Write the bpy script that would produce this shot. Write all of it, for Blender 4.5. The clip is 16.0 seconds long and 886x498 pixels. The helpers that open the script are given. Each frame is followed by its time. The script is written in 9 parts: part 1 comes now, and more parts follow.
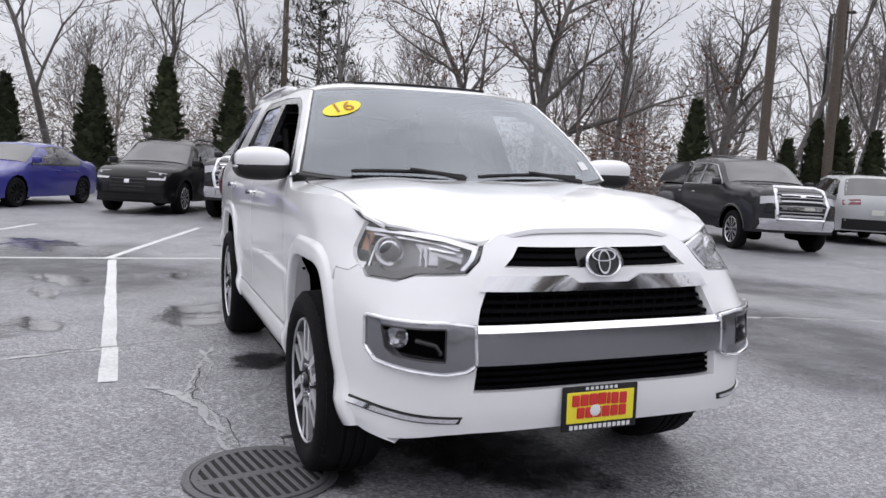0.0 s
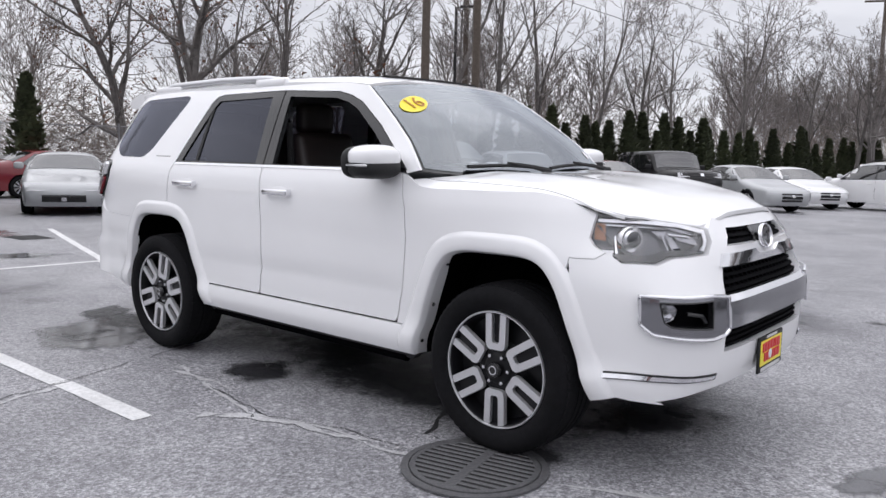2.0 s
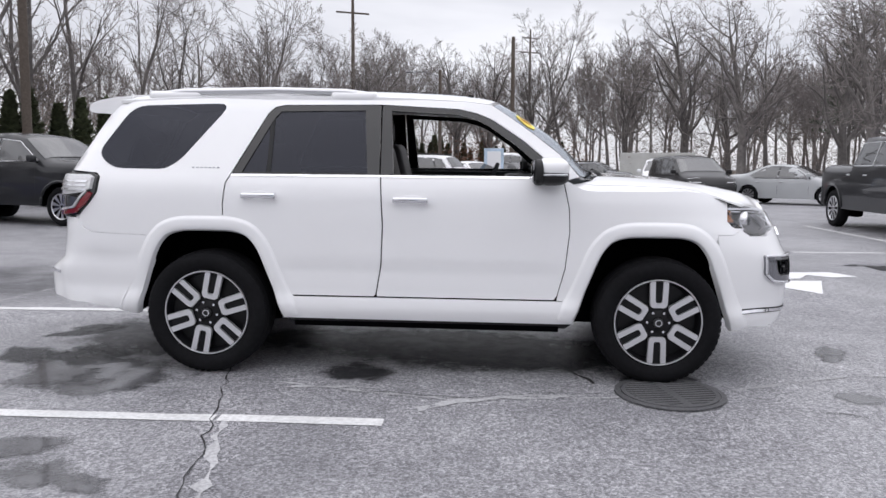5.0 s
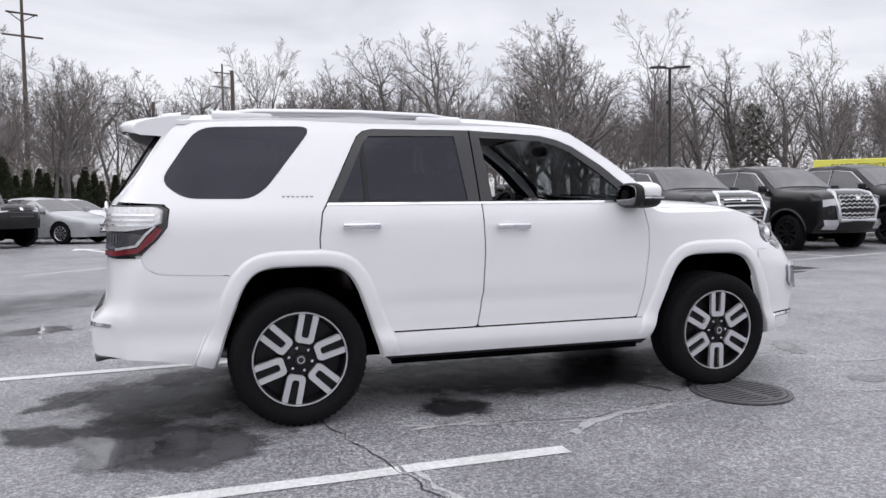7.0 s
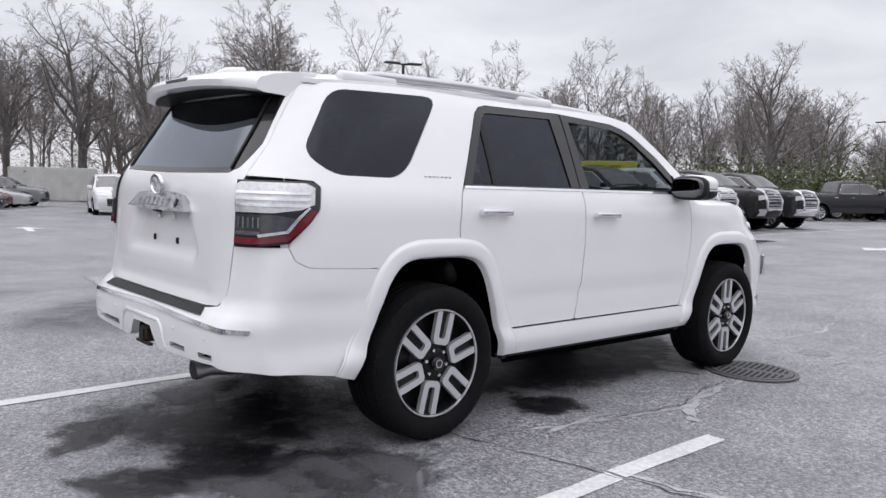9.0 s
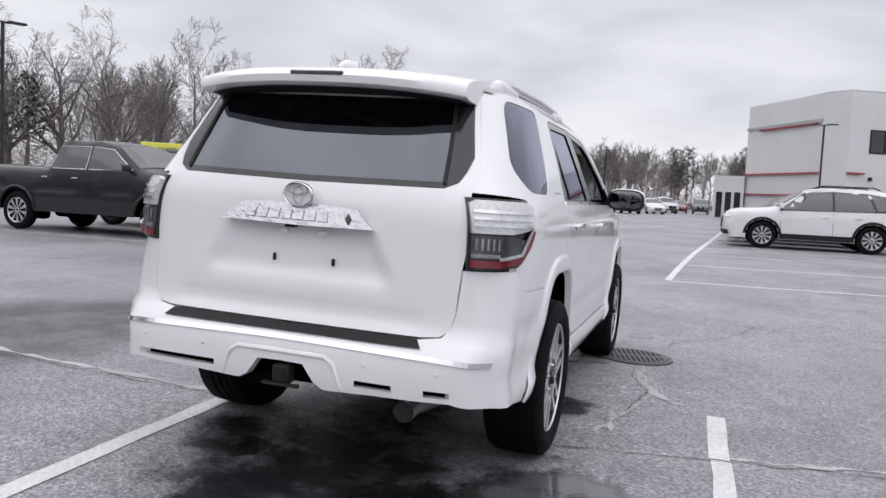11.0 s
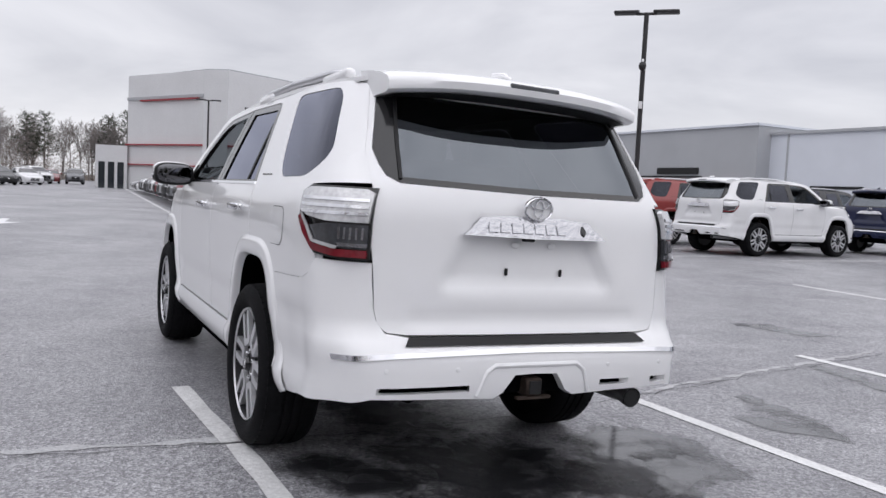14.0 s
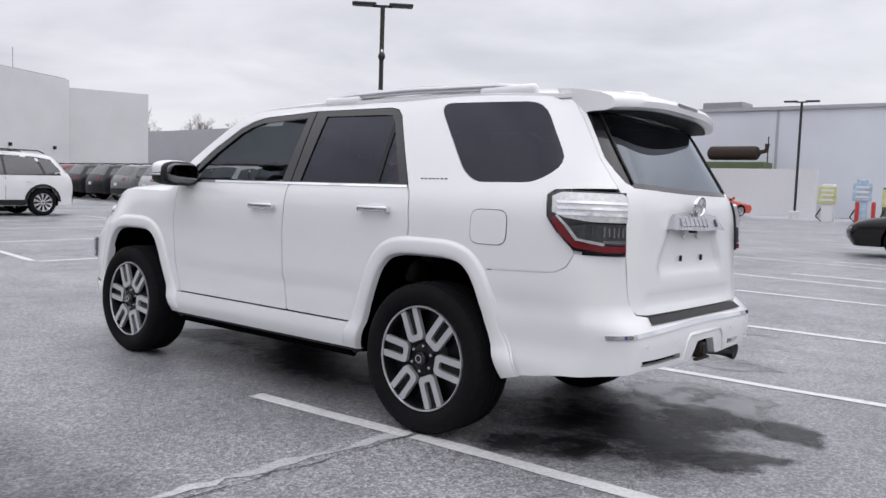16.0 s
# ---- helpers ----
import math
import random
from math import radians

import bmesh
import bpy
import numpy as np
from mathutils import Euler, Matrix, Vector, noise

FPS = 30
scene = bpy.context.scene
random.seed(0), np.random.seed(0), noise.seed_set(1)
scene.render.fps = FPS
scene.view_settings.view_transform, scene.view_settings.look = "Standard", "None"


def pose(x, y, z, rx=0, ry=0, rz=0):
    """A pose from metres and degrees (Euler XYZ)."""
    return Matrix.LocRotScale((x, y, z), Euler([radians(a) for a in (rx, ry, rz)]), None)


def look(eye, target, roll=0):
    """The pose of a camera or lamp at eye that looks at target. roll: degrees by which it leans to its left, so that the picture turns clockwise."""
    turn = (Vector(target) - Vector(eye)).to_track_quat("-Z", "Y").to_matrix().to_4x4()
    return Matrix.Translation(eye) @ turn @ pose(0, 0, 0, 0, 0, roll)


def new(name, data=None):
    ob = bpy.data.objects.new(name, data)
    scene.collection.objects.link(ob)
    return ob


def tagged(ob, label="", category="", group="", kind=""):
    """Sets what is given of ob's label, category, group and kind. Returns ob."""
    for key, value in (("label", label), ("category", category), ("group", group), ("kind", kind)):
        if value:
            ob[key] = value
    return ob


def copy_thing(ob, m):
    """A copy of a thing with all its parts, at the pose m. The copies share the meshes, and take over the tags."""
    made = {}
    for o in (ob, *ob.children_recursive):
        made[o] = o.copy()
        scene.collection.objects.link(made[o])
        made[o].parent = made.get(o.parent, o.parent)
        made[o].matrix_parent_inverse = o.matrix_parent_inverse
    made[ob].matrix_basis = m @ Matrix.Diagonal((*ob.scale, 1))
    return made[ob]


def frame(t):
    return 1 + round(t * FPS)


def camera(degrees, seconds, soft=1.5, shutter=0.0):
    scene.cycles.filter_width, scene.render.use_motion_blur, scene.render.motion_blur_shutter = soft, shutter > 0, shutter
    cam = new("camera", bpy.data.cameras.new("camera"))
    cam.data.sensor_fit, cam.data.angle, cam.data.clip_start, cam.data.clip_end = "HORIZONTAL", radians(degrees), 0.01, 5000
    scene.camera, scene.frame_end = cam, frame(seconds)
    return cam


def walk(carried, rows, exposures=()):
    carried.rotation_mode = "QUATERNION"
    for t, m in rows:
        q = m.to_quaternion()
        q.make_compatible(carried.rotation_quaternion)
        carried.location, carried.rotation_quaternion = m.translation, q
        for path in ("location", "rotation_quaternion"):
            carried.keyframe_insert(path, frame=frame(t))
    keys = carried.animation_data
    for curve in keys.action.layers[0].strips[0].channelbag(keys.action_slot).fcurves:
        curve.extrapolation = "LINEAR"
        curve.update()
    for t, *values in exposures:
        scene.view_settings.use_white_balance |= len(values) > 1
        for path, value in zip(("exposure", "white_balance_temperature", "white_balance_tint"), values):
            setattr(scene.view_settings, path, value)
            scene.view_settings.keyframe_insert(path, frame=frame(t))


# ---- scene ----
SKY_STRENGTH, SKY_ZENITH, SUN_STRENGTH = 1.17, 1.62, 0.55
cam = camera(58.8, 16.0, 1.5)
PATH = [
    (0, (4.652, -1.62, 1.237), (2.804, -0.877, 1.048), 3.1),
    (0.5, (4.389, -2.157, 1.223), (2.651, -1.185, 1.036), 2.8),
    (1, (4.128, -2.695, 1.218), (2.529, -1.509, 1.027), 2.4),
    (1.5, (3.758, -3.17, 1.208), (2.314, -1.801, 1.009), 2.0),
    (2, (3.42, -3.686, 1.221), (2.138, -2.165, 1.016), 1.4),
    (2.5, (2.988, -4.162, 1.23), (1.879, -2.512, 1.013), 0.7),
    (3, (2.598, -4.654, 1.261), (1.667, -2.9, 1.022), 0.0),
    (3.5, (2.105, -5.029, 1.252), (1.36, -3.19, 1.006), -0.4),
    (3.7, (1.913, -5.184, 1.249), (1.244, -3.315, 1.005), -0.5),
    (5.8, (-0.657, -5.701, 1.264), (-0.456, -3.718, 1.1), -0.1),
    (6, (-0.9, -5.68, 1.228), (-0.628, -3.704, 1.082), -0.5),
    (6.5, (-1.482, -5.497, 1.213), (-1.018, -3.555, 1.085), -0.7),
    (7, (-2.046, -5.267, 1.209), (-1.396, -3.379, 1.092), -0.8),
    (7.5, (-2.549, -4.965, 1.185), (-1.718, -3.15, 1.069), -0.5),
    (8, (-3.059, -4.597, 1.182), (-2.057, -2.871, 1.056), 0.1),
    (8.5, (-3.489, -4.197, 1.165), (-2.321, -2.579, 1.028), 0.5),
    (9, (-3.903, -3.747, 1.179), (-2.573, -2.259, 1.037), 1.0),
    (9.5, (-4.273, -3.282, 1.197), (-2.788, -1.95, 1.054), 1.4),
    (9.7, (-4.399, -3.056, 1.219), (-2.854, -1.794, 1.078), 1.5),
    (11.8, (-5.431, -0.662, 1.237), (-3.445, -0.485, 1.088), 3.5),
    (12, (-5.421, -0.441, 1.216), (-3.428, -0.366, 1.066), 3.6),
    (12.5, (-5.44, 0.067, 1.227), (-3.454, -0.114, 1.074), 3.7),
    (13, (-5.387, 0.624, 1.233), (-3.439, 0.2, 1.076), 3.6),
    (13.5, (-5.301, 1.182, 1.248), (-3.425, 0.505, 1.102), 3.1),
    (14, (-5.091, 1.761, 1.253), (-3.313, 0.855, 1.108), 2.8),
    (14.5, (-4.908, 2.336, 1.259), (-3.248, 1.231, 1.118), 2.4),
    (15, (-4.586, 2.865, 1.248), (-3.051, 1.59, 1.105), 2.3),
    (15.5, (-4.316, 3.392, 1.255), (-2.917, 1.969, 1.107), 2.2),
    (16, (-3.917, 3.851, 1.253), (-2.66, 2.303, 1.097), 1.9),
]
walk(cam, [(t, look(eye, target, roll)) for t, eye, target, roll in PATH], [(0, 0.16), (3.5, 0.24), (7, 0.20), (9.5, 0.14), (12.5, 0.06), (14, 0.07), (16, 0.13)])

# ---------------------------------------------------------------- world and sun
world = bpy.data.worlds.new("overcast_sky")
scene.world = world
world.use_nodes = True
wt = world.node_tree
wt.nodes.clear()
w_out = wt.nodes.new("ShaderNodeOutputWorld")
w_bg = wt.nodes.new("ShaderNodeBackground")
w_sky = wt.nodes.new("ShaderNodeTexSky")
w_sky.sky_type, w_sky.sun_disc = "NISHITA", False
w_sky.sun_elevation, w_sky.sun_rotation = radians(48), radians(200)
w_scale = wt.nodes.new("ShaderNodeVectorMath")
w_scale.operation = "SCALE"
w_scale.inputs["Scale"].default_value = 0.10
w_co = wt.nodes.new("ShaderNodeTexCoord")
w_sep = wt.nodes.new("ShaderNodeSeparateXYZ")
w_grad = wt.nodes.new("ShaderNodeMapRange")
w_grad.inputs["From Min"].default_value, w_grad.inputs["From Max"].default_value = 0.13, 0.66
w_grad.inputs["To Min"].default_value, w_grad.inputs["To Max"].default_value = 0.86, SKY_ZENITH
w_map = wt.nodes.new("ShaderNodeMapping")
w_map.inputs["Scale"].default_value = (1.0, 1.0, 3.2)
w_noise = wt.nodes.new("ShaderNodeTexNoise")
w_noise.inputs["Scale"].default_value, w_noise.inputs["Detail"].default_value = 3.2, 6
w_noise.inputs["Distortion"].default_value = 0.4
w_ramp = wt.nodes.new("ShaderNodeValToRGB")
w_ramp.color_ramp.elements[0].position, w_ramp.color_ramp.elements[1].position = 0.34, 0.66
w_ramp.color_ramp.elements[0].color = (0.60, 0.60, 0.655, 1)
w_ramp.color_ramp.elements[1].color = (0.84, 0.835, 0.885, 1)
w_mul = wt.nodes.new("ShaderNodeVectorMath")
w_mul.operation = "SCALE"
w_mix = wt.nodes.new("ShaderNodeMix")
w_mix.data_type = "RGBA"
w_mix.inputs["Factor"].default_value = 0.92
wl = wt.links.new
wl(w_sky.outputs["Color"], w_scale.inputs[0])
wl(w_co.outputs["Generated"], w_sep.inputs[0])
wl(w_co.outputs["Generated"], w_map.inputs["Vector"])
wl(w_map.outputs[0], w_noise.inputs["Vector"])
wl(w_noise.outputs["Fac"], w_ramp.inputs["Fac"])
w_pow = wt.nodes.new("ShaderNodeMath")
w_pow.operation, w_pow.inputs[1].default_value = "POWER", 1.5
w_pow.use_clamp = True
wl(w_sep.outputs["Z"], w_pow.inputs[0])
wl(w_pow.outputs[0], w_grad.inputs["Value"])
wl(w_ramp.outputs["Color"], w_mul.inputs[0])
wl(w_grad.outputs["Result"], w_mul.inputs["Scale"])
wl(w_scale.outputs[0], w_mix.inputs["A"])
wl(w_mul.outputs[0], w_mix.inputs["B"])
wl(w_mix.outputs["Result"], w_bg.inputs["Color"])
wl(w_bg.outputs[0], w_out.inputs["Surface"])
w_bg.inputs["Strength"].default_value = SKY_STRENGTH

sun = new("sun", bpy.data.lights.new("sun", "SUN"))
sun.data.energy, sun.data.angle, sun.data.color = SUN_STRENGTH, radians(110), (1.0, 0.985, 0.97)
sun.matrix_world = look((0, 0, 60), (30, 4, 0))

# ---------------------------------------------------------------- materials
def material(name, color, rough=0.5, metal=0.0, coat=0.0, grain=0.0, grain_scale=60.0, stain=0.0, stain_scale=1.5,
             bump=0.0, bump_scale=80.0, rough_var=0.0, random=0.0, emission=None, ior=1.5, spec=0.5):
    m = bpy.data.materials.new(name)
    m.use_nodes = True
    nt = m.node_tree
    b = nt.nodes["Principled BSDF"]
    b.inputs["Base Color"].default_value = (*color, 1)
    b.inputs["Roughness"].default_value, b.inputs["Metallic"].default_value = rough, metal
    b.inputs["Coat Weight"].default_value, b.inputs["Coat Roughness"].default_value = coat, 0.04
    b.inputs["IOR"].default_value, b.inputs["Specular IOR Level"].default_value = ior, spec
    ln = nt.links.new
    if emission:
        b.inputs["Emission Color"].default_value, b.inputs["Emission Strength"].default_value = (*emission[:3], 1), emission[3]
    if not (grain or stain or bump or rough_var or random):
        return m
    co = nt.nodes.new("ShaderNodeTexCoord")
    last = None

    def noise_node(scale, detail):
        n = nt.nodes.new("ShaderNodeTexNoise")
        n.inputs["Scale"].default_value, n.inputs["Detail"].default_value = scale, detail
        ln(co.outputs["Object"], n.inputs["Vector"])
        return n

    def vary(fac, amount):
        nonlocal last
        r = nt.nodes.new("ShaderNodeMapRange")
        r.inputs["From Min"].default_value, r.inputs["From Max"].default_value = 0.25, 0.75
        r.inputs["To Min"].default_value, r.inputs["To Max"].default_value = 1 - amount, 1 + amount
        ln(fac, r.inputs["Value"])
        s = nt.nodes.new("ShaderNodeVectorMath")
        s.operation = "SCALE"
        if last is None:
            s.inputs[0].default_value = color
        else:
            ln(last, s.inputs[0])
        ln(r.outputs["Result"], s.inputs["Scale"])
        last = s.outputs[0]

    if grain:
        vary(noise_node(grain_scale, 4).outputs["Fac"], grain)
    if stain:
        vary(noise_node(stain_scale, 5).outputs["Fac"], stain)
    if random:
        oi = nt.nodes.new("ShaderNodeObjectInfo")
        r2 = nt.nodes.new("ShaderNodeMapRange")
        r2.inputs["To Min"].default_value, r2.inputs["To Max"].default_value = 0.25, 0.75
        ln(oi.outputs["Random"], r2.inputs["Value"])
        vary(r2.outputs["Result"], random)
    if last is not None:
        ln(last, b.inputs["Base Color"])
    if rough_var:
        n = noise_node(stain_scale * 0.8, 4)
        r = nt.nodes.new("ShaderNodeMapRange")
        r.inputs["From Min"].default_value, r.inputs["From Max"].default_value = 0.35, 0.65
        r.inputs["To Min"].default_value, r.inputs["To Max"].default_value = rough - rough_var, rough + rough_var
        ln(n.outputs["Fac"], r.inputs["Value"])
        ln(r.outputs["Result"], b.inputs["Roughness"])
    if bump:
        n = noise_node(bump_scale, 3)
        bp = nt.nodes.new("ShaderNodeBump")
        bp.inputs["Strength"].default_value, bp.inputs["Distance"].default_value = bump, 0.01
        ln(n.outputs["Fac"], bp.inputs["Height"])
        ln(bp.outputs["Normal"], b.inputs["Normal"])
    return m


def glass_material(name, tint, rough=0.0, face=0.05, gloss=(1.0, 1.0, 1.0)):
    """Thin pane: clear or tinted, its gloss rising towards the edge-on view."""
    m = bpy.data.materials.new(name)
    m.use_nodes = True
    nt = m.node_tree
    nt.nodes.clear()
    ln = nt.links.new
    out = nt.nodes.new("ShaderNodeOutputMaterial")
    tr = nt.nodes.new("ShaderNodeBsdfTransparent")
    tr.inputs["Color"].default_value = (*tint, 1)
    gl = nt.nodes.new("ShaderNodeBsdfGlossy")
    gl.inputs["Roughness"].default_value = rough
    gl.inputs["Color"].default_value = (*gloss, 1)
    lw = nt.nodes.new("ShaderNodeLayerWeight")
    lw.inputs["Blend"].default_value = 0.5
    pw = nt.nodes.new("ShaderNodeMath")
    pw.operation, pw.inputs[1].default_value = "POWER", 4.0
    ma = nt.nodes.new("ShaderNodeMath")
    ma.operation, ma.inputs[1].default_value, ma.inputs[2].default_value = "MULTIPLY_ADD", 1 - face, face
    mx = nt.nodes.new("ShaderNodeMixShader")
    ln(lw.outputs["Facing"], pw.inputs[0])
    ln(pw.outputs[0], ma.inputs[0])
    ln(ma.outputs[0], mx.inputs[0])
    ln(tr.outputs[0], mx.inputs[1])
    ln(gl.outputs[0], mx.inputs[2])
    ln(mx.outputs[0], out.inputs["Surface"])
    return m


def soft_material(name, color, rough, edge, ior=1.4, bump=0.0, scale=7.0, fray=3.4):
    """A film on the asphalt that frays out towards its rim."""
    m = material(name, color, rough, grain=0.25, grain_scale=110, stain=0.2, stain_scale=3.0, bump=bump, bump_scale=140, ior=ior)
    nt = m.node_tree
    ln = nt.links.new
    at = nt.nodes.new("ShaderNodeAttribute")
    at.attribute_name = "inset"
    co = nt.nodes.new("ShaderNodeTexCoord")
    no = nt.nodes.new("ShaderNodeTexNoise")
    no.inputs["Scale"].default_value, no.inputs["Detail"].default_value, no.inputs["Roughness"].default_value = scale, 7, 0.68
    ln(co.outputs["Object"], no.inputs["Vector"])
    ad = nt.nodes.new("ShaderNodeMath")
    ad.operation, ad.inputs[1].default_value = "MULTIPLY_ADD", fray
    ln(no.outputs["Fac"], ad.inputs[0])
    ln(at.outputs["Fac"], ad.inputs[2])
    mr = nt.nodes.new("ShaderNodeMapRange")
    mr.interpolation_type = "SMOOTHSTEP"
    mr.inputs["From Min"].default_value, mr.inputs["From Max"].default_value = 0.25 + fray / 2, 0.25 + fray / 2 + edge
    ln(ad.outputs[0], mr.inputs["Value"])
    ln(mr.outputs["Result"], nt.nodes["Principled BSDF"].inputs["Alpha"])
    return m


def asphalt_material():
    m = bpy.data.materials.new("worn_asphalt")
    m.use_nodes = True
    nt = m.node_tree
    b = nt.nodes["Principled BSDF"]
    ln = nt.links.new
    co = nt.nodes.new("ShaderNodeTexCoord")

    def noise_node(scale, detail, rough=0.5):
        n = nt.nodes.new("ShaderNodeTexNoise")
        n.inputs["Scale"].default_value, n.inputs["Detail"].default_value, n.inputs["Roughness"].default_value = scale, detail, rough
        ln(co.outputs["Object"], n.inputs["Vector"])
        return n

    def ramp(fac, p0, c0, p1, c1):
        r = nt.nodes.new("ShaderNodeValToRGB")
        r.color_ramp.elements[0].position, r.color_ramp.elements[1].position = p0, p1
        r.color_ramp.elements[0].color, r.color_ramp.elements[1].color = (*c0, 1), (*c1, 1)
        ln(fac, r.inputs["Fac"])
        return r

    def mixed(kind, fac, a, c):
        x = nt.nodes.new("ShaderNodeMix")
        x.data_type, x.blend_type = "RGBA", kind
        if isinstance(fac, float):
            x.inputs["Factor"].default_value = fac
        else:
            ln(fac, x.inputs["Factor"])
        ln(a, x.inputs["A"])
        ln(c, x.inputs["B"])
        return x.outputs["Result"]

    stone = nt.nodes.new("ShaderNodeTexVoronoi")
    stone.inputs["Scale"].default_value = 95
    ln(co.outputs["Object"], stone.inputs["Vector"])
    chips = ramp(stone.outputs["Color"], 0.25, (0.19, 0.189, 0.202), 0.95, (0.51, 0.507, 0.529))
    fine = ramp(noise_node(260, 3).outputs["Fac"], 0.32, (0.55, 0.55, 0.55), 0.72, (1.35, 1.35, 1.35))
    broad = ramp(noise_node(0.55, 6, 0.6).outputs["Fac"], 0.32, (0.74, 0.74, 0.75), 0.68, (1.16, 1.16, 1.15))
    mid = ramp(noise_node(3.2, 5, 0.65).outputs["Fac"], 0.3, (0.82, 0.82, 0.83), 0.7, (1.12, 1.12, 1.12))
    c = mixed("MULTIPLY", 1.0, chips.outputs["Color"], fine.outputs["Color"])
    c = mixed("MULTIPLY", 1.0, c, broad.outputs["Color"])
    c = mixed("MULTIPLY", 1.0, c, mid.outputs["Color"])
    clump = ramp(noise_node(34, 4, 0.7).outputs["Fac"], 0.34, (0.66, 0.66, 0.66), 0.66, (1.30, 1.30, 1.30))
    c = mixed("MULTIPLY", 1.0, c, clump.outputs["Color"])
    ln(c, b.inputs["Base Color"])
    wet = nt.nodes.new("ShaderNodeMapRange")
    wet.inputs["From Min"].default_value, wet.inputs["From Max"].default_value = 0.35, 0.62
    wet.inputs["To Min"].default_value, wet.inputs["To Max"].default_value = 0.30, 0.50
    ln(noise_node(0.33, 5, 0.6).outputs["Fac"], wet.inputs["Value"])
    ln(wet.outputs["Result"], b.inputs["Roughness"])
    b.inputs["IOR"].default_value = 1.45
    bp = nt.nodes.new("ShaderNodeBump")
    bp.inputs["Strength"].default_value, bp.inputs["Distance"].default_value = 0.45, 0.006
    ln(stone.outputs["Distance"], bp.inputs["Height"])
    ln(bp.outputs["Normal"], b.inputs["Normal"])
    return m


M_ASPHALT = asphalt_material()
M_LINE = material("worn_white_paint", (0.66, 0.66, 0.66), 0.6, grain=0.18, grain_scale=45, stain=0.12, stain_scale=2.5, bump=0.25, bump_scale=90)
M_ARROW = material("white_road_paint", (0.74, 0.74, 0.75), 0.55, grain=0.1, grain_scale=60, bump=0.2, bump_scale=90)
M_PUDDLE = soft_material("standing_water", (0.10, 0.10, 0.106), 0.07, 0.8, 1.5, 0.0, 3.0)
# damp ground, blackened further to paint in the shade below the car
M_DAMP_SHADE = soft_material("damp_shaded_asphalt", (0.014, 0.014, 0.017), 0.42, 1.0, 1.4, 0.3, 6.0, 1.5)
M_DRYING = soft_material("drying_asphalt", (0.095, 0.095, 0.104), 0.42, 1.6, 1.4, 0.5, 1.6, 1.8)
M_CRACK = material("crack_filler", (0.028, 0.028, 0.03), 0.55, grain=0.3, grain_scale=90)
# seam sediment, its tone lightened to paint the wet sheen of cracks
M_PALESEAM = material("pale_seam_sediment_sheen", (0.43, 0.43, 0.44), 0.7, grain=0.3, grain_scale=60, stain=0.25)
M_GROUND = material("leaf_litter_earth", (0.09, 0.072, 0.055), 0.9, grain=0.4, grain_scale=9, stain=0.3, stain_scale=0.4, bump=0.5, bump_scale=20)
M_CASTIRON = material("cast_iron", (0.11, 0.11, 0.115), 0.5, 0.2, grain=0.3, grain_scale=80, bump=0.3, bump_scale=120)
M_PIT = material("drain_pit", (0.008, 0.008, 0.009), 0.8)

M_PAINT = material("white_car_paint", (0.84, 0.84, 0.848), 0.35, coat=1.0, grain=0.012, grain_scale=900, stain=0.012, stain_scale=3)
M_CHROME = material("chrome", (0.80, 0.80, 0.82), 0.09, 1.0, rough_var=0.03)
M_GARNISH = material("garnish_chrome", (0.52, 0.52, 0.54), 0.12, 1.0, rough_var=0.05, bump=0.6, bump_scale=45)
M_SATIN = material("satin_silver", (0.62, 0.62, 0.64), 0.28, 0.9)
M_MACHINED = material("machined_alloy", (0.66, 0.66, 0.68), 0.32, 0.65, grain=0.05, grain_scale=200)
M_BLACKGLOSS = material("gloss_black_trim", (0.012, 0.012, 0.013), 0.16, coat=0.3)
M_BLACKTRIM = material("black_plastic", (0.012, 0.012, 0.013), 0.55, spec=0.35, grain=0.15, grain_scale=300, bump=0.1, bump_scale=500)
M_WHEELBLACK = material("black_wheel_enamel", (0.007, 0.007, 0.0085), 0.35, spec=0.25, stain=0.2, stain_scale=12)
M_TYRE = material("tyre_rubber", (0.007, 0.007, 0.0082), 0.85, spec=0.15, grain=0.25, grain_scale=40, stain=0.2, stain_scale=6, bump=0.25, bump_scale=160)
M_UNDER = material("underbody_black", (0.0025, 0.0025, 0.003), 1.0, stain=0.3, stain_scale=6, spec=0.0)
M_RUST = material("rusty_steel", (0.04, 0.027, 0.021), 0.75, 0.3, stain=0.4, stain_scale=20, bump=0.3, bump_scale=80)
M_STEEL = material("dull_steel", (0.33, 0.33, 0.34), 0.4, 0.9, stain=0.2, stain_scale=10)
M_LEATHER = material("dark_brown_leather", (0.020, 0.012, 0.011), 0.45, grain=0.15, grain_scale=120, bump=0.2, bump_scale=200)
M_CABIN = material("cabin_plastic", (0.014, 0.014, 0.015), 0.6, grain=0.15, grain_scale=150)
M_HEADLINER = material("headliner", (0.16, 0.15, 0.145), 0.9)
M_GLASS = glass_material("clear_windscreen", (0.30, 0.33, 0.345), 0.11, 0.19, (0.90, 0.95, 1.0))
M_PRIVACY = glass_material("privacy_glass", (0.05, 0.05, 0.065), 0.02, 0.042, (0.82, 0.85, 1.0))
M_REARGLASS = glass_material("tinted_rear_glass", (0.04, 0.04, 0.05), 0.012, 0.15, (0.85, 0.92, 1.0))
M_LENS = glass_material("lamp_lens", (0.90, 0.90, 0.91), 0.02, 0.075)
M_LAMPHOUSING = material("lamp_housing_grey", (0.13, 0.13, 0.14), 0.24, 0.7, stain=0.3, stain_scale=14)
M_BUMPERGREY = material("grey_satin_trim", (0.27, 0.27, 0.29), 0.15, 0.9, rough_var=0.05)
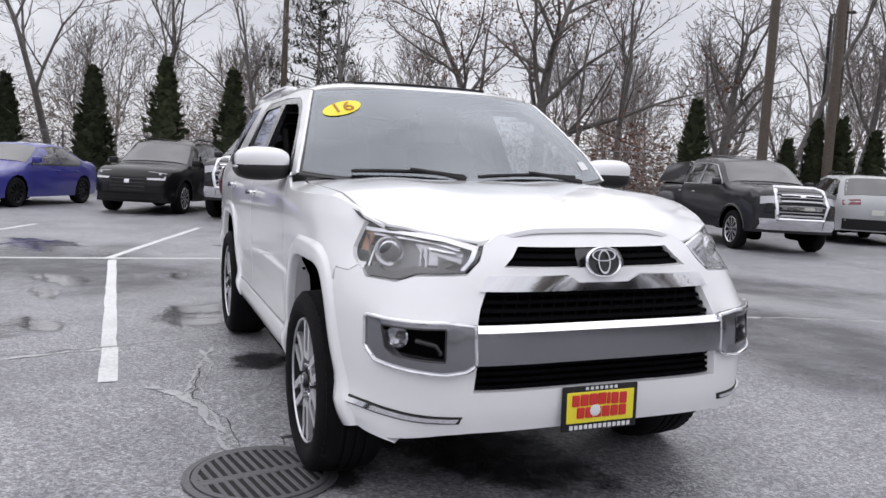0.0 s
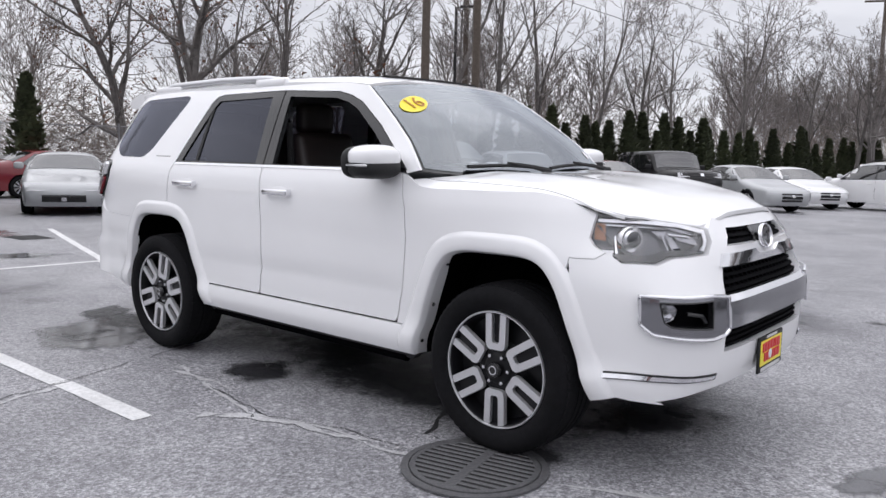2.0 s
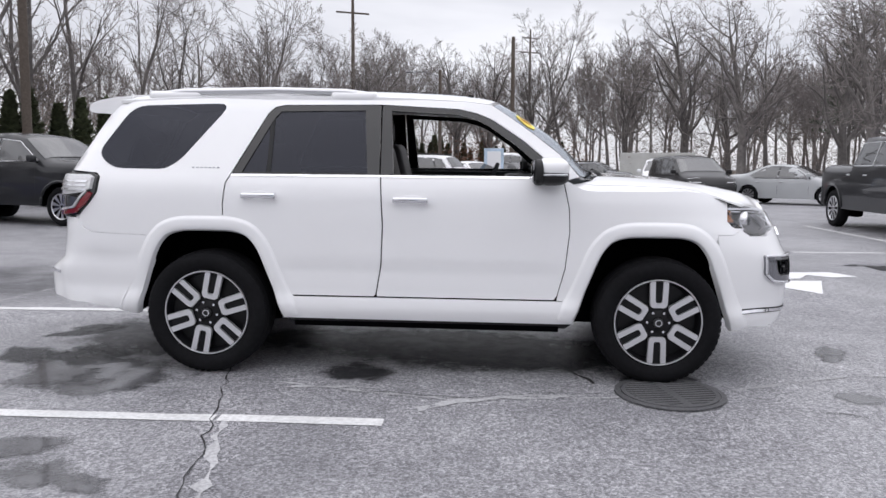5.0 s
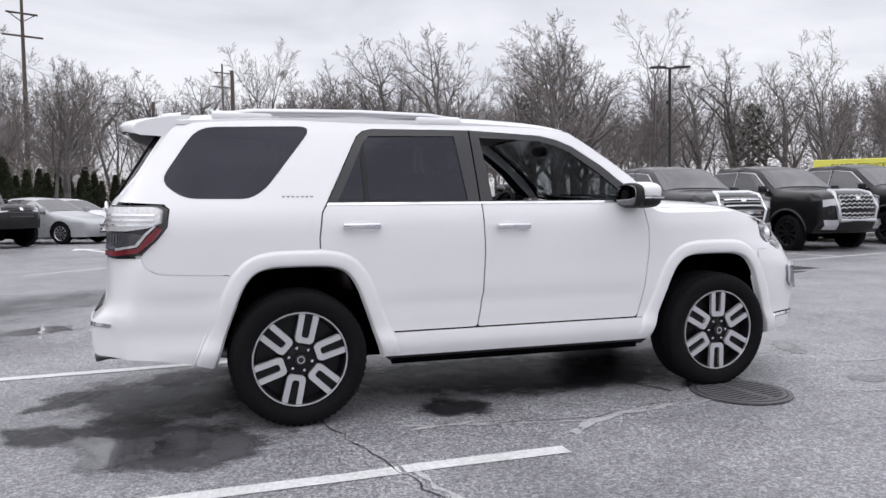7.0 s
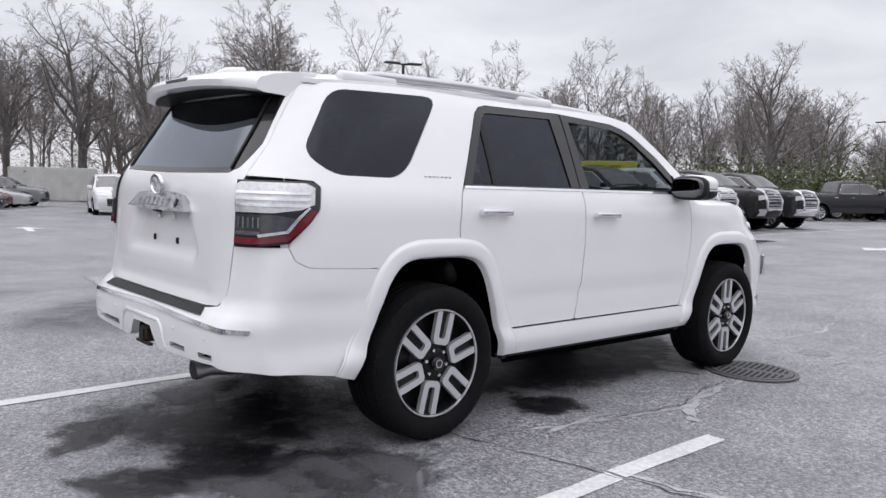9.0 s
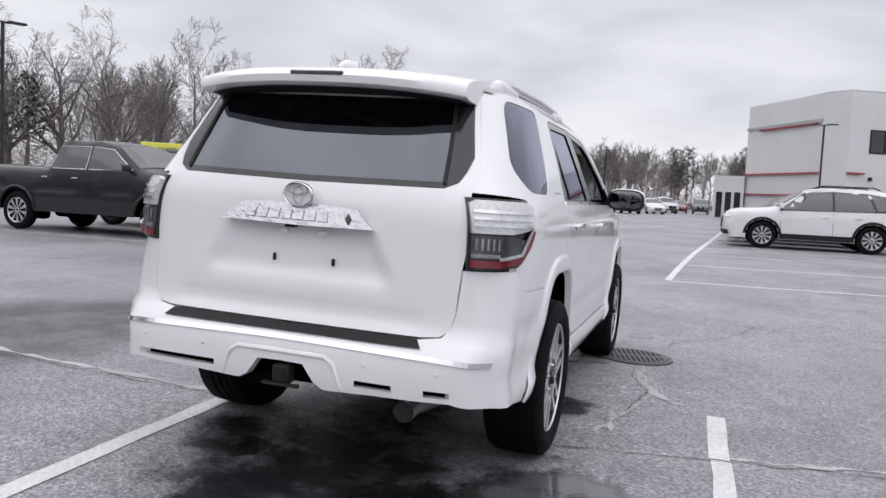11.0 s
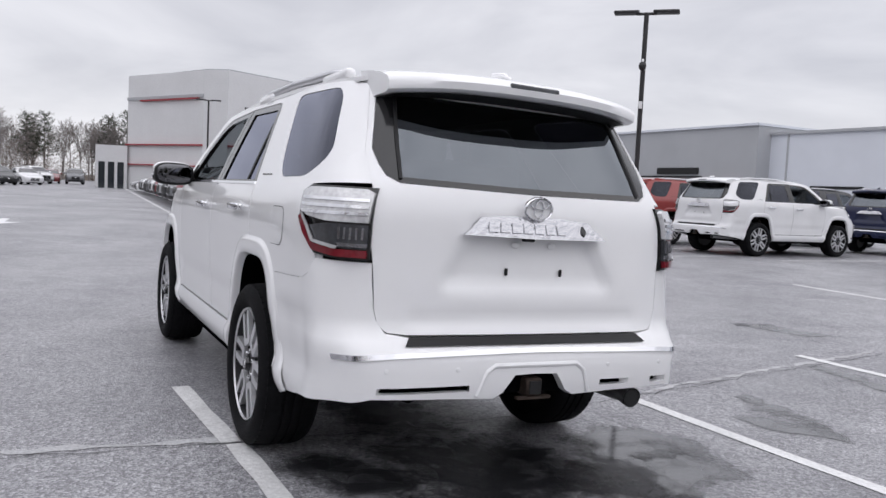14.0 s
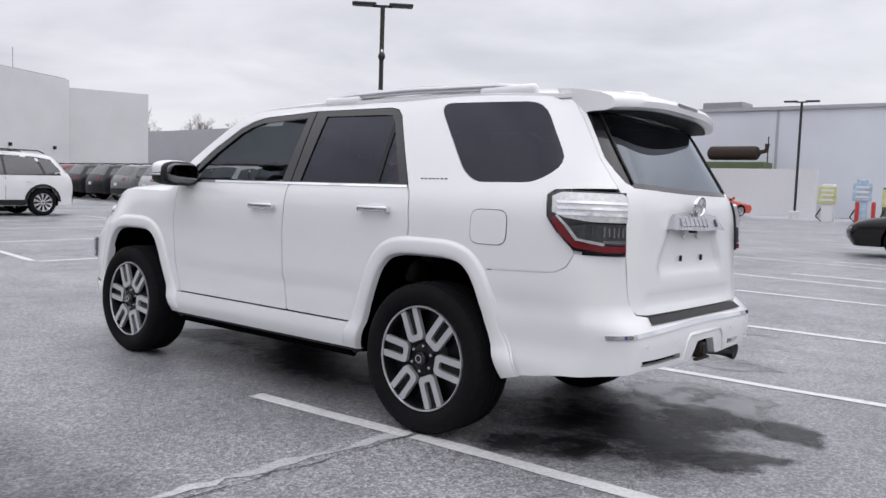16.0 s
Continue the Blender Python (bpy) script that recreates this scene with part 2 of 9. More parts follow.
M_LAMPBOWL = material("lamp_bowl_grey", (0.34, 0.34, 0.36), 0.2, 0.9, grain=0.25, grain_scale=50)
M_GRILLE = material("matt_black_grille", (0.003, 0.003, 0.004), 0.7, spec=0.04)
M_REFLECTOR = material("lamp_reflector", (0.75, 0.75, 0.77), 0.14, 1.0)
M_AMBER = material("amber_lens", (0.34, 0.12, 0.035), 0.2, coat=0.5)
M_REDLENS = material("red_lens", (0.17, 0.010, 0.018), 0.16, coat=0.6, grain=0.25, grain_scale=60)
M_CLEARLENS = material("clear_ribbed_lens", (0.62, 0.62, 0.63), 0.12, 0.35, coat=0.6, grain=0.2, grain_scale=70)
M_SMOKELENS = material("smoked_lens", (0.05, 0.052, 0.058), 0.12, coat=0.6, grain=0.3, grain_scale=40)
M_YELLOW = material("yellow_sticker", (0.86, 0.72, 0.03), 0.4)
M_TAN = material("sticker_ink", (0.42, 0.16, 0.01), 0.5)
M_PLATEYELLOW = material("yellow_plate", (0.86, 0.74, 0.04), 0.35)
M_PLATERED = material("red_lettering", (0.62, 0.03, 0.03), 0.4)
M_WHITE = material("white_plastic", (0.75, 0.75, 0.76), 0.4)
M_MIRROR = material("mirror_glass", (0.16, 0.16, 0.17), 0.02, 1.0)

M_BARK = material("grey_bark", (0.135, 0.123, 0.117), 0.9, grain=0.3, grain_scale=6, stain=0.3, stain_scale=0.8, random=0.25)
M_BRUSH = material("dry_brush", (0.165, 0.138, 0.122), 0.95, random=0.3)
M_TWIG = material("fine_twigs", (0.20, 0.178, 0.169), 0.9, random=0.3)
M_OAKLEAF = material("dead_oak_leaves", (0.13, 0.06, 0.035), 0.85, random=0.3, grain=0.4, grain_scale=3)
M_CONIFER = material("arborvitae_foliage", (0.055, 0.066, 0.032), 0.85, grain=0.5, grain_scale=6, stain=0.4, stain_scale=1.2, random=0.3)
M_PINE = material("pine_needles", (0.035, 0.05, 0.027), 0.85, grain=0.5, grain_scale=2, random=0.2)
M_SHRUB = material("evergreen_shrub", (0.085, 0.10, 0.048), 0.85, grain=0.5, grain_scale=2, random=0.3)
M_WOODS = material("far_bare_woods", (0.19, 0.170, 0.163), 0.95, stain=0.35, stain_scale=0.12)
M_POLE = material("weathered_pole_timber", (0.10, 0.08, 0.065), 0.85, grain=0.25, grain_scale=14)
M_DARKPOLE = material("bronze_lamp_post", (0.035, 0.034, 0.036), 0.45, 0.4)
M_FENCE = material("galvanised_fence", (0.22, 0.22, 0.23), 0.5, 0.7)
M_STUCCO = material("white_stucco", (0.66, 0.66, 0.67), 0.8, grain=0.04, grain_scale=8, stain=0.05, stain_scale=0.35)
M_METALWALL = material("pale_metal_cladding", (0.68, 0.705, 0.76), 0.55, stain=0.05, stain_scale=0.3)
M_GREYWALL = material("grey_panel_wall", (0.40, 0.41, 0.43), 0.7, stain=0.06, stain_scale=0.3)
M_REDBAND = material("red_band", (0.34, 0.035, 0.045), 0.45)
M_DARKGLASS = material("dark_window_glass", (0.02, 0.024, 0.03), 0.05, spec=0.8)
M_CONTAINER = material("pale_container_paint", (0.55, 0.55, 0.53), 0.6, stain=0.15, stain_scale=1.2)
M_YELLOWVAN = material("yellow_van_paint", (0.75, 0.72, 0.12), 0.45)
M_SIGNBLUE = material("pale_blue_sign", (0.42, 0.53, 0.64), 0.5, stain=0.3, stain_scale=4)
M_SIGNYELLOW = material("faded_yellow_sign", (0.58, 0.58, 0.30), 0.5, stain=0.2, stain_scale=5)
M_DULLGREEN = material("olive_box", (0.10, 0.13, 0.06), 0.6)
M_REDPAINT = material("red_post_paint", (0.45, 0.03, 0.025), 0.4)

# ---------------------------------------------------------------- mesh helpers
from mathutils.bvhtree import BVHTree
from mathutils.geometry import delaunay_2d_cdt


def mesh_object(name, verts, faces, mat, parent=None, label="", smooth=True, angle=38):
    me = bpy.data.meshes.new(name)
    me.from_pydata([tuple(v) for v in verts], [], [tuple(f) for f in faces])
    me.materials.append(mat)
    if smooth:
        me.polygons.foreach_set("use_smooth", [True] * len(me.polygons))
        me.set_sharp_from_angle(angle=radians(angle))
    me.update()
    ob = new(name, me)
    if parent is not None:
        ob.parent = parent
    if label:
        tagged(ob, label)
    return ob


def part(name, bm, mat, parent, label="", smooth=True, angle=38):
    """Links a bmesh as one mesh object under a thing or a part."""
    me = bpy.data.meshes.new(name)
    bm.to_mesh(me)
    bm.free()
    me.materials.append(mat)
    if smooth:
        me.polygons.foreach_set("use_smooth", [True] * len(me.polygons))
        me.set_sharp_from_angle(angle=radians(angle))
    ob = new(name, me)
    if parent is not None:
        ob.parent = parent
    if label:
        tagged(ob, label)
    return ob


def shared(name, me, parent, m=None):
    ob = new(name, me)
    ob.parent = parent
    if m is not None:
        ob.matrix_basis = m
    return ob


def empty(name, label, category, m=None, group=""):
    ob = new(name)
    ob.empty_display_size = 0.3
    tagged(ob, label, category, group)
    if m is not None:
        ob.matrix_basis = m
    return ob


def curve(points):
    """A smooth monotone curve through (t, value) points."""
    p = sorted(points)
    t = np.array([a for a, _ in p], float)
    v = np.array([b for _, b in p], float)
    h, d = np.diff(t), np.diff(v) / np.diff(t)
    m = np.zeros(len(t))
    m[0], m[-1] = d[0], d[-1]
    for i in range(1, len(t) - 1):
        if d[i - 1] * d[i] > 0:
            w1, w2 = 2 * h[i] + h[i - 1], h[i] + 2 * h[i - 1]
            m[i] = (w1 + w2) / (w1 / d[i - 1] + w2 / d[i])
    tt, vv, hh, mm = t.tolist(), v.tolist(), h.tolist(), m.tolist()

    def f(x):
        if x <= tt[0]:
            return vv[0]
        if x >= tt[-1]:
            return vv[-1]
        i = 0
        while x > tt[i + 1]:
            i += 1
        s = (x - tt[i]) / hh[i]
        return ((1 + 2 * s) * (1 - s) ** 2 * vv[i] + s * (1 - s) ** 2 * hh[i] * mm[i]
                + s * s * (3 - 2 * s) * vv[i + 1] + s * s * (s - 1) * hh[i] * mm[i + 1])
    return f


def densify(loop, res):
    out = []
    for i, a in enumerate(loop):
        b = loop[(i + 1) % len(loop)]
        n = max(1, int(math.dist(a, b) / res + 0.5))
        out += [(a[0] + (b[0] - a[0]) * k / n, a[1] + (b[1] - a[1]) * k / n) for k in range(n)]
    return out


def inside(pts, loop):
    pts = np.asarray(pts, float)
    x, y, odd = pts[:, 0], pts[:, 1], np.zeros(len(pts), bool)
    for i, (x0, y0) in enumerate(loop):
        x1, y1 = loop[(i + 1) % len(loop)]
        if y0 == y1:
            continue
        odd ^= ((y0 > y) != (y1 > y)) & (x < (x1 - x0) * (y - y0) / (y1 - y0) + x0)
    return odd


def rounded(loop, r, n=4):
    """The loop with its corners rounded."""
    out = []
    for i, p in enumerate(loop):
        a, b = Vector(loop[i - 1]), Vector(loop[(i + 1) % len(loop)])
        p = Vector(p)
        da, db = (a - p), (b - p)
        k = min(r, da.length * 0.45, db.length * 0.45)
        s, e = p + da.normalized() * k, p + db.normalized() * k
        for j in range(n + 1):
            t = j / n
            out.append(tuple(s * (1 - t) ** 2 + p * 2 * t * (1 - t) + e * t * t))
    return out


def triangulate(loop, res, holes=()):
    loops = [densify(l, res) for l in (loop, *holes)]
    pts, edges = [], []
    for l in loops:
        k = len(pts)
        pts += l
        edges += [(k + i, k + (i + 1) % len(l)) for i in range(len(l))]
    bd = np.array(pts)
    lo, hi = bd.min(0), bd.max(0)
    grid = [(x + (res / 2 if j % 2 else 0), y) for j, y in enumerate(np.arange(lo[1], hi[1], res * 0.87)) for x in np.arange(lo[0], hi[0] + res, res)]
    if grid:
        g = np.array(grid)
        ok = inside(g, loops[0])
        for l in loops[1:]:
            ok &= ~inside(g, l)
        g = g[ok]
        if len(g):
            near = np.array([((bd - q) ** 2).sum(1).min() for q in g])
            g = g[near > (0.55 * res) ** 2]
            pts = pts + [tuple(q) for q in g]
    vs, _, fs, *_ = delaunay_2d_cdt([Vector(p) for p in pts], edges, [], 0, 1e-6)
    vs = [tuple(v) for v in vs]
    cent = np.array([np.mean([vs[i] for i in f], axis=0) for f in fs])
    ok = inside(cent, loops[0])
    for l in loops[1:]:
        ok &= ~inside(cent, l)
    return vs, [tuple(f) for f, k in zip(fs, ok) if k]


def panel(name, fn, loop, mat, parent, res=0.06, depth=0.014, off=0.0, holes=(), label="", angle=38):
    """A sheet with the outline loop laid on the surface fn(u, v, offset), with its edges turned inwards."""
    vs, fs = triangulate(loop, res, holes)
    top = [Vector(fn(u, v, off)) for u, v in vs]
    a, b, c = (top[i] for i in fs[len(fs) // 2])
    u, v = np.mean([vs[i] for i in fs[len(fs) // 2]], axis=0)
    out = Vector(fn(u, v, off + 0.01)) - Vector(fn(u, v, off))
    if (b - a).cross(c - a).dot(out) < 0:
        fs = [f[::-1] for f in fs]
    verts, faces = list(top), list(fs)
    if depth:
        seen = set()
        for f in fs:
            for i in range(3):
                seen.add((f[i], f[(i + 1) % 3]))
        rim, low = [e for e in seen if (e[1], e[0]) not in seen], {}
        for i, j in rim:
            for k in (i, j):
                if k not in low:
                    low[k] = len(verts)
                    verts.append(Vector(fn(*vs[k], off - depth)))
            faces.append((j, i, low[i], low[j]))
    return mesh_object(name, verts, faces, mat, parent, label, True, angle)


def lathe(profile, n=32, axis="y", closed=False):
    """A bmesh turned from (radius, along) points."""
    bm = bmesh.new()
    rings = []
    for r, h in profile:
        ring = []
        for k in range(n):
            a = 2 * math.pi * k / n
            c, s = r * math.cos(a), r * math.sin(a)
            ring.append(bm.verts.new((c, h, s) if axis == "y" else ((h, c, s) if axis == "x" else (c, s, h))))
        rings.append(ring)
    pairs = list(zip(rings, rings[1:])) + ([(rings[-1], rings[0])] if closed else [])
    for p, q in pairs:
        for k in range(n):
            bm.faces.new((p[k], p[(k + 1) % n], q[(k + 1) % n], q[k]))
    if not closed:
        for ring in (rings[0], rings[-1]):
            if len(ring) > 2 and (ring[0].co - ring[n // 2].co).length > 1e-4:
                bm.faces.new(ring)
    bmesh.ops.recalc_face_normals(bm, faces=bm.faces)
    return bm


def box(sx, sy, sz, at=(0, 0, 0), bevel=0.0, seg=2, bm=None):
    own = bmesh.new() if bm is None else bm
    made = bmesh.ops.create_cube(own, size=1.0)["verts"]
    bmesh.ops.scale(own, vec=(sx, sy, sz), verts=made)
    bmesh.ops.translate(own, vec=at, verts=made)
    if bevel:
        edges = list({e for v in made for e in v.link_edges})
        bmesh.ops.bevel(own, geom=edges, offset=bevel, segments=seg, affect="EDGES", profile=0.5)
    return own


def tube(points, r, n=8, caps=True):
    """A bmesh pipe along points; r: a radius or one for each point."""
    bm = bmesh.new()
    pts = [Vector(p) for p in points]
    rr = r if isinstance(r, (list, tuple)) else [r] * len(pts)
    rings = []
    for i, p in enumerate(pts):
        d = (pts[min(i + 1, len(pts) - 1)] - pts[max(i - 1, 0)]).normalized()
        side = d.cross(Vector((0, 0, 1)) if abs(d.z) < 0.95 else Vector((1, 0, 0))).normalized()
        up = side.cross(d)
        rings.append([bm.verts.new(p + (side * math.cos(2 * math.pi * k / n) + up * math.sin(2 * math.pi * k / n)) * rr[i]) for k in range(n)])
    for a, b in zip(rings, rings[1:]):
        for k in range(n):
            bm.faces.new((a[k], a[(k + 1) % n], b[(k + 1) % n], b[k]))
    if caps:
        bm.faces.new(rings[0])
        bm.faces.new(rings[-1])
    bmesh.ops.recalc_face_normals(bm, faces=bm.faces)
    return bm


def text_mesh(body, size, depth=0.002):
    cu = bpy.data.curves.new("lettering", "FONT")
    cu.body, cu.size, cu.extrude, cu.align_x, cu.align_y = body, size, depth, "CENTER", "CENTER"
    tmp = bpy.data.objects.new("lettering", cu)
    me = bpy.data.meshes.new_from_object(tmp)
    bpy.data.objects.remove(tmp)
    return me


def ellipsoid(rx, ry, rz, at=(0, 0, 0), u=20, v=12, power=2.0):
    bm = bmesh.new()
    bmesh.ops.create_uvsphere(bm, u_segments=u, v_segments=v, radius=1.0)
    for w in bm.verts:
        c = [math.copysign(abs(k) ** (2 / power), k) for k in w.co]
        w.co = Vector((c[0] * rx + at[0], c[1] * ry + at[1], c[2] * rz + at[2]))
    return bm

# ---------------------------------------------------------------- ground, road markings
def ease(t):
    t = min(1.0, max(0.0, t))
    return t * t * (3 - 2 * t)


def ground_z(x, y):
    """The lot dips towards the drain by the car and rises gently towards its eastern and northern sides."""
    d = max(0.0, math.hypot(max(abs(x) - 2.2, 0), max(abs(y) - 1.6, 0)))
    dip = (-0.021 - 0.0063 * x + 0.0241 * y) * math.exp(-((d / 3.2) ** 2)) if d < 12 else 0.0
    rise = 0.13 * ease((x - 0.9 * y) / 10) + 0.10 * ease((y - 11) / 7) * ease((6 - x) / 6)
    return dip + rise * ease((math.hypot(x, y) - 5) / 9)


def sheet(name, xs, ys, mat, z=0.0, keep=None, kind="structure", label="", category=""):
    verts = [(x, y, ground_z(x, y) + z) for y in ys for x in xs]
    n = len(xs)
    faces = [(j * n + i, j * n + i + 1, (j + 1) * n + i + 1, (j + 1) * n + i) for j in range(len(ys) - 1) for i in range(n - 1)]
    if keep:
        faces = [f for f in faces if keep(*np.mean([verts[k][:2] for k in f], axis=0))]
    ob = mesh_object(name, verts, faces, mat, None, "", True)
    return tagged(ob, label, category, kind=kind)


steps = [-1800, -700, -300, -150, -110, -80, -60, -45, -34, *np.arange(-30, 30.01, 1.0), 34, 45, 60, 80, 110, 150, 300, 700, 1800]
sheet("ground", steps, steps, M_GROUND, -0.10, label="brown leaf-littered earth reaching out to the woods", category="ground")
lot_x = [-31, -26, -22, *np.arange(-20, -10, 1.0), *np.arange(-10, 10.01, 0.25), *np.arange(11, 30, 1.0), 34, 45, 60, 80, 110, 150]
lot_y = [-52, -45, -38, *np.arange(-34, -10, 1.0), *np.arange(-10, 10.01, 0.25), *np.arange(11, 36, 1.0), 45, 60, 80, 95]
lot = sheet("pavement", lot_x, lot_y, M_ASPHALT, 0.0, label="grey worn asphalt parking lot with damp patches", category="pavement")


def decal(name, loop, mat, z=0.004, res=0.3, parent=None, label="", category="road marking", kind="structure"):
    vs, fs = triangulate(loop, res)
    verts = [(x, y, ground_z(x, y) + z) for x, y in vs]
    fs = [f if (Vector(verts[f[1]]) - Vector(verts[f[0]])).cross(Vector(verts[f[2]]) - Vector(verts[f[0]])).z > 0 else f[::-1] for f in fs]
    ob = mesh_object(name, verts, fs, mat, parent, "", True)
    if parent is None:
        tagged(ob, label, category, kind=kind)
    return ob


def stripe(x0, y0, x1, y1, w=0.10, mat=None, label="worn white painted parking line on asphalt", jag=0.006, z=0.004):
    rnd = random.Random(int(abs(x0 * 131 + y0 * 17 + x1 * 7) * 10))
    d = Vector((x1 - x0, y1 - y0))
    n = Vector((-d.y, d.x)).normalized() * w / 2
    k = max(2, min(40, int(d.length / 0.25)))
    a = [(x0 + d.x * i / k + n.x * (1 + rnd.uniform(-jag, jag) / w * 2), y0 + d.y * i / k + n.y * (1 + rnd.uniform(-jag, jag) / w * 2)) for i in range(k + 1)]
    b = [(x0 + d.x * i / k - n.x * (1 + rnd.uniform(-jag, jag) / w * 2), y0 + d.y * i / k - n.y * (1 + rnd.uniform(-jag, jag) / w * 2)) for i in range(k + 1)]
    return decal("parking_line", a + b[::-1], mat or M_LINE, z, 0.5, label=label)


def blob(name, cx, cy, rx, ry, turn, mat, seed, label, z=0.002, rough=0.35, n=40, category="puddle"):
    rnd = random.Random(seed)
    ph = [(rnd.uniform(0, 6.28), rnd.uniform(0.5, 1) * rough / k) for k in range(1, 8)]
    loop = []
    for i in range(n):
        a = 2 * math.pi * i / n
        r = 1 + sum(m * math.sin((k + 1) * a + p) for k, (p, m) in enumerate(ph))
        x, y = rx * r * math.cos(a), ry * r * math.sin(a)
        c, s = math.cos(radians(turn)), math.sin(radians(turn))
        loop.append((cx + c * x - s * y, cy + s * x + c * y))
    ob = decal(name, loop, mat, z, max(0.06, min(rx, ry) * 0.22), label=label, category=category)
    inset = ob.data.attributes.new("inset", "FLOAT", "POINT")
    rim = np.array(densify(loop, 0.05))
    for v in ob.data.vertices:
        d = math.sqrt(((rim - (v.co.x, v.co.y)) ** 2).sum(1).min())
        inset.data[v.index].value = min(1.0, d / (0.55 * min(rx, ry)))
    return ob


def crack(points, w, mat, seed, label="dark crack wandering through the asphalt", z=0.0045, rough=0.5):
    rnd = random.Random(seed)
    pts = []
    for a, b in zip(points, points[1:]):
        n = max(2, int(math.dist(a, b) / 0.08))
        for i in range(n):
            pts.append((a[0] + (b[0] - a[0]) * i / n + rnd.gauss(0, 0.012), a[1] + (b[1] - a[1]) * i / n + rnd.gauss(0, 0.012)))
    pts.append(points[-1])
    left, right = [], []
    for i, p in enumerate(pts):
        q0, q1 = pts[max(i - 1, 0)], pts[min(i + 1, len(pts) - 1)]
        d = Vector((q1[0] - q0[0], q1[1] - q0[1])).normalized()
        h = w * (0.5 + rough * rnd.uniform(-1, 1) * 0.6) * (0.3 if i in (0, len(pts) - 1) else 1)
        left.append((p[0] - d.y * h, p[1] + d.x * h, ))
        right.append((p[0] + d.y * h, p[1] - d.x * h))
    verts = [(x, y, ground_z(x, y) + z) for x, y in left + right]
    k = len(left)
    ob = mesh_object("crack", verts, [(i + k, i + k + 1, i + 1, i) for i in range(k - 1)], mat)
    return tagged(ob, label, "crack", kind="structure")


# the bay round the car
stripe(-0.17, -1.72, -1.04, -1.725, 0.10)
stripe(-1.06, -1.735, -5.6, -1.80, 0.10)
stripe(-0.24, 1.02, -1.38, 0.955, 0.10)
stripe(-1.41, 0.935, -5.8, 0.80, 0.10)
# the double row west of it
for k in range(-6, 0):
    stripe(-5.9, -1.8 + 2.58 * k + 0.02, -0.3 + 0.02 * k, -1.72 + 2.58 * k, 0.10)
stripe(-5.75, -17, -5.75, 1.2, 0.10)
for k in range(-5, 2):
    stripe(-10.6, -0.4 + 2.72 * k, -5.75, -1.85 + 2.72 * k, 0.10)
stripe(-4.6, 10.6, -2.4, 12.6, 0.10)
# truck row, its front line and bays
stripe(5.0, 6.6, 75.0, 8.9, 0.11)
for k in range(22):
    stripe(7.4 + 2.95 * k, 6.8 + 0.09 * k, 7.5 + 2.95 * k, 12.6 + 0.09 * k, 0.10)
# eastern bays: a double row behind one front line
stripe(7.6, -1.1, 80.0, -5.2, 0.11)
stripe(7.75, -6.4, 75.0, -9.6, 0.11)
stripe(9.0, -12.2, 60.0, -14.6, 0.11)
for k in range(24):
    stripe(7.5 + 2.75 * k, -1.15 - 0.155 * k, 7.6 + 2.75 * k, -11.8 - 0.13 * k, 0.10)
for k in range(9):
    stripe(6.6 + 3.2 * k, -12.3 - 0.15 * k, 6.7 + 3.2 * k, -17.6 - 0.15 * k, 0.10)
for k in range(4, 9):
    stripe(9.0 + 0.1 * k, -6.6 - 2.8 * k, 5.2, -6.6 - 2.8 * k, 0.1)
for k in range(7):
    stripe(-2.0 - 0.2 * k, -8.6 - 2.75 * k, 3.4 - 0.2 * k, -8.8 - 2.75 * k, 0.1)


def arrow_turn(x, y, turn):
    shape = [(-1.0, -0.09), (0.4, -0.09), (0.4, -0.42), (1.3, 0.0), (0.4, 0.42), (0.4, 0.09), (-1.0, 0.09)]
    c, s = math.cos(radians(turn)), math.sin(radians(turn))
    decal("road_arrow", [(x + c * u - s * v, y + s * u + c * v) for u, v in shape], M_ARROW, 0.004, 0.5, label="white painted direction arrow on asphalt")


decal("road_arrow", [(3.16, 3.23), (4.1, 3.32), (3.74, 2.4)], M_ARROW, 0.004, 0.5, label="white painted head of a turn arrow on asphalt")
decal("road_arrow", [(3.87, 3.98), (4.51, 4.12), (4.69, 3.75), (4.34, 3.62), (4.13, 3.81), (3.92, 3.47), (3.57, 3.37), (3.45, 3.66)], M_ARROW, 0.004, 0.5, label="white painted hook of a turn arrow on asphalt")
arrow_turn(3.8, -14.6, 90)
arrow_turn(-4.0, 17.0, 115)
arrow_turn(9.5, -30.0, 90)
arrow_turn(15.0, 2.6, 178)
arrow_turn(1.5, 18.0, 80)

# damp stains with painted under-car shade, puddles, cracks
for k, (px, py, rx, ry, tr) in enumerate(((-4.6, 2.2, 2.6, 2.4, 20), (-5.6, -1.8, 2.6, 2.2, -10), (-3.4, 5.2, 2.4, 1.8, 30), (-1.0, 3.4, 2.8, 1.7, 8))):
    blob("damp_patch", px, py, rx, ry, tr, M_DRYING, 70 + k, "broad slowly drying patch of asphalt", 0.0013, 0.3)
# wet spots plus a car-sized sheet that deepens the car's shadow by colour
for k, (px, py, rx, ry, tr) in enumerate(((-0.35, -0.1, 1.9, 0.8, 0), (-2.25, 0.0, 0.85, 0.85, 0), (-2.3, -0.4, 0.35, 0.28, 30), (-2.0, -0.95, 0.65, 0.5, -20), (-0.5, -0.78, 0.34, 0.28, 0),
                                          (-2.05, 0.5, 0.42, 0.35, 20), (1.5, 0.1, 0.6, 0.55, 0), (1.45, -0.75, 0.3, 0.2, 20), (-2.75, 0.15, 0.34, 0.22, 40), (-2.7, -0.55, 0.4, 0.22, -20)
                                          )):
    blob("damp_stain", px, py, rx, ry, tr, M_DAMP_SHADE, 3 + k, "dark damp stain with painted car shade on the asphalt", 0.002, 0.3)
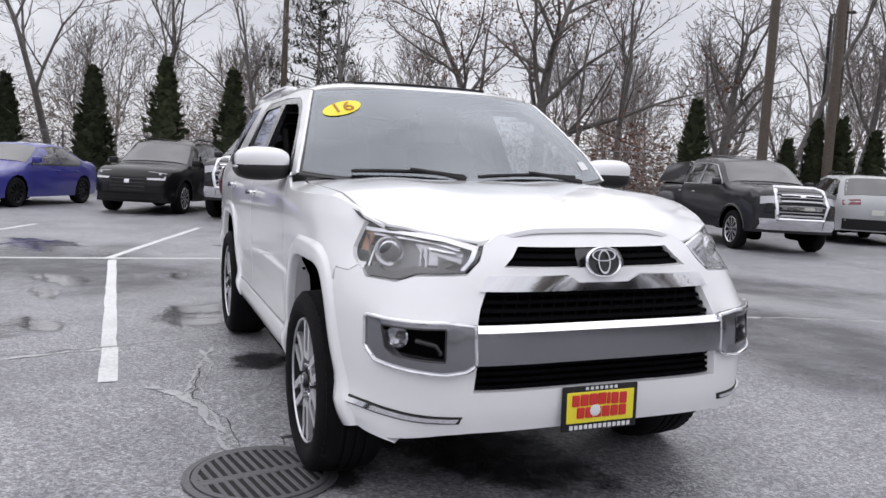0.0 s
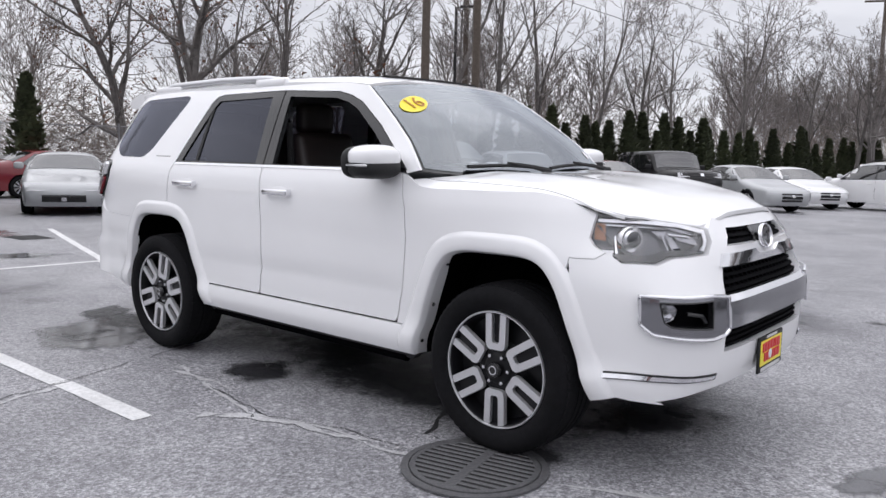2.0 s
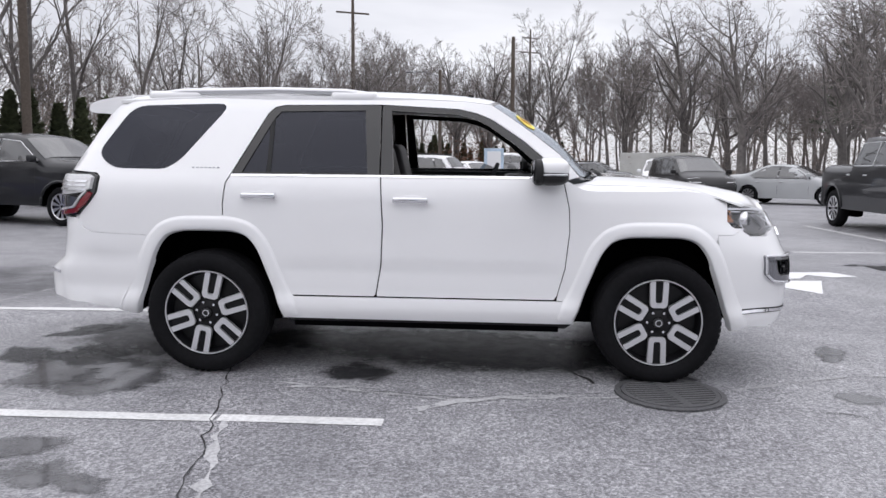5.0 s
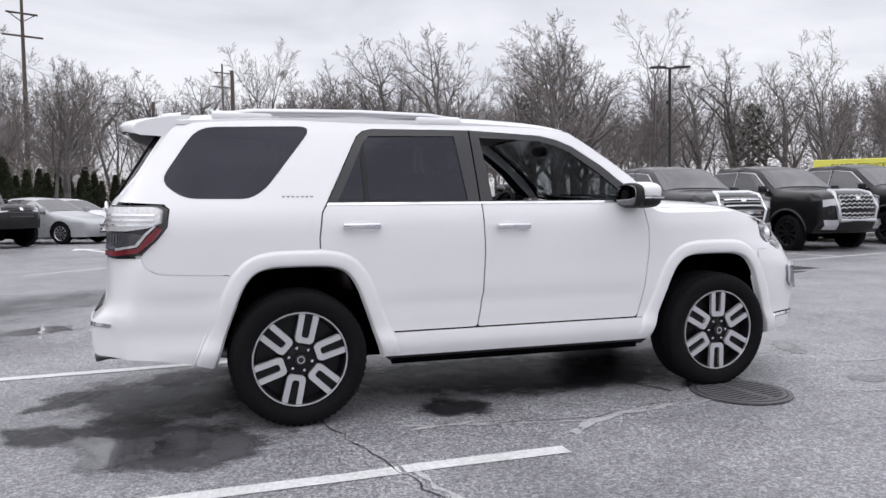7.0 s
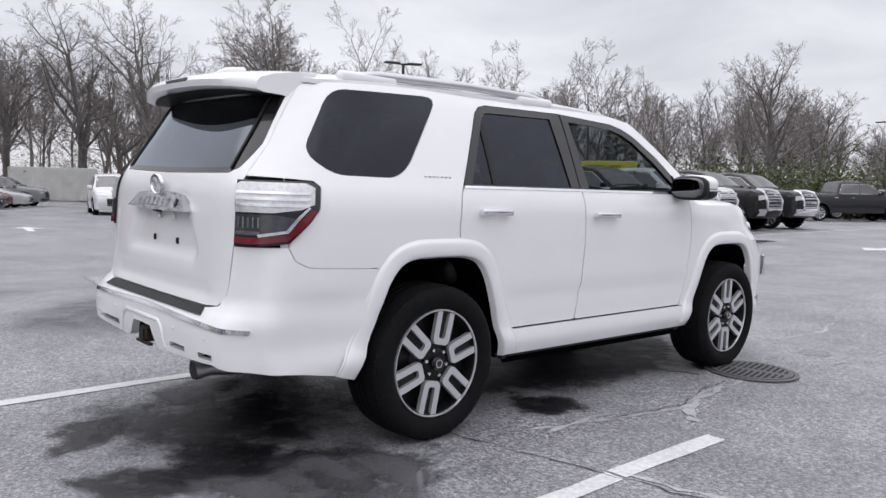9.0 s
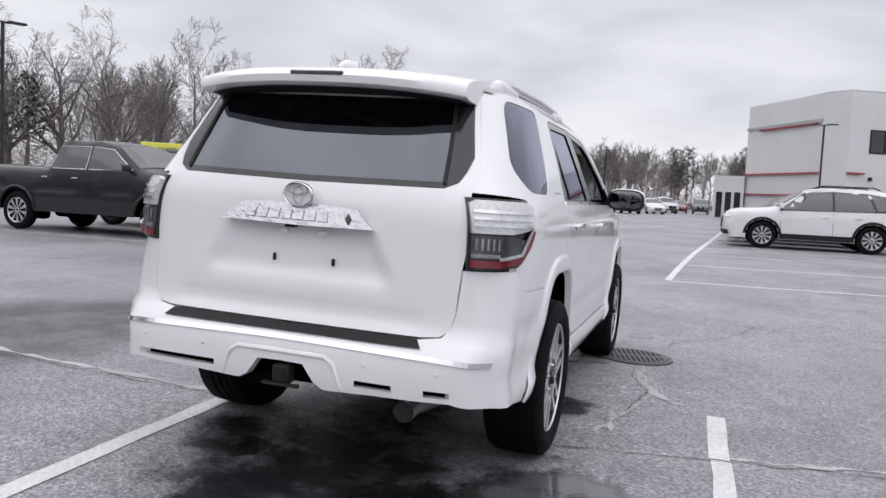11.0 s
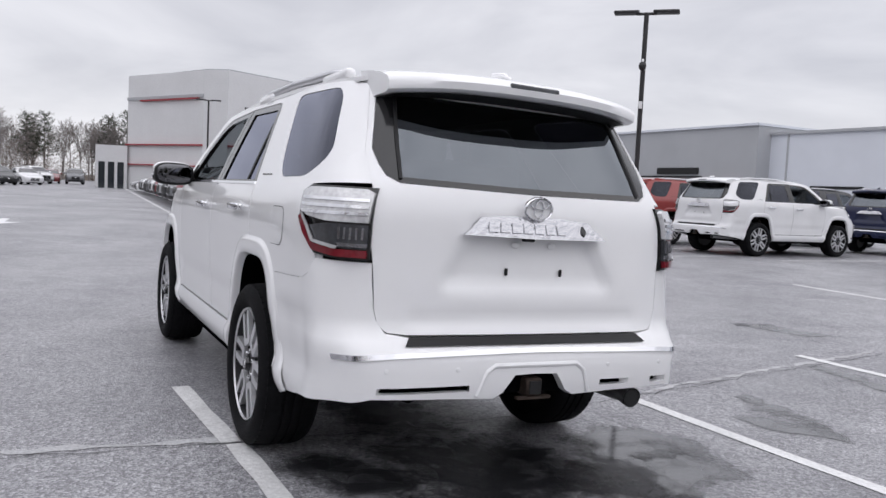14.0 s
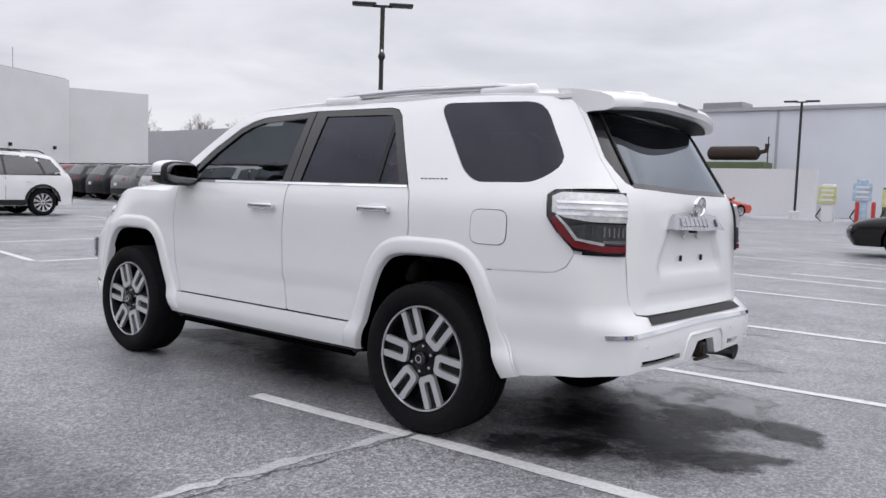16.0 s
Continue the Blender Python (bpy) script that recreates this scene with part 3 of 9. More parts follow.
for k, (px, py, rx, ry, tr) in enumerate(((-2.05, -0.93, 0.62, 0.42, -20), (-1.75, -2.45, 0.55, 0.2, -15), (-1.1, -3.95, 0.6, 0.18, -10), (-4.1, -2.35, 0.55, 0.30, 20), (-3.35, -2.3, 0.4, 0.14, 10), (-2.0, -2.35, 0.34, 0.24, 30), (-2.2, -1.08, 0.28, 0.13, 60),
                                          (-4.3, -1.1, 0.3, 0.12, 0), (-3.3, 3.0, 0.5, 0.3, 20), (-7.4, -2.9, 0.9, 0.7, 0), (-8.6, -4.4, 1.2, 0.8, 10), (-4.6, -4.9, 1.0, 0.6, 20), (-6.9, 0.2, 0.9, 0.35, 60), (2.9, 3.6, 0.8, 0.3, 10), (6.5, 4.8, 1.5, 0.4, 5), (13.0, 5.2, 2.2, 0.45, 3),
                                          (-8.0, 4.6, 1.6, 0.5, 80), (-10.5, 1.0, 1.2, 0.6, 0), (2.55, -1.05, 0.22, 0.12, 20), (2.75, -0.15, 0.3, 0.12, 60), (0.5, -5.3, 0.6, 0.3, 20))):
    blob("puddle", px, py, rx, ry, tr, M_PUDDLE, 40 + k, "shallow puddle mirroring the grey sky", 0.003, 0.3)
crack([(-0.55, -5.2), (-0.75, -3.4), (-0.92, -2.4), (-1.05, -1.75), (-1.2, -1.2), (-1.38, -0.2), (-1.4, 0.95), (-1.35, 2.2), (-1.1, 4.2), (-0.6, 7.0)], 0.007, M_CRACK, 1)
crack([(-0.45, -5.2), (-0.65, -3.4), (-0.85, -2.4), (-1.0, -1.75)], 0.05, M_PALESEAM, 2, "pale sediment along an old joint in the asphalt", 0.0032, 0.8)
crack([(-1.33, 0.95), (-1.28, 2.2), (-1.02, 4.2), (-0.5, 7.0)], 0.05, M_PALESEAM, 12, "pale sediment along an old joint in the asphalt", 0.0032, 0.8)
crack([(1.10, -0.95), (1.02, -0.93), (0.89, -0.67), (0.80, -0.45)], 0.016, M_CRACK, 3, rough=0.9)
# the pale cracks here have their wet glint painted in as colour
crack([(1.06, -1.16), (0.64, -1.19), (0.23, -1.31), (-0.19, -1.24), (-0.52, -1.16), (-0.9, -1.07)], 0.022, M_PALESEAM, 4, "crack in the asphalt with its wet sheen painted pale", 0.004, 0.9)
crack([(0.23, -1.31), (0.10, -1.40), (0.01, -1.53)], 0.020, M_PALESEAM, 5, "crack in the asphalt with its wet sheen painted pale", 0.004, 0.9)
crack([(1.08, -1.12), (0.66, -1.16), (0.25, -1.27), (-0.4, -1.19)], 0.006, M_CRACK, 23)
crack([(0.0, -1.53), (0.05, -1.43), (0.21, -1.35), (0.48, -1.26), (0.89, -1.22), (1.22, -1.17)], 0.035, M_PALESEAM, 31, "crack in the asphalt with its wet sheen painted pale", 0.0042, 0.9)
crack([(0.21, -1.35), (0.03, -1.21), (-0.45, -1.11), (-0.84, -1.16)], 0.028, M_PALESEAM, 32, "crack in the asphalt with its wet sheen painted pale", 0.0042, 0.9)
crack([(1.9, -1.3), (2.4, -1.4), (3.1, -1.9), (4.0, -2.2)], 0.006, M_CRACK, 6)
crack([(1.8, -1.0), (2.7, -0.6), (3.6, -0.7), (5.5, -0.2)], 0.02, M_PALESEAM, 7, "pale seam in the asphalt", 0.0036, 0.9)
crack([(-4.2, 0.7), (-4.0, 1.8), (-3.2, 2.5), (-3.3, 3.6), (-2.2, 5.2)], 0.018, M_PALESEAM, 8, "pale seam in the asphalt", 0.0036, 0.9)
crack([(-3.6, -8.5), (-1.0, -9.5), (2.2, -12.0), (4.0, -17.0)], 0.035, M_PALESEAM, 9, "pale seam in the asphalt", 0.0036, 0.9)
crack([(-2.4, 4.4), (-0.4, 4.8), (2.5, 5.4), (8.0, 5.6)], 0.02, M_PALESEAM, 10, "pale seam in the asphalt", 0.0036, 0.9)


def drain_cover(x, y, r=0.36):
    top = empty("drain_cover", "round slotted cast-iron storm drain grate in the asphalt", "drain cover", pose(x, y, ground_z(x, y) + 0.004, 1.2, 0.3, 12))
    part("pit", lathe([(r * 0.97, -0.004), (r * 0.97, 0.0105)], 40, "z"), M_PIT, top)
    part("frame", lathe([(r * 1.12, 0.0), (r * 1.12, 0.008), (r * 1.01, 0.010), (r * 1.0, 0.004)], 48, "z", True), M_CASTIRON, top)
    part("rim", lathe([(r * 0.985, 0.0), (r * 0.985, 0.013), (r * 0.90, 0.014), (r * 0.90, 0.0)], 48, "z", True), M_CASTIRON, top)
    for sgn in (-1, 1):
        for k in range(-6, 7):
            v = k * r * 0.141
            lim = math.sqrt(max(0.0, (r * 0.92) ** 2 - v * v))
            if lim < 0.05:
                continue
            part("bar", box(lim - 0.02, r * 0.068, 0.016, (sgn * (lim + 0.02) / 2, v, 0.006), 0.003, 1), M_CASTIRON, top)
    part("spine", box(0.05, r * 1.84, 0.017, (0, 0, 0.006), 0.003, 1), M_CASTIRON, top)
    return top


drain_cover(1.44, -1.09, 0.285)

# ---------------------------------------------------------------- the white off-road wagon
HERO = empty("suv", "white four-door off-road wagon with chrome trim parked on asphalt", "car",
             pose(0, 0, -0.021, math.degrees(0.0241), math.degrees(0.0063), 0))

body_w = curve([(0.30, 0.84), (0.36, 0.868), (0.42, 0.893), (0.465, 0.898), (0.50, 0.884), (0.55, 0.882), (0.62, 0.890), (0.74, 0.896), (0.88, 0.899),
                (1.0, 0.903), (1.10, 0.902), (1.17, 0.894), (1.225, 0.879), (1.25, 0.866), (1.30, 0.846), (1.45, 0.786), (1.60, 0.722), (1.66, 0.695), (1.71, 0.666), (1.75, 0.63)])
front_a = curve([(0.30, 1.30), (0.36, 1.36), (0.42, 1.35), (0.5, 1.375), (0.6, 1.385), (0.72, 1.385), (0.84, 1.375), (0.92, 1.345), (1.02, 1.335), (1.09, 1.285), (1.14, 1.24), (1.2, 1.18)])
plan_f = curve([(0.5, 5.0), (0.8, 4.9), (0.92, 4.2), (1.05, 3.1), (1.2, 3.0)])
rear_a = curve([(0.34, 1.16), (0.40, 1.235), (0.46, 1.285), (0.54, 1.295), (0.62, 1.292), (0.655, 1.275), (0.69, 1.235), (0.74, 1.216), (0.9, 1.206), (1.0, 1.2), (1.15, 1.193),
                (1.25, 1.172), (1.3, 1.145), (1.45, 1.055), (1.62, 0.955), (1.7, 0.90)])
rear_flat = curve([(0.34, 1.16), (0.42, 1.21), (0.5, 1.232), (0.65, 1.236), (0.9, 1.21), (1.0, 1.2), (1.15, 1.193), (1.25, 1.172), (1.3, 1.145), (1.45, 1.055), (1.62, 0.955), (1.7, 0.90)])
X_F, X_R, EXP, EXP_R = 0.9, -1.2, 4.0, 6.0
plan_r = curve([(0.3, 7.5), (0.62, 8.5), (0.72, 7.5), (1.0, 7.0), (1.7, 6.5)])
ARCH = {1: (1.362, 0.485), -1: (-1.385, 0.475)}


def soft(t):
    t = min(1.0, max(0.0, t))
    return t * t * (3 - 2 * t)


def settle(x, z):
    """The nose droops a little towards the bumper."""
    h = soft((x - 0.78) / 0.22) * soft((z - 1.0) / 0.2)
    return -(0.028 * max(h, soft((x - 1.55) / 0.3)) + 0.030 * soft((x - 1.95) / 0.35))


arch_h = curve([(0.0, 1.0), (0.25, 0.997), (0.40, 0.98), (0.52, 0.94), (0.60, 0.875), (0.66, 0.80), (0.80, 0.50), (1.0, 0.0), (1.2, -0.5)])


def arch_points(end, x_from, x_to, n=22):
    """Points along the wheel opening from one x to another."""
    xc, half = ARCH[end]
    out = []
    for i in range(n + 1):
        x = x_from + (x_to - x_from) * (0.5 - 0.5 * math.cos(math.pi * i / n))
        out.append((x, 0.36 + 0.548 * max(0.0, arch_h(abs(x - xc) / half))))
    return out


def side_y(x, z, off=0.0):
    w = body_w(z) + off - 0.012 * math.exp(-((z - 0.66) / 0.036) ** 2) * soft((0.86 - x) / 0.12) * soft((x + 0.98) / 0.12)
    if x > X_F:
        t = min(0.9995, (x - X_F) / (front_a(z) + off))
        w *= (1 - t ** plan_f(z)) ** (1 / plan_f(z))
    elif x < X_R:
        t = min(0.9995, (X_R - x) / (rear_flat(z) + off))
        w *= (1 - t ** plan_r(z)) ** (1 / plan_r(z))
    return w


def side(sgn):
    return lambda x, z, off: (x, sgn * side_y(x, z, off), z + settle(x, z))


# the plan curve of a bumper by its length from the middle
def plan_table(a, w, e):
    pts = [(math.cos(t) ** (2 / e) if t < math.pi / 2 - 1e-9 else 0.0, math.sin(t) ** (2 / e)) for t in (math.pi / 2 * (0.5 - 0.5 * math.cos(math.pi * k / 1500)) for k in range(1501))]
    s, out = 0.0, [(0.0, 1.0, 0.0)]
    for (c0, s0), (c1, s1) in zip(pts, pts[1:]):
        s += math.hypot((c1 - c0) * a, (s1 - s0) * w)
        out.append((s, c1, s1))
    return np.array(out)


TURN_F = [math.pi / 2 * (0.5 - 0.5 * math.cos(math.pi * k / 1500)) for k in range(1501)]
PLAN_F, PLAN_R = plan_table(1.43, 0.93, EXP), plan_table(1.25, 0.92, EXP_R)


def turn_length(th):
    return float(np.interp(th, TURN_F, PLAN_F[:, 0]))


def f_y(y, z=0.7):
    return math.copysign(turn_length(math.asin(min(1.0, abs(y) / body_w(z)) ** (plan_f(z) / 2))), y)


def f_x(x, z=0.7):
    return turn_length(math.acos(min(1.0, (x - X_F) / front_a(z)) ** (plan_f(z) / 2)))


def r_y(y, z=1.1):
    return math.copysign(float(np.interp(math.asin(min(1.0, abs(y) / body_w(z)) ** (plan_r(z) / 2)), TURN_F, PLAN_R[:, 0])), y)


def r_x(x, z=1.1):
    return float(np.interp(math.acos(min(1.0, (X_R - x) / rear_flat(z)) ** (plan_r(z) / 2)), TURN_F, PLAN_R[:, 0]))


def front_skin(s, z, off):
    th = float(np.interp(abs(s), PLAN_F[:, 0], TURN_F))
    e = 2 / plan_f(z)
    x = X_F + (front_a(z) + off) * max(0.0, math.cos(th)) ** e
    return (x, (body_w(z) + off) * math.copysign(math.sin(th) ** e, s), z + settle(x, z))


def rear_skin(s, z, off):
    th = float(np.interp(abs(s), PLAN_R[:, 0], TURN_F))
    e = 2 / plan_r(z)
    k = soft((abs(s) - 0.70) / 0.16)
    return (X_R - (rear_a(z) * (1 - k) + rear_flat(z) * k + off) * max(0.0, math.cos(th)) ** e, (body_w(z) + off) * math.copysign(math.sin(th) ** e, s), z)


hood_c = curve([(0.9, 1.272), (1.1, 1.272), (1.4, 1.262), (1.7, 1.236), (1.9, 1.205), (2.05, 1.178), (2.12, 1.160), (2.17, 1.146), (2.2, 1.138)])


bonnet_rim = curve([(0.0, 2.153), (0.15, 2.152), (0.31, 2.145), (0.39, 2.125), (0.445, 2.11), (0.525, 2.065), (0.625, 1.99), (0.712, 1.912), (0.80, 1.70)])
rim_drop = curve([(0.0, 0.0), (0.22, 0.0), (0.31, 0.010), (0.39, 0.038), (0.445, 0.048), (0.525, 0.037), (0.625, 0.016), (0.712, 0.0), (0.9, 0.0)])


def hood_z(x, y):
    q = abs(y) / 0.88
    scoop = 0.010 * math.exp(-((abs(y) - 0.45) / 0.14) ** 2)
    dip = rim_drop(min(abs(y), 0.9)) * soft((x - bonnet_rim(min(abs(y), 0.8)) + 0.15) / 0.15) ** 1.5
    return hood_c(x) - 0.016 * q * q - 0.05 * q ** 9 + scoop - 0.53 * max(0, x - 1.55) ** 1.5 * min(q, 1) ** 3 - dip


def shoulder(x):
    """Where the wing's top meets its side."""
    y, z = 0.87, 1.2
    for _ in range(12):
        z = 0.5 * z + 0.5 * hood_z(x, y)
        y = side_y(x, z)
    return y, z


def hood_skin(x, y, off):
    z = hood_z(x, y)
    return (x - off * 0.2, y, z + off + settle(x, z))


roof_c = curve([(-2.2, 1.71), (-2.0, 1.755), (-1.6, 1.785), (-1.0, 1.797), (-0.4, 1.793), (0.1, 1.775), (0.3, 1.752), (0.42, 1.725), (0.5, 1.69)])
roof_e = curve([(-2.2, 1.66), (-2.0, 1.695), (-1.6, 1.72), (-1.0, 1.735), (-0.4, 1.733), (0.1, 1.716), (0.3, 1.70), (0.42, 1.672), (0.5, 1.64)])


def roof_skin(x, y, off):
    q = abs(y) / 0.665
    return (x, y, roof_c(x) - (roof_c(x) - roof_e(x)) * (0.25 * q * q + 0.75 * q ** 6) + off)


ws_xe = curve([(0, 0.905), (0.25, 0.775), (0.5, 0.64), (0.75, 0.50), (0.93, 0.40), (1, 0.365)])
ws_ze = curve([(0, 1.272), (0.25, 1.395), (0.5, 1.50), (0.75, 1.60), (0.93, 1.666), (1, 1.688)])
ws_xc = curve([(0, 1.08), (0.5, 0.765), (1, 0.42)])
ws_zc = curve([(0, 1.25), (0.5, 1.515), (1, 1.728)])


def windscreen_skin(q, t, off):
    a = abs(q)
    xe, ze = ws_xe(t), ws_ze(t)
    ye = body_w(ze) - 0.012
    x = ws_xc(t) + (xe - ws_xc(t)) * a ** 2.6
    z = ws_zc(t) + (ze - ws_zc(t)) * a ** 2.2
    return (x + off * 0.55, q * ye, z + off * 0.83 + settle(x, z))


def both_halves(half):
    """A loop from its right half, listed from the middle outwards and back."""
    return half + [(-u, v) for u, v in half[::-1] if abs(u) > 1e-6]


SEAM_S = r_y(0.69)
seam_y = curve([(0.7, 0.69), (1.25, 0.695), (1.35, 0.695), (1.5, 0.660), (1.66, 0.618)])


def seam(z):
    return r_y(seam_y(z), z)


def hatch_edge(z):
    return rear_skin(seam(z), z, 0)[0]


for sgn, side_name in ((-1, "right"), (1, "left")):
    sk = side(sgn)
    # front wing
    fender = [(0.797, 1.245), (0.812, 1.214), (0.8435, 1.07), (0.8505, 0.93), (0.8285, 0.70), (0.7855, 0.53), (0.780, 0.503), (0.888, 0.503)]
    fender += arch_points(1, 0.893, 1.70, 20)
    fender += [(1.735, 0.941), (1.84, 0.9505), (1.873, 0.9745), (1.822, 0.998), (1.797, 1.027), (1.801, 1.085)] + [(x, shoulder(x)[1]) for x in (1.806, 1.7, 1.6, 1.5, 1.35, 1.2, 1.05, 0.92)]
    panel("front_wing", sk, fender, M_PAINT, HERO, 0.05)
    panel("wing_backing", sk, [(1.70, 0.91), (1.70, 0.97), (1.80, 0.985), (1.90, 0.985), (1.90, 0.93), (1.80, 0.915)], M_PAINT, HERO, 0.05, 0.0, -0.007)
    top = [(0.84, sgn * 0.872)] + [(x, sgn * shoulder(x)[0]) for x in (0.92, 1.05, 1.2, 1.35, 1.5, 1.6, 1.7, 1.806)]
    top += [(1.908, sgn * 0.727), (1.8, sgn * 0.776), (1.6, sgn * 0.798), (1.3, sgn * 0.810), (0.9, sgn * 0.815)]
    panel("wing_top", hood_skin, top, M_PAINT, HERO, 0.05, 0.012)
    # doors below the belt line
    front_door = [(-0.298, 1.243), (-0.283, 0.95), (-0.293, 0.71), (-0.325, 0.52), (-0.318, 0.508), (0.762, 0.508), (0.78, 0.53), (0.823, 0.70), (0.845, 0.93), (0.838, 1.07), (0.805, 1.215), (0.79, 1.243)]
    panel("front_door", sk, front_door, M_PAINT, HERO, 0.05)
    rear_door = [(-0.306, 1.243), (-0.291, 0.95), (-0.301, 0.71), (-0.333, 0.52), (-0.345, 0.508), (-0.912, 0.508)]
    rear_door += arch_points(-1, -0.918, -1.272, 14) + [(-1.274, 1.06), (-1.256, 1.20), (-1.228, 1.243)]
    panel("rear_door", sk, rear_door, M_PAINT, HERO, 0.05)
    # body side round the doors
    frame_loop = [(0.90, 1.272), (0.775, 1.395), (0.64, 1.50), (0.50, 1.60), (0.40, 1.666), (0.365, 1.688), (0.2, 1.708), (-0.4, 1.728), (-1.0, 1.730), (-1.6, 1.715), (-1.95, 1.694), (hatch_edge(1.67), 1.675)]
    frame_loop += [(hatch_edge(z), z) for z in (1.6, 1.5, 1.4, 1.3, 1.262)]
    frame_loop += [(-2.20, 1.256), (-2.09, 1.250), (-2.062, 1.225), (-2.075, 1.13), (-2.12, 1.07), (-2.20, 0.998), (-2.208, 0.965), (-2.178, 0.912), (-2.125, 0.884), (-2.06, 0.880), (-1.77, 0.869), (-1.752, 0.83)]
    frame_loop += arch_points(-1, -1.735, -1.278, 12)[1:] + [(-1.282, 1.06), (-1.264, 1.20), (-1.234, 1.253), (-1.03, 1.632), (-0.99, 1.668), (-0.93, 1.682), (-0.32, 1.688), (0.16, 1.664), (0.27, 1.640), (0.37, 1.600), (0.56, 1.475), (0.815, 1.262), (0.828, 1.242)]
    quarter = rounded([(-2.11, 1.37), (-1.91, 1.670), (-1.27, 1.690), (-1.56, 1.33), (-1.65, 1.275), (-1.99, 1.278)], 0.09)
    panel("side_frame", sk, frame_loop, M_PAINT, HERO, 0.045, holes=[quarter])
    panel("quarter_window", sk, rounded([(-2.108, 1.37), (-1.909, 1.668), (-1.273, 1.688), (-1.562, 1.332), (-1.65, 1.277), (-1.989, 1.28)], 0.088), M_PRIVACY, HERO, 0.07, 0.004, -0.003, label="dark tinted quarter glass")
    panel("sill", sk, [(-0.915, 0.498), (-0.925, 0.43), (-0.905, 0.36), (0.885, 0.355), (0.895, 0.43), (0.882, 0.498)], M_PAINT, HERO, 0.05, 0.02, 0.004)
    panel("sill_trim", sk, [(-0.90, 0.357), (-0.86, 0.325), (0.84, 0.32), (0.88, 0.352)], M_BLACKTRIM, HERO, 0.07, 0.05, -0.015)
    # door frames, panes
    rf_out = [(-1.226, 1.253), (-1.024, 1.63), (-0.985, 1.664), (-0.93, 1.678), (-0.322, 1.684), (-0.312, 1.253)]
    rf_in = [(-1.165, 1.262), (-0.99, 1.595), (-0.95, 1.640), (-0.42, 1.650), (-0.385, 1.262)]
    panel("rear_door_frame", sk, rf_out, M_BLACKGLOSS, HERO, 0.06, 0.02, -0.002, holes=[rf_in], label="black window frame")
    panel("rear_door_pane", sk, [(-1.163, 1.264), (-0.989, 1.593), (-0.949, 1.638), (-0.422, 1.648), (-0.387, 1.264)], M_PRIVACY, HERO, 0.07, 0.004, -0.010, label="dark tinted side window")
    panel("pane_divider", sk, [(-1.012, 1.264), (-0.985, 1.264), (-0.985, 1.60), (-1.012, 1.56)], M_BLACKTRIM, HERO, 0.08, 0.01, -0.004)
    ff_out = [(-0.303, 1.253), (-0.312, 1.684), (0.16, 1.660), (0.268, 1.636), (0.367, 1.596), (0.555, 1.472), (0.81, 1.262), (0.81, 1.253)]
    ff_in = [(-0.225, 1.260), (-0.255, 1.648), (0.15, 1.628), (0.255, 1.602), (0.345, 1.562), (0.52, 1.44), (0.695, 1.290), (0.70, 1.260)]
    panel("front_door_frame", sk, ff_out, M_BLACKGLOSS, HERO, 0.05, 0.03, -0.002, holes=[ff_in], label="black frame of the lowered window")
    panel("belt_moulding", sk, [(-1.232, 1.240), (-1.226, 1.253), (0.815, 1.257), (0.825, 1.244)], M_CHROME, HERO, 0.1, 0.01, 0.004, label="thin chrome belt moulding")
    # inner door, cabin side
    panel("door_lining", sk, [(-0.86, 0.55), (-1.15, 0.98), (-1.15, 1.235), (0.74, 1.235), (0.74, 0.55)], M_CABIN, HERO, 0.12, 0.0, -0.085)
    # wheel housings
    for end in (1, -1):
        pts = arch_points(end, ARCH[end][0] - ARCH[end][1], ARCH[end][0] + ARCH[end][1], 30)
        vs = [(x, sgn * (side_y(x, z) - 0.012), z) for x, z in pts] + [(x, sgn * 0.52, z + 0.03) for x, z in pts]
        k = len(pts)
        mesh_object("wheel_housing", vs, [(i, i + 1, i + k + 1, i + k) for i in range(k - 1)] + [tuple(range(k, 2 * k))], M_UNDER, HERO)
    # painted inner flange behind the front wheel, with its clips
    pts = [p for p in arch_points(1, ARCH[1][0] - ARCH[1][1], ARCH[1][0] - 0.12, 24)]
    vs = [(x + 0.004, sgn * (side_y(x, z) - 0.004), z - 0.003) for x, z in pts] + [(x + 0.010, sgn * (side_y(x, z) - 0.004 - 0.085 * soft((0.95 - z) / 0.2)), z - 0.006) for x, z in pts]
    k = len(pts)
    fl = mesh_object("inner_flange", vs, [(i, i + 1, i + k + 1, i + k) for i in range(k - 1)], M_PAINT, HERO)
    for i in (4, 8, 12, 15):
        x, z = pts[i]
        part("flange_clip", ellipsoid(0.008, 0.009, 0.009, (x + 0.010, sgn * (side_y(x, z) - 0.05), z - 0.004), 10, 6), M_BLACKTRIM, fl)
    # wheel arch flares
    for end in (1, -1):
        xc, half = ARCH[end]
        prof = ((-0.010, -0.020), (-0.002, 0.004), (0.001, 0.011), (0.006, 0.015), (0.03, 0.0165), (0.058, 0.0150), (0.068, 0.0128), (0.074, 0.0090), (0.079, 0.0040), (0.085, 0.0005), (0.092, -0.004))
        ring = arch_points(end, xc + half, xc - half, 60)
        vs, k = [], len(prof)
        for i, p in enumerate(ring):
            q0, q1 = Vector(ring[max(0, i - 2)]), Vector(ring[min(60, i + 2)])
            d = (q1 - q0).normalized()
            nx, nz = d.y, -d.x
            if nz < 0 and abs(p[0] - xc) < half * 0.5:
                nx, nz = -nx, -nz
            grown = 1.0 + 0.25 * soft((0.62 - p[1]) / 0.25)
            sunk = 0.75 * soft((0.74 - p[1]) / 0.14) if end < 0 and p[0] < xc else 0.0
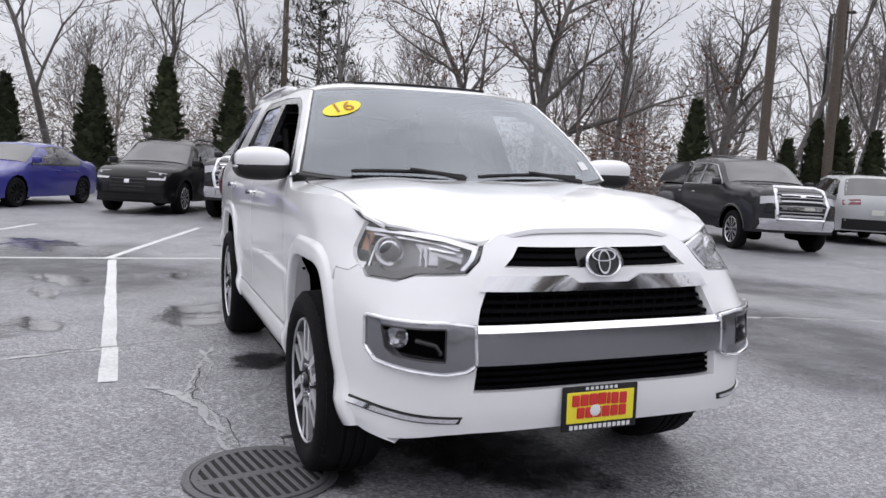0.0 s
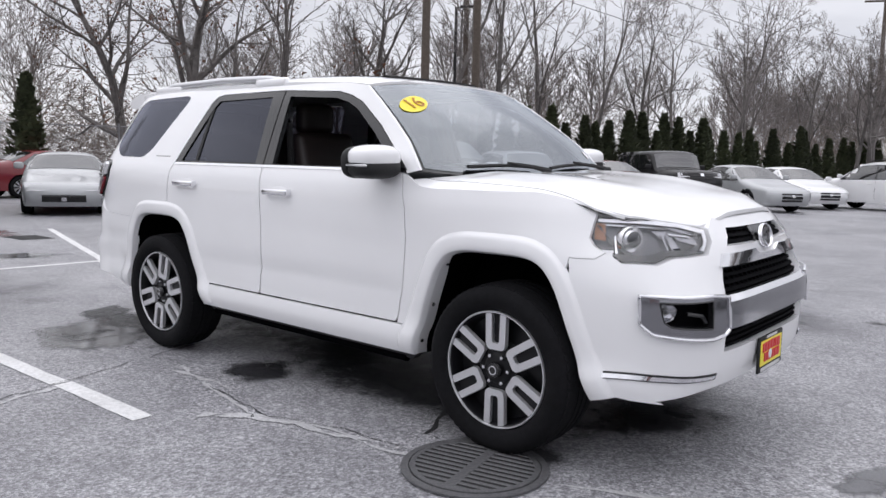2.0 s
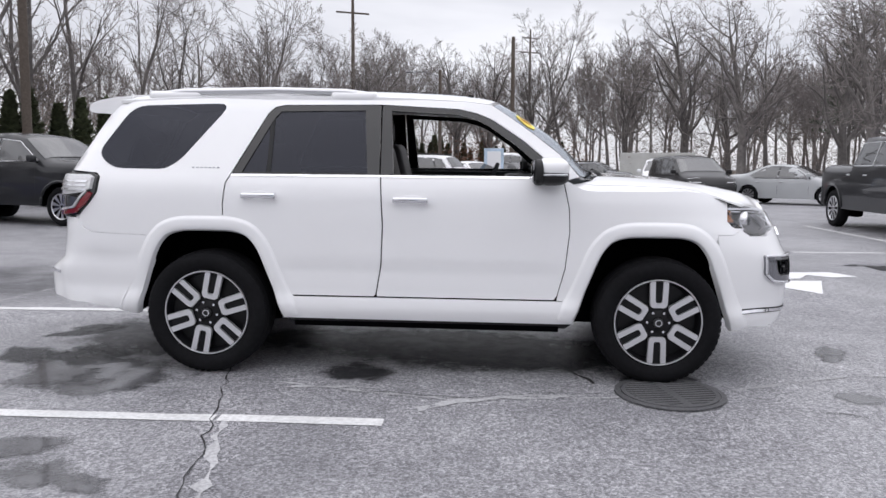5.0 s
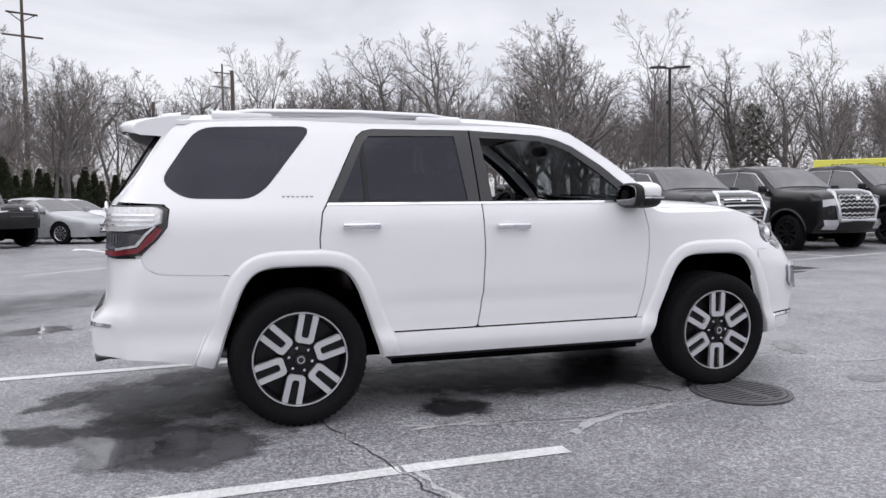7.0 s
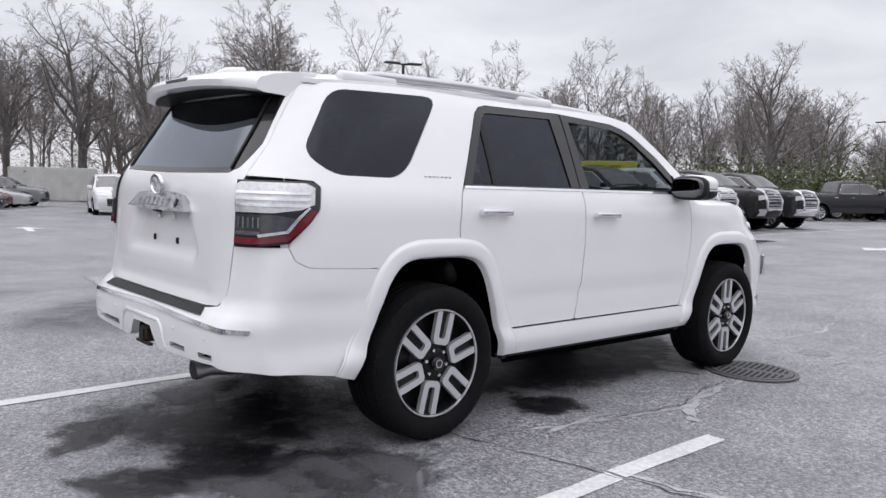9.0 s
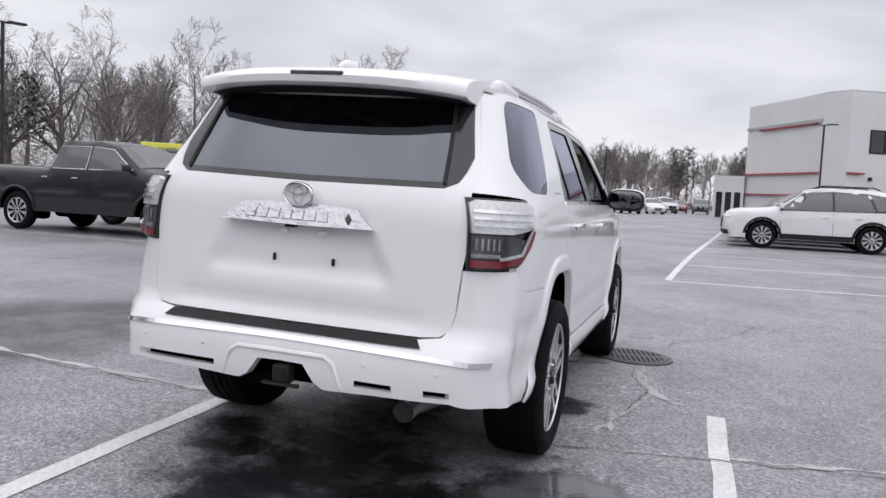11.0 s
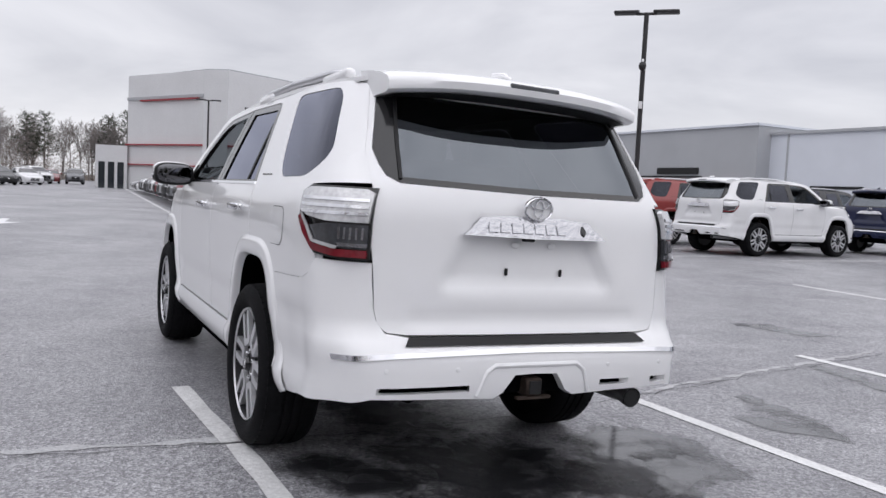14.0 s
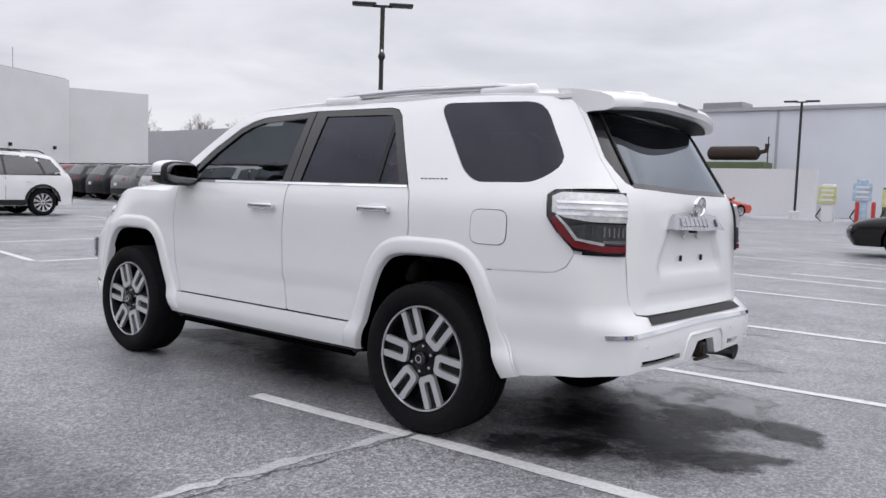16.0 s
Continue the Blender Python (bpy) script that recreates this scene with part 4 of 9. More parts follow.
            vs += [sk(p[0] + nx * m * grown, p[1] + nz * m, o - 0.014 * sunk if o > 0.003 else o) for m, o in prof]
        fs = [(i * k + j, i * k + j + 1, (i + 1) * k + j + 1, (i + 1) * k + j) for i in range(60) for j in range(k - 1)]
        mesh_object("wheel_arch_flare", vs, fs if sgn > 0 else [f[::-1] for f in fs], M_PAINT, HERO, "", True, 60)
    # handles
    for hx, hz in ((-0.115, 1.108), (-1.045, 1.122)):
        y0 = side_y(hx, hz)
        h = box(0.215, 0.02, 0.034, (hx, sgn * (y0 + 0.033), hz), 0.009, 3)
        hd = part("door_handle", h, M_CHROME, HERO, "chrome door handle")
        part("handle_mount", box(0.035, 0.045, 0.036, (hx + 0.088, sgn * (y0 + 0.012), hz), 0.008, 2), M_CHROME, hd)
        part("handle_mount", box(0.030, 0.045, 0.030, (hx - 0.09, sgn * (y0 + 0.012), hz), 0.008, 2), M_CHROME, hd)
        part("handle_recess", ellipsoid(0.080, 0.004, 0.030, (hx, sgn * (y0 - 0.0025), hz)), M_PAINT, hd)
    # trim name as plain bars
    for k in range(7):
        bx = -1.47 + k * 0.026
        part("badge_bar", box(0.017, 0.003, 0.008, (bx, sgn * (side_y(bx, 1.288) + 0.001), 1.288)), M_CHROME, HERO)
    # mirror
    mir = part("wing_mirror", ellipsoid(0.098, 0.132, 0.062, (0.725, sgn * 0.990, 1.312), 28, 18, 2.7), M_PAINT, HERO, "white door mirror with black base")
    part("mirror_base", ellipsoid(0.101, 0.135, 0.056, (0.722, sgn * 0.988, 1.266), 24, 14, 2.6), M_BLACKTRIM, mir)
    part("mirror_bezel", ellipsoid(0.036, 0.133, 0.078, (0.646, sgn * 0.990, 1.288), 20, 12, 3.0), M_BLACKTRIM, mir)
    part("mirror_glass", ellipsoid(0.012, 0.114, 0.064, (0.615, sgn * 0.990, 1.290), 18, 10, 3.2), M_MIRROR, mir)
    part("mirror_arm", box(0.10, 0.12, 0.045, (0.72, sgn * 0.89, 1.248), 0.018, 2), M_BLACKTRIM, mir)
    part("turn_signal", box(0.14, 0.012, 0.012, (0.735, sgn * 1.118, 1.276), 0.004, 1), M_SATIN, mir)
    panel("mirror_triangle", sk, [(0.70, 1.262), (0.81, 1.262), (0.69, 1.365)], M_BLACKTRIM, HERO, 0.05, 0.02, 0.004)
    # roof rail
    rail = tube([(-1.82, sgn * 0.615, 1.708), (-1.76, sgn * 0.618, 1.744), (-1.6, sgn * 0.622, 1.764), (-1.0, sgn * 0.63, 1.775), (-0.55, sgn * 0.635, 1.766), (-0.42, sgn * 0.637, 1.750), (-0.33, sgn * 0.64, 1.728)],
                [0.012, 0.020, 0.022, 0.021, 0.021, 0.020, 0.012], 10)
    rl = part("roof_rail", rail, M_SATIN, HERO, "silver roof rail on white mounts")
    part("rail_foot", box(0.34, 0.055, 0.060, (-1.66, sgn * 0.62, 1.738), 0.024, 3), M_PAINT, rl)
    part("rail_foot", box(0.30, 0.055, 0.062, (-0.50, sgn * 0.636, 1.738), 0.024, 3), M_PAINT, rl)

# fuel flap on the left flank
flap = rounded([(-1.875, 0.985), (-1.875, 1.145), (-1.672, 1.145), (-1.672, 0.985)], 0.05)
panel("fuel_flap", side(1), flap, M_PAINT, HERO, 0.05, 0.006, 0.0025)
panel("fuel_flap_gap", side(1), rounded([(-1.878, 0.982), (-1.878, 1.148), (-1.669, 1.148), (-1.669, 0.982)], 0.052), M_BLACKTRIM, HERO, 0.05, 0.0, 0.0008)

# roof
panel("roof", roof_skin, [(0.425, 0.0), (0.42, 0.25), (0.40, 0.45), (0.37, 0.60), (0.345, 0.655), (0.0, 0.66), (-1.0, 0.66), (-1.6, 0.655), (-1.98, 0.645), (-2.08, 0.58), (-2.08, -0.58), (-1.98, -0.645), (-1.6, -0.655), (-1.0, -0.66), (0.0, -0.66), (0.345, -0.655), (0.37, -0.60), (0.40, -0.45), (0.42, -0.25)],
      M_PAINT, HERO, 0.07, 0.02)
panel("sunroof", roof_skin, rounded([(0.18, 0.42), (-0.35, 0.42), (-0.35, -0.42), (0.18, -0.42)], 0.05), M_BLACKGLOSS, HERO, 0.08, 0.004, 0.004, label="black glass sunroof")
panel("wind_deflector", roof_skin, [(0.245, 0.40), (0.21, 0.40), (0.21, -0.40), (0.245, -0.40)], M_BLACKTRIM, HERO, 0.08, 0.012, 0.012)
panel("headliner", roof_skin, [(0.36, 0.6), (-2.0, 0.58), (-2.0, -0.58), (0.36, -0.6)], M_HEADLINER, HERO, 0.15, 0.0, -0.05)

# windscreen, wipers, cowl
panel("windscreen", windscreen_skin, [(-0.985, 0.02), (0.985, 0.02), (0.985, 0.98), (0.0, 0.99), (-0.985, 0.98)], M_GLASS, HERO, 0.08, 0.0, 0.0, label="clear laminated windscreen")
panel("windscreen_edge", windscreen_skin, [(-1.0, 0.0), (1.0, 0.0), (1.0, 1.0), (-1.0, 1.0)], M_BLACKGLOSS, HERO, 0.06, 0.01, -0.004,
      holes=[[(-0.95, 0.07), (0.95, 0.07), (0.955, 0.95), (-0.955, 0.95)]])
panel("cowl", lambda x, y, off: (x, y, hood_z(min(x, 1.05), y) - 0.055 + off), [(0.86, 0.80), (1.09, 0.5), (1.12, 0.0), (1.09, -0.5), (0.86, -0.80), (0.80, -0.80), (0.95, 0.0), (0.80, 0.80)], M_BLACKTRIM, HERO, 0.1, 0.0)
for y0, y1 in ((0.62, 0.02), (-0.06, -0.62)):
    p = [Vector(windscreen_skin(y0 / 0.85 + (y1 - y0) / 0.85 * k / 6, 0.04 + 0.025 * math.sin(math.pi * k / 6), 0.022)) for k in range(7)]
    wp = part("wiper", tube(p, 0.010, 6), M_BLACKTRIM, HERO, "black windscreen wiper")
    mid = p[3]
    part("wiper_arm", tube([mid + Vector((0.0, 0, 0.012)), mid + Vector((0.05, 0.16, -0.008)), mid + Vector((0.09, 0.26, -0.03))], [0.009, 0.012, 0.016], 6), M_BLACKTRIM, wp)
st = panel("price_sticker", windscreen_skin, [(-0.775 + 0.135 * math.cos(a), 0.695 + 0.095 * math.sin(a) + 0.05 * math.cos(a)) for a in np.linspace(0, 2 * math.pi, 28, endpoint=False)], M_YELLOW, HERO, 0.04, 0.0, 0.004, label="yellow oval window sticker")
tm = text_mesh("16", 0.125, 0.0010)
tm.materials.append(M_TAN)
c0 = Vector(windscreen_skin(-0.775, 0.695, 0.007))
tx = (Vector(windscreen_skin(-0.71, 0.683, 0.007)) - Vector(windscreen_skin(-0.82, 0.647, 0.007))).normalized()
ty = (Vector(windscreen_skin(-0.765, 0.725, 0.007)) - Vector(windscreen_skin(-0.765, 0.605, 0.007))).normalized()
tz = tx.cross(ty).normalized()
ty = tz.cross(tx)
shared("sticker_number", tm, st, Matrix.Translation(c0) @ Matrix((tx, ty, tz)).transposed().to_4x4())
panel("corner_sticker", windscreen_skin, [(0.86, 0.11), (0.93, 0.11), (0.925, 0.18), (0.86, 0.18)], M_WHITE, HERO, 0.1, 0.0, 0.003)
part("inner_mirror", ellipsoid(0.02, 0.12, 0.04, (0.50, 0, 1.60), 16, 10, 2.6), M_CABIN, HERO)

# bonnet
bonnet = [(1.10, 0.0), (1.075, 0.4), (0.985, 0.70), (0.915, 0.805), (1.3, 0.80), (1.6, 0.787), (1.8, 0.767), (1.912, 0.712), (1.99, 0.625), (2.065, 0.525), (2.11, 0.445), (2.125, 0.39), (2.145, 0.31), (2.152, 0.15)]
panel("bonnet", hood_skin, bonnet + [(2.153, 0.0)] + [(x, -y) for x, y in bonnet[:0:-1]], M_PAINT, HERO, 0.05, 0.016)

seal = [(0.92, 0.826), (1.3, 0.820), (1.6, 0.808), (1.8, 0.786), (1.918, 0.718), (1.996, 0.632), (2.071, 0.532), (2.115, 0.450), (2.09, 0.42), (2.04, 0.50), (1.96, 0.60), (1.88, 0.68), (1.78, 0.745), (1.6, 0.775), (1.3, 0.788), (0.92, 0.79)]
for sgn in (-1, 1):
    panel("bonnet_seal", hood_skin, [(x, sgn * y) for x, y in seal], M_BLACKTRIM, HERO, 0.05, 0.0, -0.009)

# front bumper skin with its openings
half = [(0.0, 1.138), (f_y(0.30, 1.137), 1.137), (f_y(0.375, 1.122), 1.122), (f_y(0.435, 1.085), 1.085), (f_y(0.515, 0.990), 0.990), (f_y(0.60, 0.980), 0.980), (f_y(0.672, 0.970), 0.970), (f_y(0.733, 0.941), 0.941), (f_x(1.946, 0.937), 0.937), (f_x(1.90, 0.966), 0.966), (f_x(1.876, 0.972), 0.972), (f_x(1.84, 0.947), 0.947), (f_x(1.735, 0.937), 0.937)]
half += [(f_x(x, z), z) for x, z in arch_points(1, 1.71, 1.842, 10)]
half += [(f_x(1.86, 0.40), 0.40), (f_x(2.0, 0.385), 0.385), (f_x(2.12, 0.388), 0.388), (f_y(0.76, 0.398), 0.398), (f_y(0.68, 0.425), 0.425), (f_y(0.60, 0.445), 0.445), (f_y(0.50, 0.455), 0.455), (0.0, 0.455)]
upper = [(-0.385, 1.022), (-0.315, 1.088), (0.315, 1.088), (0.385, 1.022)]
lower = [(-0.50, 0.835), (-0.455, 0.945), (0.455, 0.945), (0.50, 0.835)]
intake = [(-0.51, 0.605), (-0.50, 0.70), (0.50, 0.70), (0.51, 0.605)]


def in_s(loop):
    return [(f_y(y, z), z) for y, z in loop]


def fog_loop(sgn, grow=0.0):
    o = [(f_y(0.600) - grow, 0.713 - grow), (f_y(0.600) - grow, 0.828 + grow), (f_y(0.780) + grow, 0.812 + grow), (f_y(0.772) + grow, 0.732 - grow * 0.5), (f_y(0.752), 0.715 - grow)]
    return [(sgn * u, v) for u, v in rounded(o, 0.010, 3)]


panel("front_bumper", front_skin, both_halves(half), M_PAINT, HERO, 0.05, 0.03, holes=[in_s(upper), in_s(lower), in_s(intake), fog_loop(1, 0.02), fog_loop(-1, 0.02)])
for nm, loop, rows in (("upper_grille", upper, 3), ("lower_grille", lower, 4), ("air_intake", intake, 4)):
    grow = [(y * 1.03, z + (0.015 if z > np.mean([q for _, q in loop]) else -0.015)) for y, z in loop]
    gr = panel(nm, front_skin, in_s(grow), M_UNDER, HERO, 0.08, 0.0, -0.055, label="black recessed grille")
    z0, z1 = min(z for _, z in loop), max(z for _, z in loop)
    for k in range(rows):
        zc = z0 + (z1 - z0) * (k + 0.5) / rows
        hw = abs(loop[0][0]) + (abs(loop[1][0]) - abs(loop[0][0])) * (zc - z0) / (z1 - z0)
        panel("slat", front_skin, in_s([(-hw, zc - 0.006), (-hw, zc + 0.006), (hw, zc + 0.006), (hw, zc - 0.006)]), M_GRILLE, gr, 0.08, 0.025, -0.022)
    if rows < 4 or nm == "lower_grille":
        for k in range(-9, 10):
            y = k * 0.05
            if abs(y) < abs(loop[1][0]) - 0.02:
                panel("mesh_bar", front_skin, in_s([(y - 0.02, z0), (y - 0.012, z0), (y + 0.024, z1), (y + 0.016, z1)]), M_GRILLE, gr, 0.1, 0.012, -0.03)
panel("chrome_grille_bar", front_skin, in_s([(-0.474, 0.946), (-0.442, 0.994), (-0.15, 1.002), (-0.10, 0.974), (0.10, 0.974), (0.15, 1.002), (0.442, 0.994), (0.474, 0.946)]), M_CHROME, HERO, 0.05, 0.05, 0.012, label="chrome grille bar")
def bevelled(s, z, off):
    return front_skin(s, z, off + 0.9 * max(0.0, 0.838 - max(z, 0.817)))


panel("chrome_bumper_bar", bevelled, in_s([(-0.499, 0.815), (-0.499, 0.838), (0.499, 0.838), (0.499, 0.815)]), M_CHROME, HERO, 0.05, 0.05, 0.004, label="chrome upper edge of the bumper bar")
panel("bar_lower_face", front_skin, in_s([(-0.499, 0.706), (-0.499, 0.816), (0.499, 0.816), (0.499, 0.706)]), M_BUMPERGREY, HERO, 0.06, 0.05, 0.023, label="grey satin face of the bumper bar")
for sgn in (-1, 1):
    surround = [(f_y(0.4995, 0.706), 0.706), (f_y(0.4995, 0.838), 0.838), (f_y(0.60, 0.846), 0.846), (f_x(2.022, 0.828), 0.828), (f_x(2.030, 0.716), 0.716), (f_x(2.077, 0.680), 0.680), (f_y(0.60, 0.672), 0.672), (f_y(0.53, 0.684), 0.684)]
    surround = rounded(surround, 0.014, 3)
    pod = panel("fog_lamp_surround", front_skin, [(sgn * u, v) for u, v in surround], M_BUMPERGREY, HERO, 0.04, 0.04, 0.016, holes=[fog_loop(sgn, 0.0)], label="chrome fog lamp surround")
    part("surround_rim", tube([Vector(front_skin(sgn * u, v, 0.018)) for u, v in densify(surround, 0.05) + [surround[0]]], 0.0075, 8), M_CHROME, pod)
    part("inner_rim", tube([Vector(front_skin(u, v, 0.014)) for u, v in densify(fog_loop(sgn, -0.002), 0.04) + [fog_loop(sgn, -0.002)[0]]], 0.004, 6), M_BLACKGLOSS, pod)
    part("bezel_bar", tube([Vector(front_skin(sgn * f_y(yy), zz, -0.012)) for yy, zz in ((0.62, 0.732), (0.64, 0.762), (0.70, 0.770))], 0.010, 8), M_BLACKGLOSS, pod)
    panel("fog_recess", front_skin, fog_loop(sgn, 0.018), M_GRILLE, pod, 0.05, 0.0, -0.045)
    lamp_at = Vector(front_skin(sgn * f_y(0.755), 0.765, -0.028))
    out = (lamp_at - Vector((1.4, 0, 0.765))).normalized()
    q = Vector((0, -1, 0)).rotation_difference(-out).to_matrix().to_4x4()
    fl = part("fog_lamp", lathe([(0.0, -0.014), (0.022, -0.008), (0.034, 0.004), (0.038, 0.008), (0.042, 0.004), (0.044, -0.03)], 24), M_REFLECTOR, pod)
    fl.matrix_basis = Matrix.Translation(lamp_at) @ q
    part("fog_lens", lathe([(0.0, 0.014), (0.02, 0.012), (0.037, 0.006)], 20), M_LENS, fl)
    part("fog_bulb", ellipsoid(0.010, 0.014, 0.010, (0, -0.002, 0), 12, 8), M_SMOKELENS, fl)
    panel("bumper_moulding", front_skin, [(sgn * u, v) for u, v in ((f_y(0.56, 0.500), 0.500), (f_y(0.55, 0.514), 0.514), (f_y(0.75, 0.508), 0.508), (f_x(1.90, 0.490), 0.490), (f_x(1.895, 0.472), 0.472), (f_y(0.75, 0.491), 0.491))], M_CHROME, HERO, 0.05, 0.012, 0.008, label="thin chrome bumper moulding")
    panel("moulding_groove", front_skin, [(sgn * u, v) for u, v in ((f_y(0.55, 0.494), 0.494), (f_y(0.54, 0.520), 0.520), (f_y(0.75, 0.514), 0.514), (f_x(1.89, 0.496), 0.496), (f_x(1.885, 0.466), 0.466), (f_y(0.75, 0.485), 0.485))], M_BLACKTRIM, HERO, 0.05, 0.01, 0.003)
    # headlamp
    tip = shoulder(1.806)[1] - 0.004
    lamp = [(f_y(0.437, 1.086), 1.086), (f_y(0.475, 1.099), 1.099), (f_y(0.567, 1.108), 1.108), (f_y(0.645, 1.112), 1.112), (f_y(0.715, 1.115), 1.115), (f_x(1.808, tip), tip), (f_x(1.803, 1.085), 1.085), (f_x(1.799, 1.027), 1.027), (f_x(1.826, 1.000), 1.0), (f_x(1.898, 0.971), 0.971), (f_x(1.946, 0.942), 0.942),
            (f_y(0.731, 0.946), 0.946), (f_y(0.674, 0.975), 0.975), (f_y(0.60, 0.985), 0.985), (f_y(0.52, 0.995), 0.995)]
    lamp = [(sgn * u, v) for u, v in lamp]

    def in_lamp(name, pts, mat, depth, off, label=""):
        return panel(name, front_skin, [(sgn * u, v) for u, v in pts], mat, hl, 0.04, depth, off, label=label)

    hl = panel("headlamp", front_skin, lamp, M_LAMPHOUSING, HERO, 0.05, 0.02, -0.055, label="clear headlamp with projector and amber corner")
    panel("lens", front_skin, lamp, M_LENS, hl, 0.05, 0.0, 0.004)
    # amber corner reflector and its lower bulb
    in_lamp("amber_reflector", ((f_x(1.822, 1.022), 1.022), (f_x(1.815, 1.085), 1.085), (f_x(1.850, 1.088), 1.088), (f_x(1.868, 1.018), 1.018)), M_AMBER, 0.01, -0.025)
    in_lamp("amber_bulb", ((f_x(1.915, 0.992), 0.992), (f_x(1.905, 1.020), 1.020), (f_x(1.935, 1.024), 1.024), (f_x(1.948, 0.992), 0.992)), M_AMBER, 0.012, -0.030)
    # bright double brow along the top and the inner end
    in_lamp("chrome_brow", ((f_y(0.455, 1.079), 1.079), (f_y(0.567, 1.099), 1.099), (f_y(0.715, 1.106), 1.106), (f_x(1.818, 1.106), 1.106), (f_x(1.818, 1.094), 1.094), (f_y(0.715, 1.093), 1.093), (f_y(0.567, 1.084), 1.084), (f_y(0.480, 1.066), 1.066), (f_y(0.535, 1.003), 1.003), (f_y(0.522, 1.002), 1.002)), M_REFLECTOR, 0.012, -0.010, "bright chrome brow")
    in_lamp("lower_brow", ((f_y(0.52, 1.066), 1.066), (f_y(0.60, 1.079), 1.079), (f_x(1.83, 1.086), 1.086), (f_x(1.83, 1.080), 1.080), (f_y(0.60, 1.070), 1.070), (f_y(0.525, 1.056), 1.056)), M_REFLECTOR, 0.012, -0.026)
    # inner beam reflector with its facets
    in_lamp("inner_reflector", ((f_y(0.535, 1.012), 1.012), (f_y(0.515, 1.050), 1.050), (f_y(0.60, 1.062), 1.062), (f_y(0.665, 1.060), 1.060), (f_y(0.645, 0.998), 0.998)), M_LAMPBOWL, 0.01, -0.040)
    for k in range(2):
        y0 = 0.630 + 0.016 * k
        in_lamp("reflector_facet", ((f_y(y0 + 0.012, 0.996), 0.996), (f_y(y0 - 0.004, 1.050), 1.050), (f_y(y0, 1.050), 1.050), (f_y(y0 + 0.018, 0.996), 0.996)), M_LAMPBOWL, 0.01, -0.026)
    in_lamp("reflector_facet", ((f_y(0.53, 1.018), 1.018), (f_y(0.525, 1.034), 1.034), (f_y(0.605, 1.044), 1.044), (f_y(0.60, 1.032), 1.032)), M_LAMPBOWL, 0.01, -0.028)
    in_lamp("reflector_facet", ((f_y(0.54, 1.046), 1.046), (f_y(0.545, 1.051), 1.051), (f_y(0.62, 1.057), 1.057), (f_y(0.62, 1.051), 1.051)), M_REFLECTOR, 0.01, -0.028)
    in_lamp("dark_pocket", ((f_y(0.60, 0.992), 0.992), (f_y(0.555, 1.012), 1.012), (f_y(0.60, 1.028), 1.028), (f_y(0.612, 0.996), 0.996)), M_BLACKGLOSS, 0.01, -0.034)
    # divider between projector and corner, black floor
    in_lamp("lamp_divider", ((f_y(0.768, 0.966), 0.966), (f_y(0.790, 1.010), 1.010), (f_y(0.778, 1.078), 1.078), (f_y(0.786, 1.079), 1.079), (f_x(1.905, 1.010), 1.010), (f_y(0.786, 0.962), 0.962)), M_BLACKGLOSS, 0.02, -0.018)
    in_lamp("divider_edge", ((f_x(1.925, 0.972), 0.972), (f_x(1.895, 1.040), 1.040), (f_x(1.890, 1.040), 1.040), (f_x(1.917, 0.972), 0.972)), M_REFLECTOR, 0.012, -0.014)
    in_lamp("lamp_floor", ((f_y(0.53, 0.997), 0.997), (f_y(0.60, 0.988), 0.988), (f_y(0.676, 0.979), 0.979), (f_y(0.733, 0.950), 0.950), (f_x(1.944, 0.946), 0.946), (f_x(1.892, 0.977), 0.977), (f_x(1.925, 0.972), 0.972), (f_y(0.765, 0.968), 0.968), (f_y(0.72, 0.976), 0.976), (f_y(0.68, 0.994), 0.994), (f_y(0.60, 1.000), 1.0)), M_BLACKGLOSS, 0.01, -0.008)
    at = Vector(front_skin(sgn * f_y(0.735, 1.03), 1.028, -0.022))
    dirn = Vector((0.9, sgn * 0.42, 0)).normalized()
    q = Vector((0, 1, 0)).rotation_difference(dirn).to_matrix().to_4x4()
    pr = part("projector", lathe([(0.0, 0.020), (0.022, 0.016), (0.038, 0.004), (0.040, 0.0), (0.052, 0.004), (0.056, -0.004), (0.056, -0.03)], 28), M_REFLECTOR, hl)
    pr.matrix_basis = Matrix.Translation(at) @ q
    part("projector_lens", ellipsoid(0.034, 0.016, 0.034, (0, 0.014, 0), 20, 12), M_SMOKELENS, pr)


def emblem(parent, at, normal_x, rx, rz, lean=0.0):
    em = part("emblem", lathe([(1.0, 0.0), (1.0, 0.35), (0.93, 0.5), (0.86, 0.35), (0.86, 0.0)], 36, "x", True), M_CHROME, parent, "oval chrome emblem")
    em.matrix_basis = Matrix.Translation(at) @ pose(0, 0, 0, 0, lean, 0) @ Matrix.Diagonal((0.03 * normal_x, rx, rz, 1))
    part("emblem_ring", lathe([(1.0, 0.0), (1.0, 0.4), (0.84, 0.4), (0.84, 0.0)], 24, "x", True), M_CHROME, em).matrix_basis = Matrix.Diagonal((1, 0.34, 0.80, 1))
    part("emblem_ring", lathe([(1.0, 0.0), (1.0, 0.4), (0.86, 0.4), (0.86, 0.0)], 24, "x", True), M_CHROME, em).matrix_basis = Matrix.Translation((0, 0, 0.42)) @ Matrix.Diagonal((1, 0.68, 0.40, 1))
    part("emblem_ground", lathe([(0.0, 0.06), (0.9, 0.05), (0.9, 0.0)], 30, "x"), M_BLACKGLOSS if normal_x > 0 else M_PAINT, em)
    return em


emblem(HERO, (2.232, 0, 0.988), 1, 0.075, 0.056, -12)
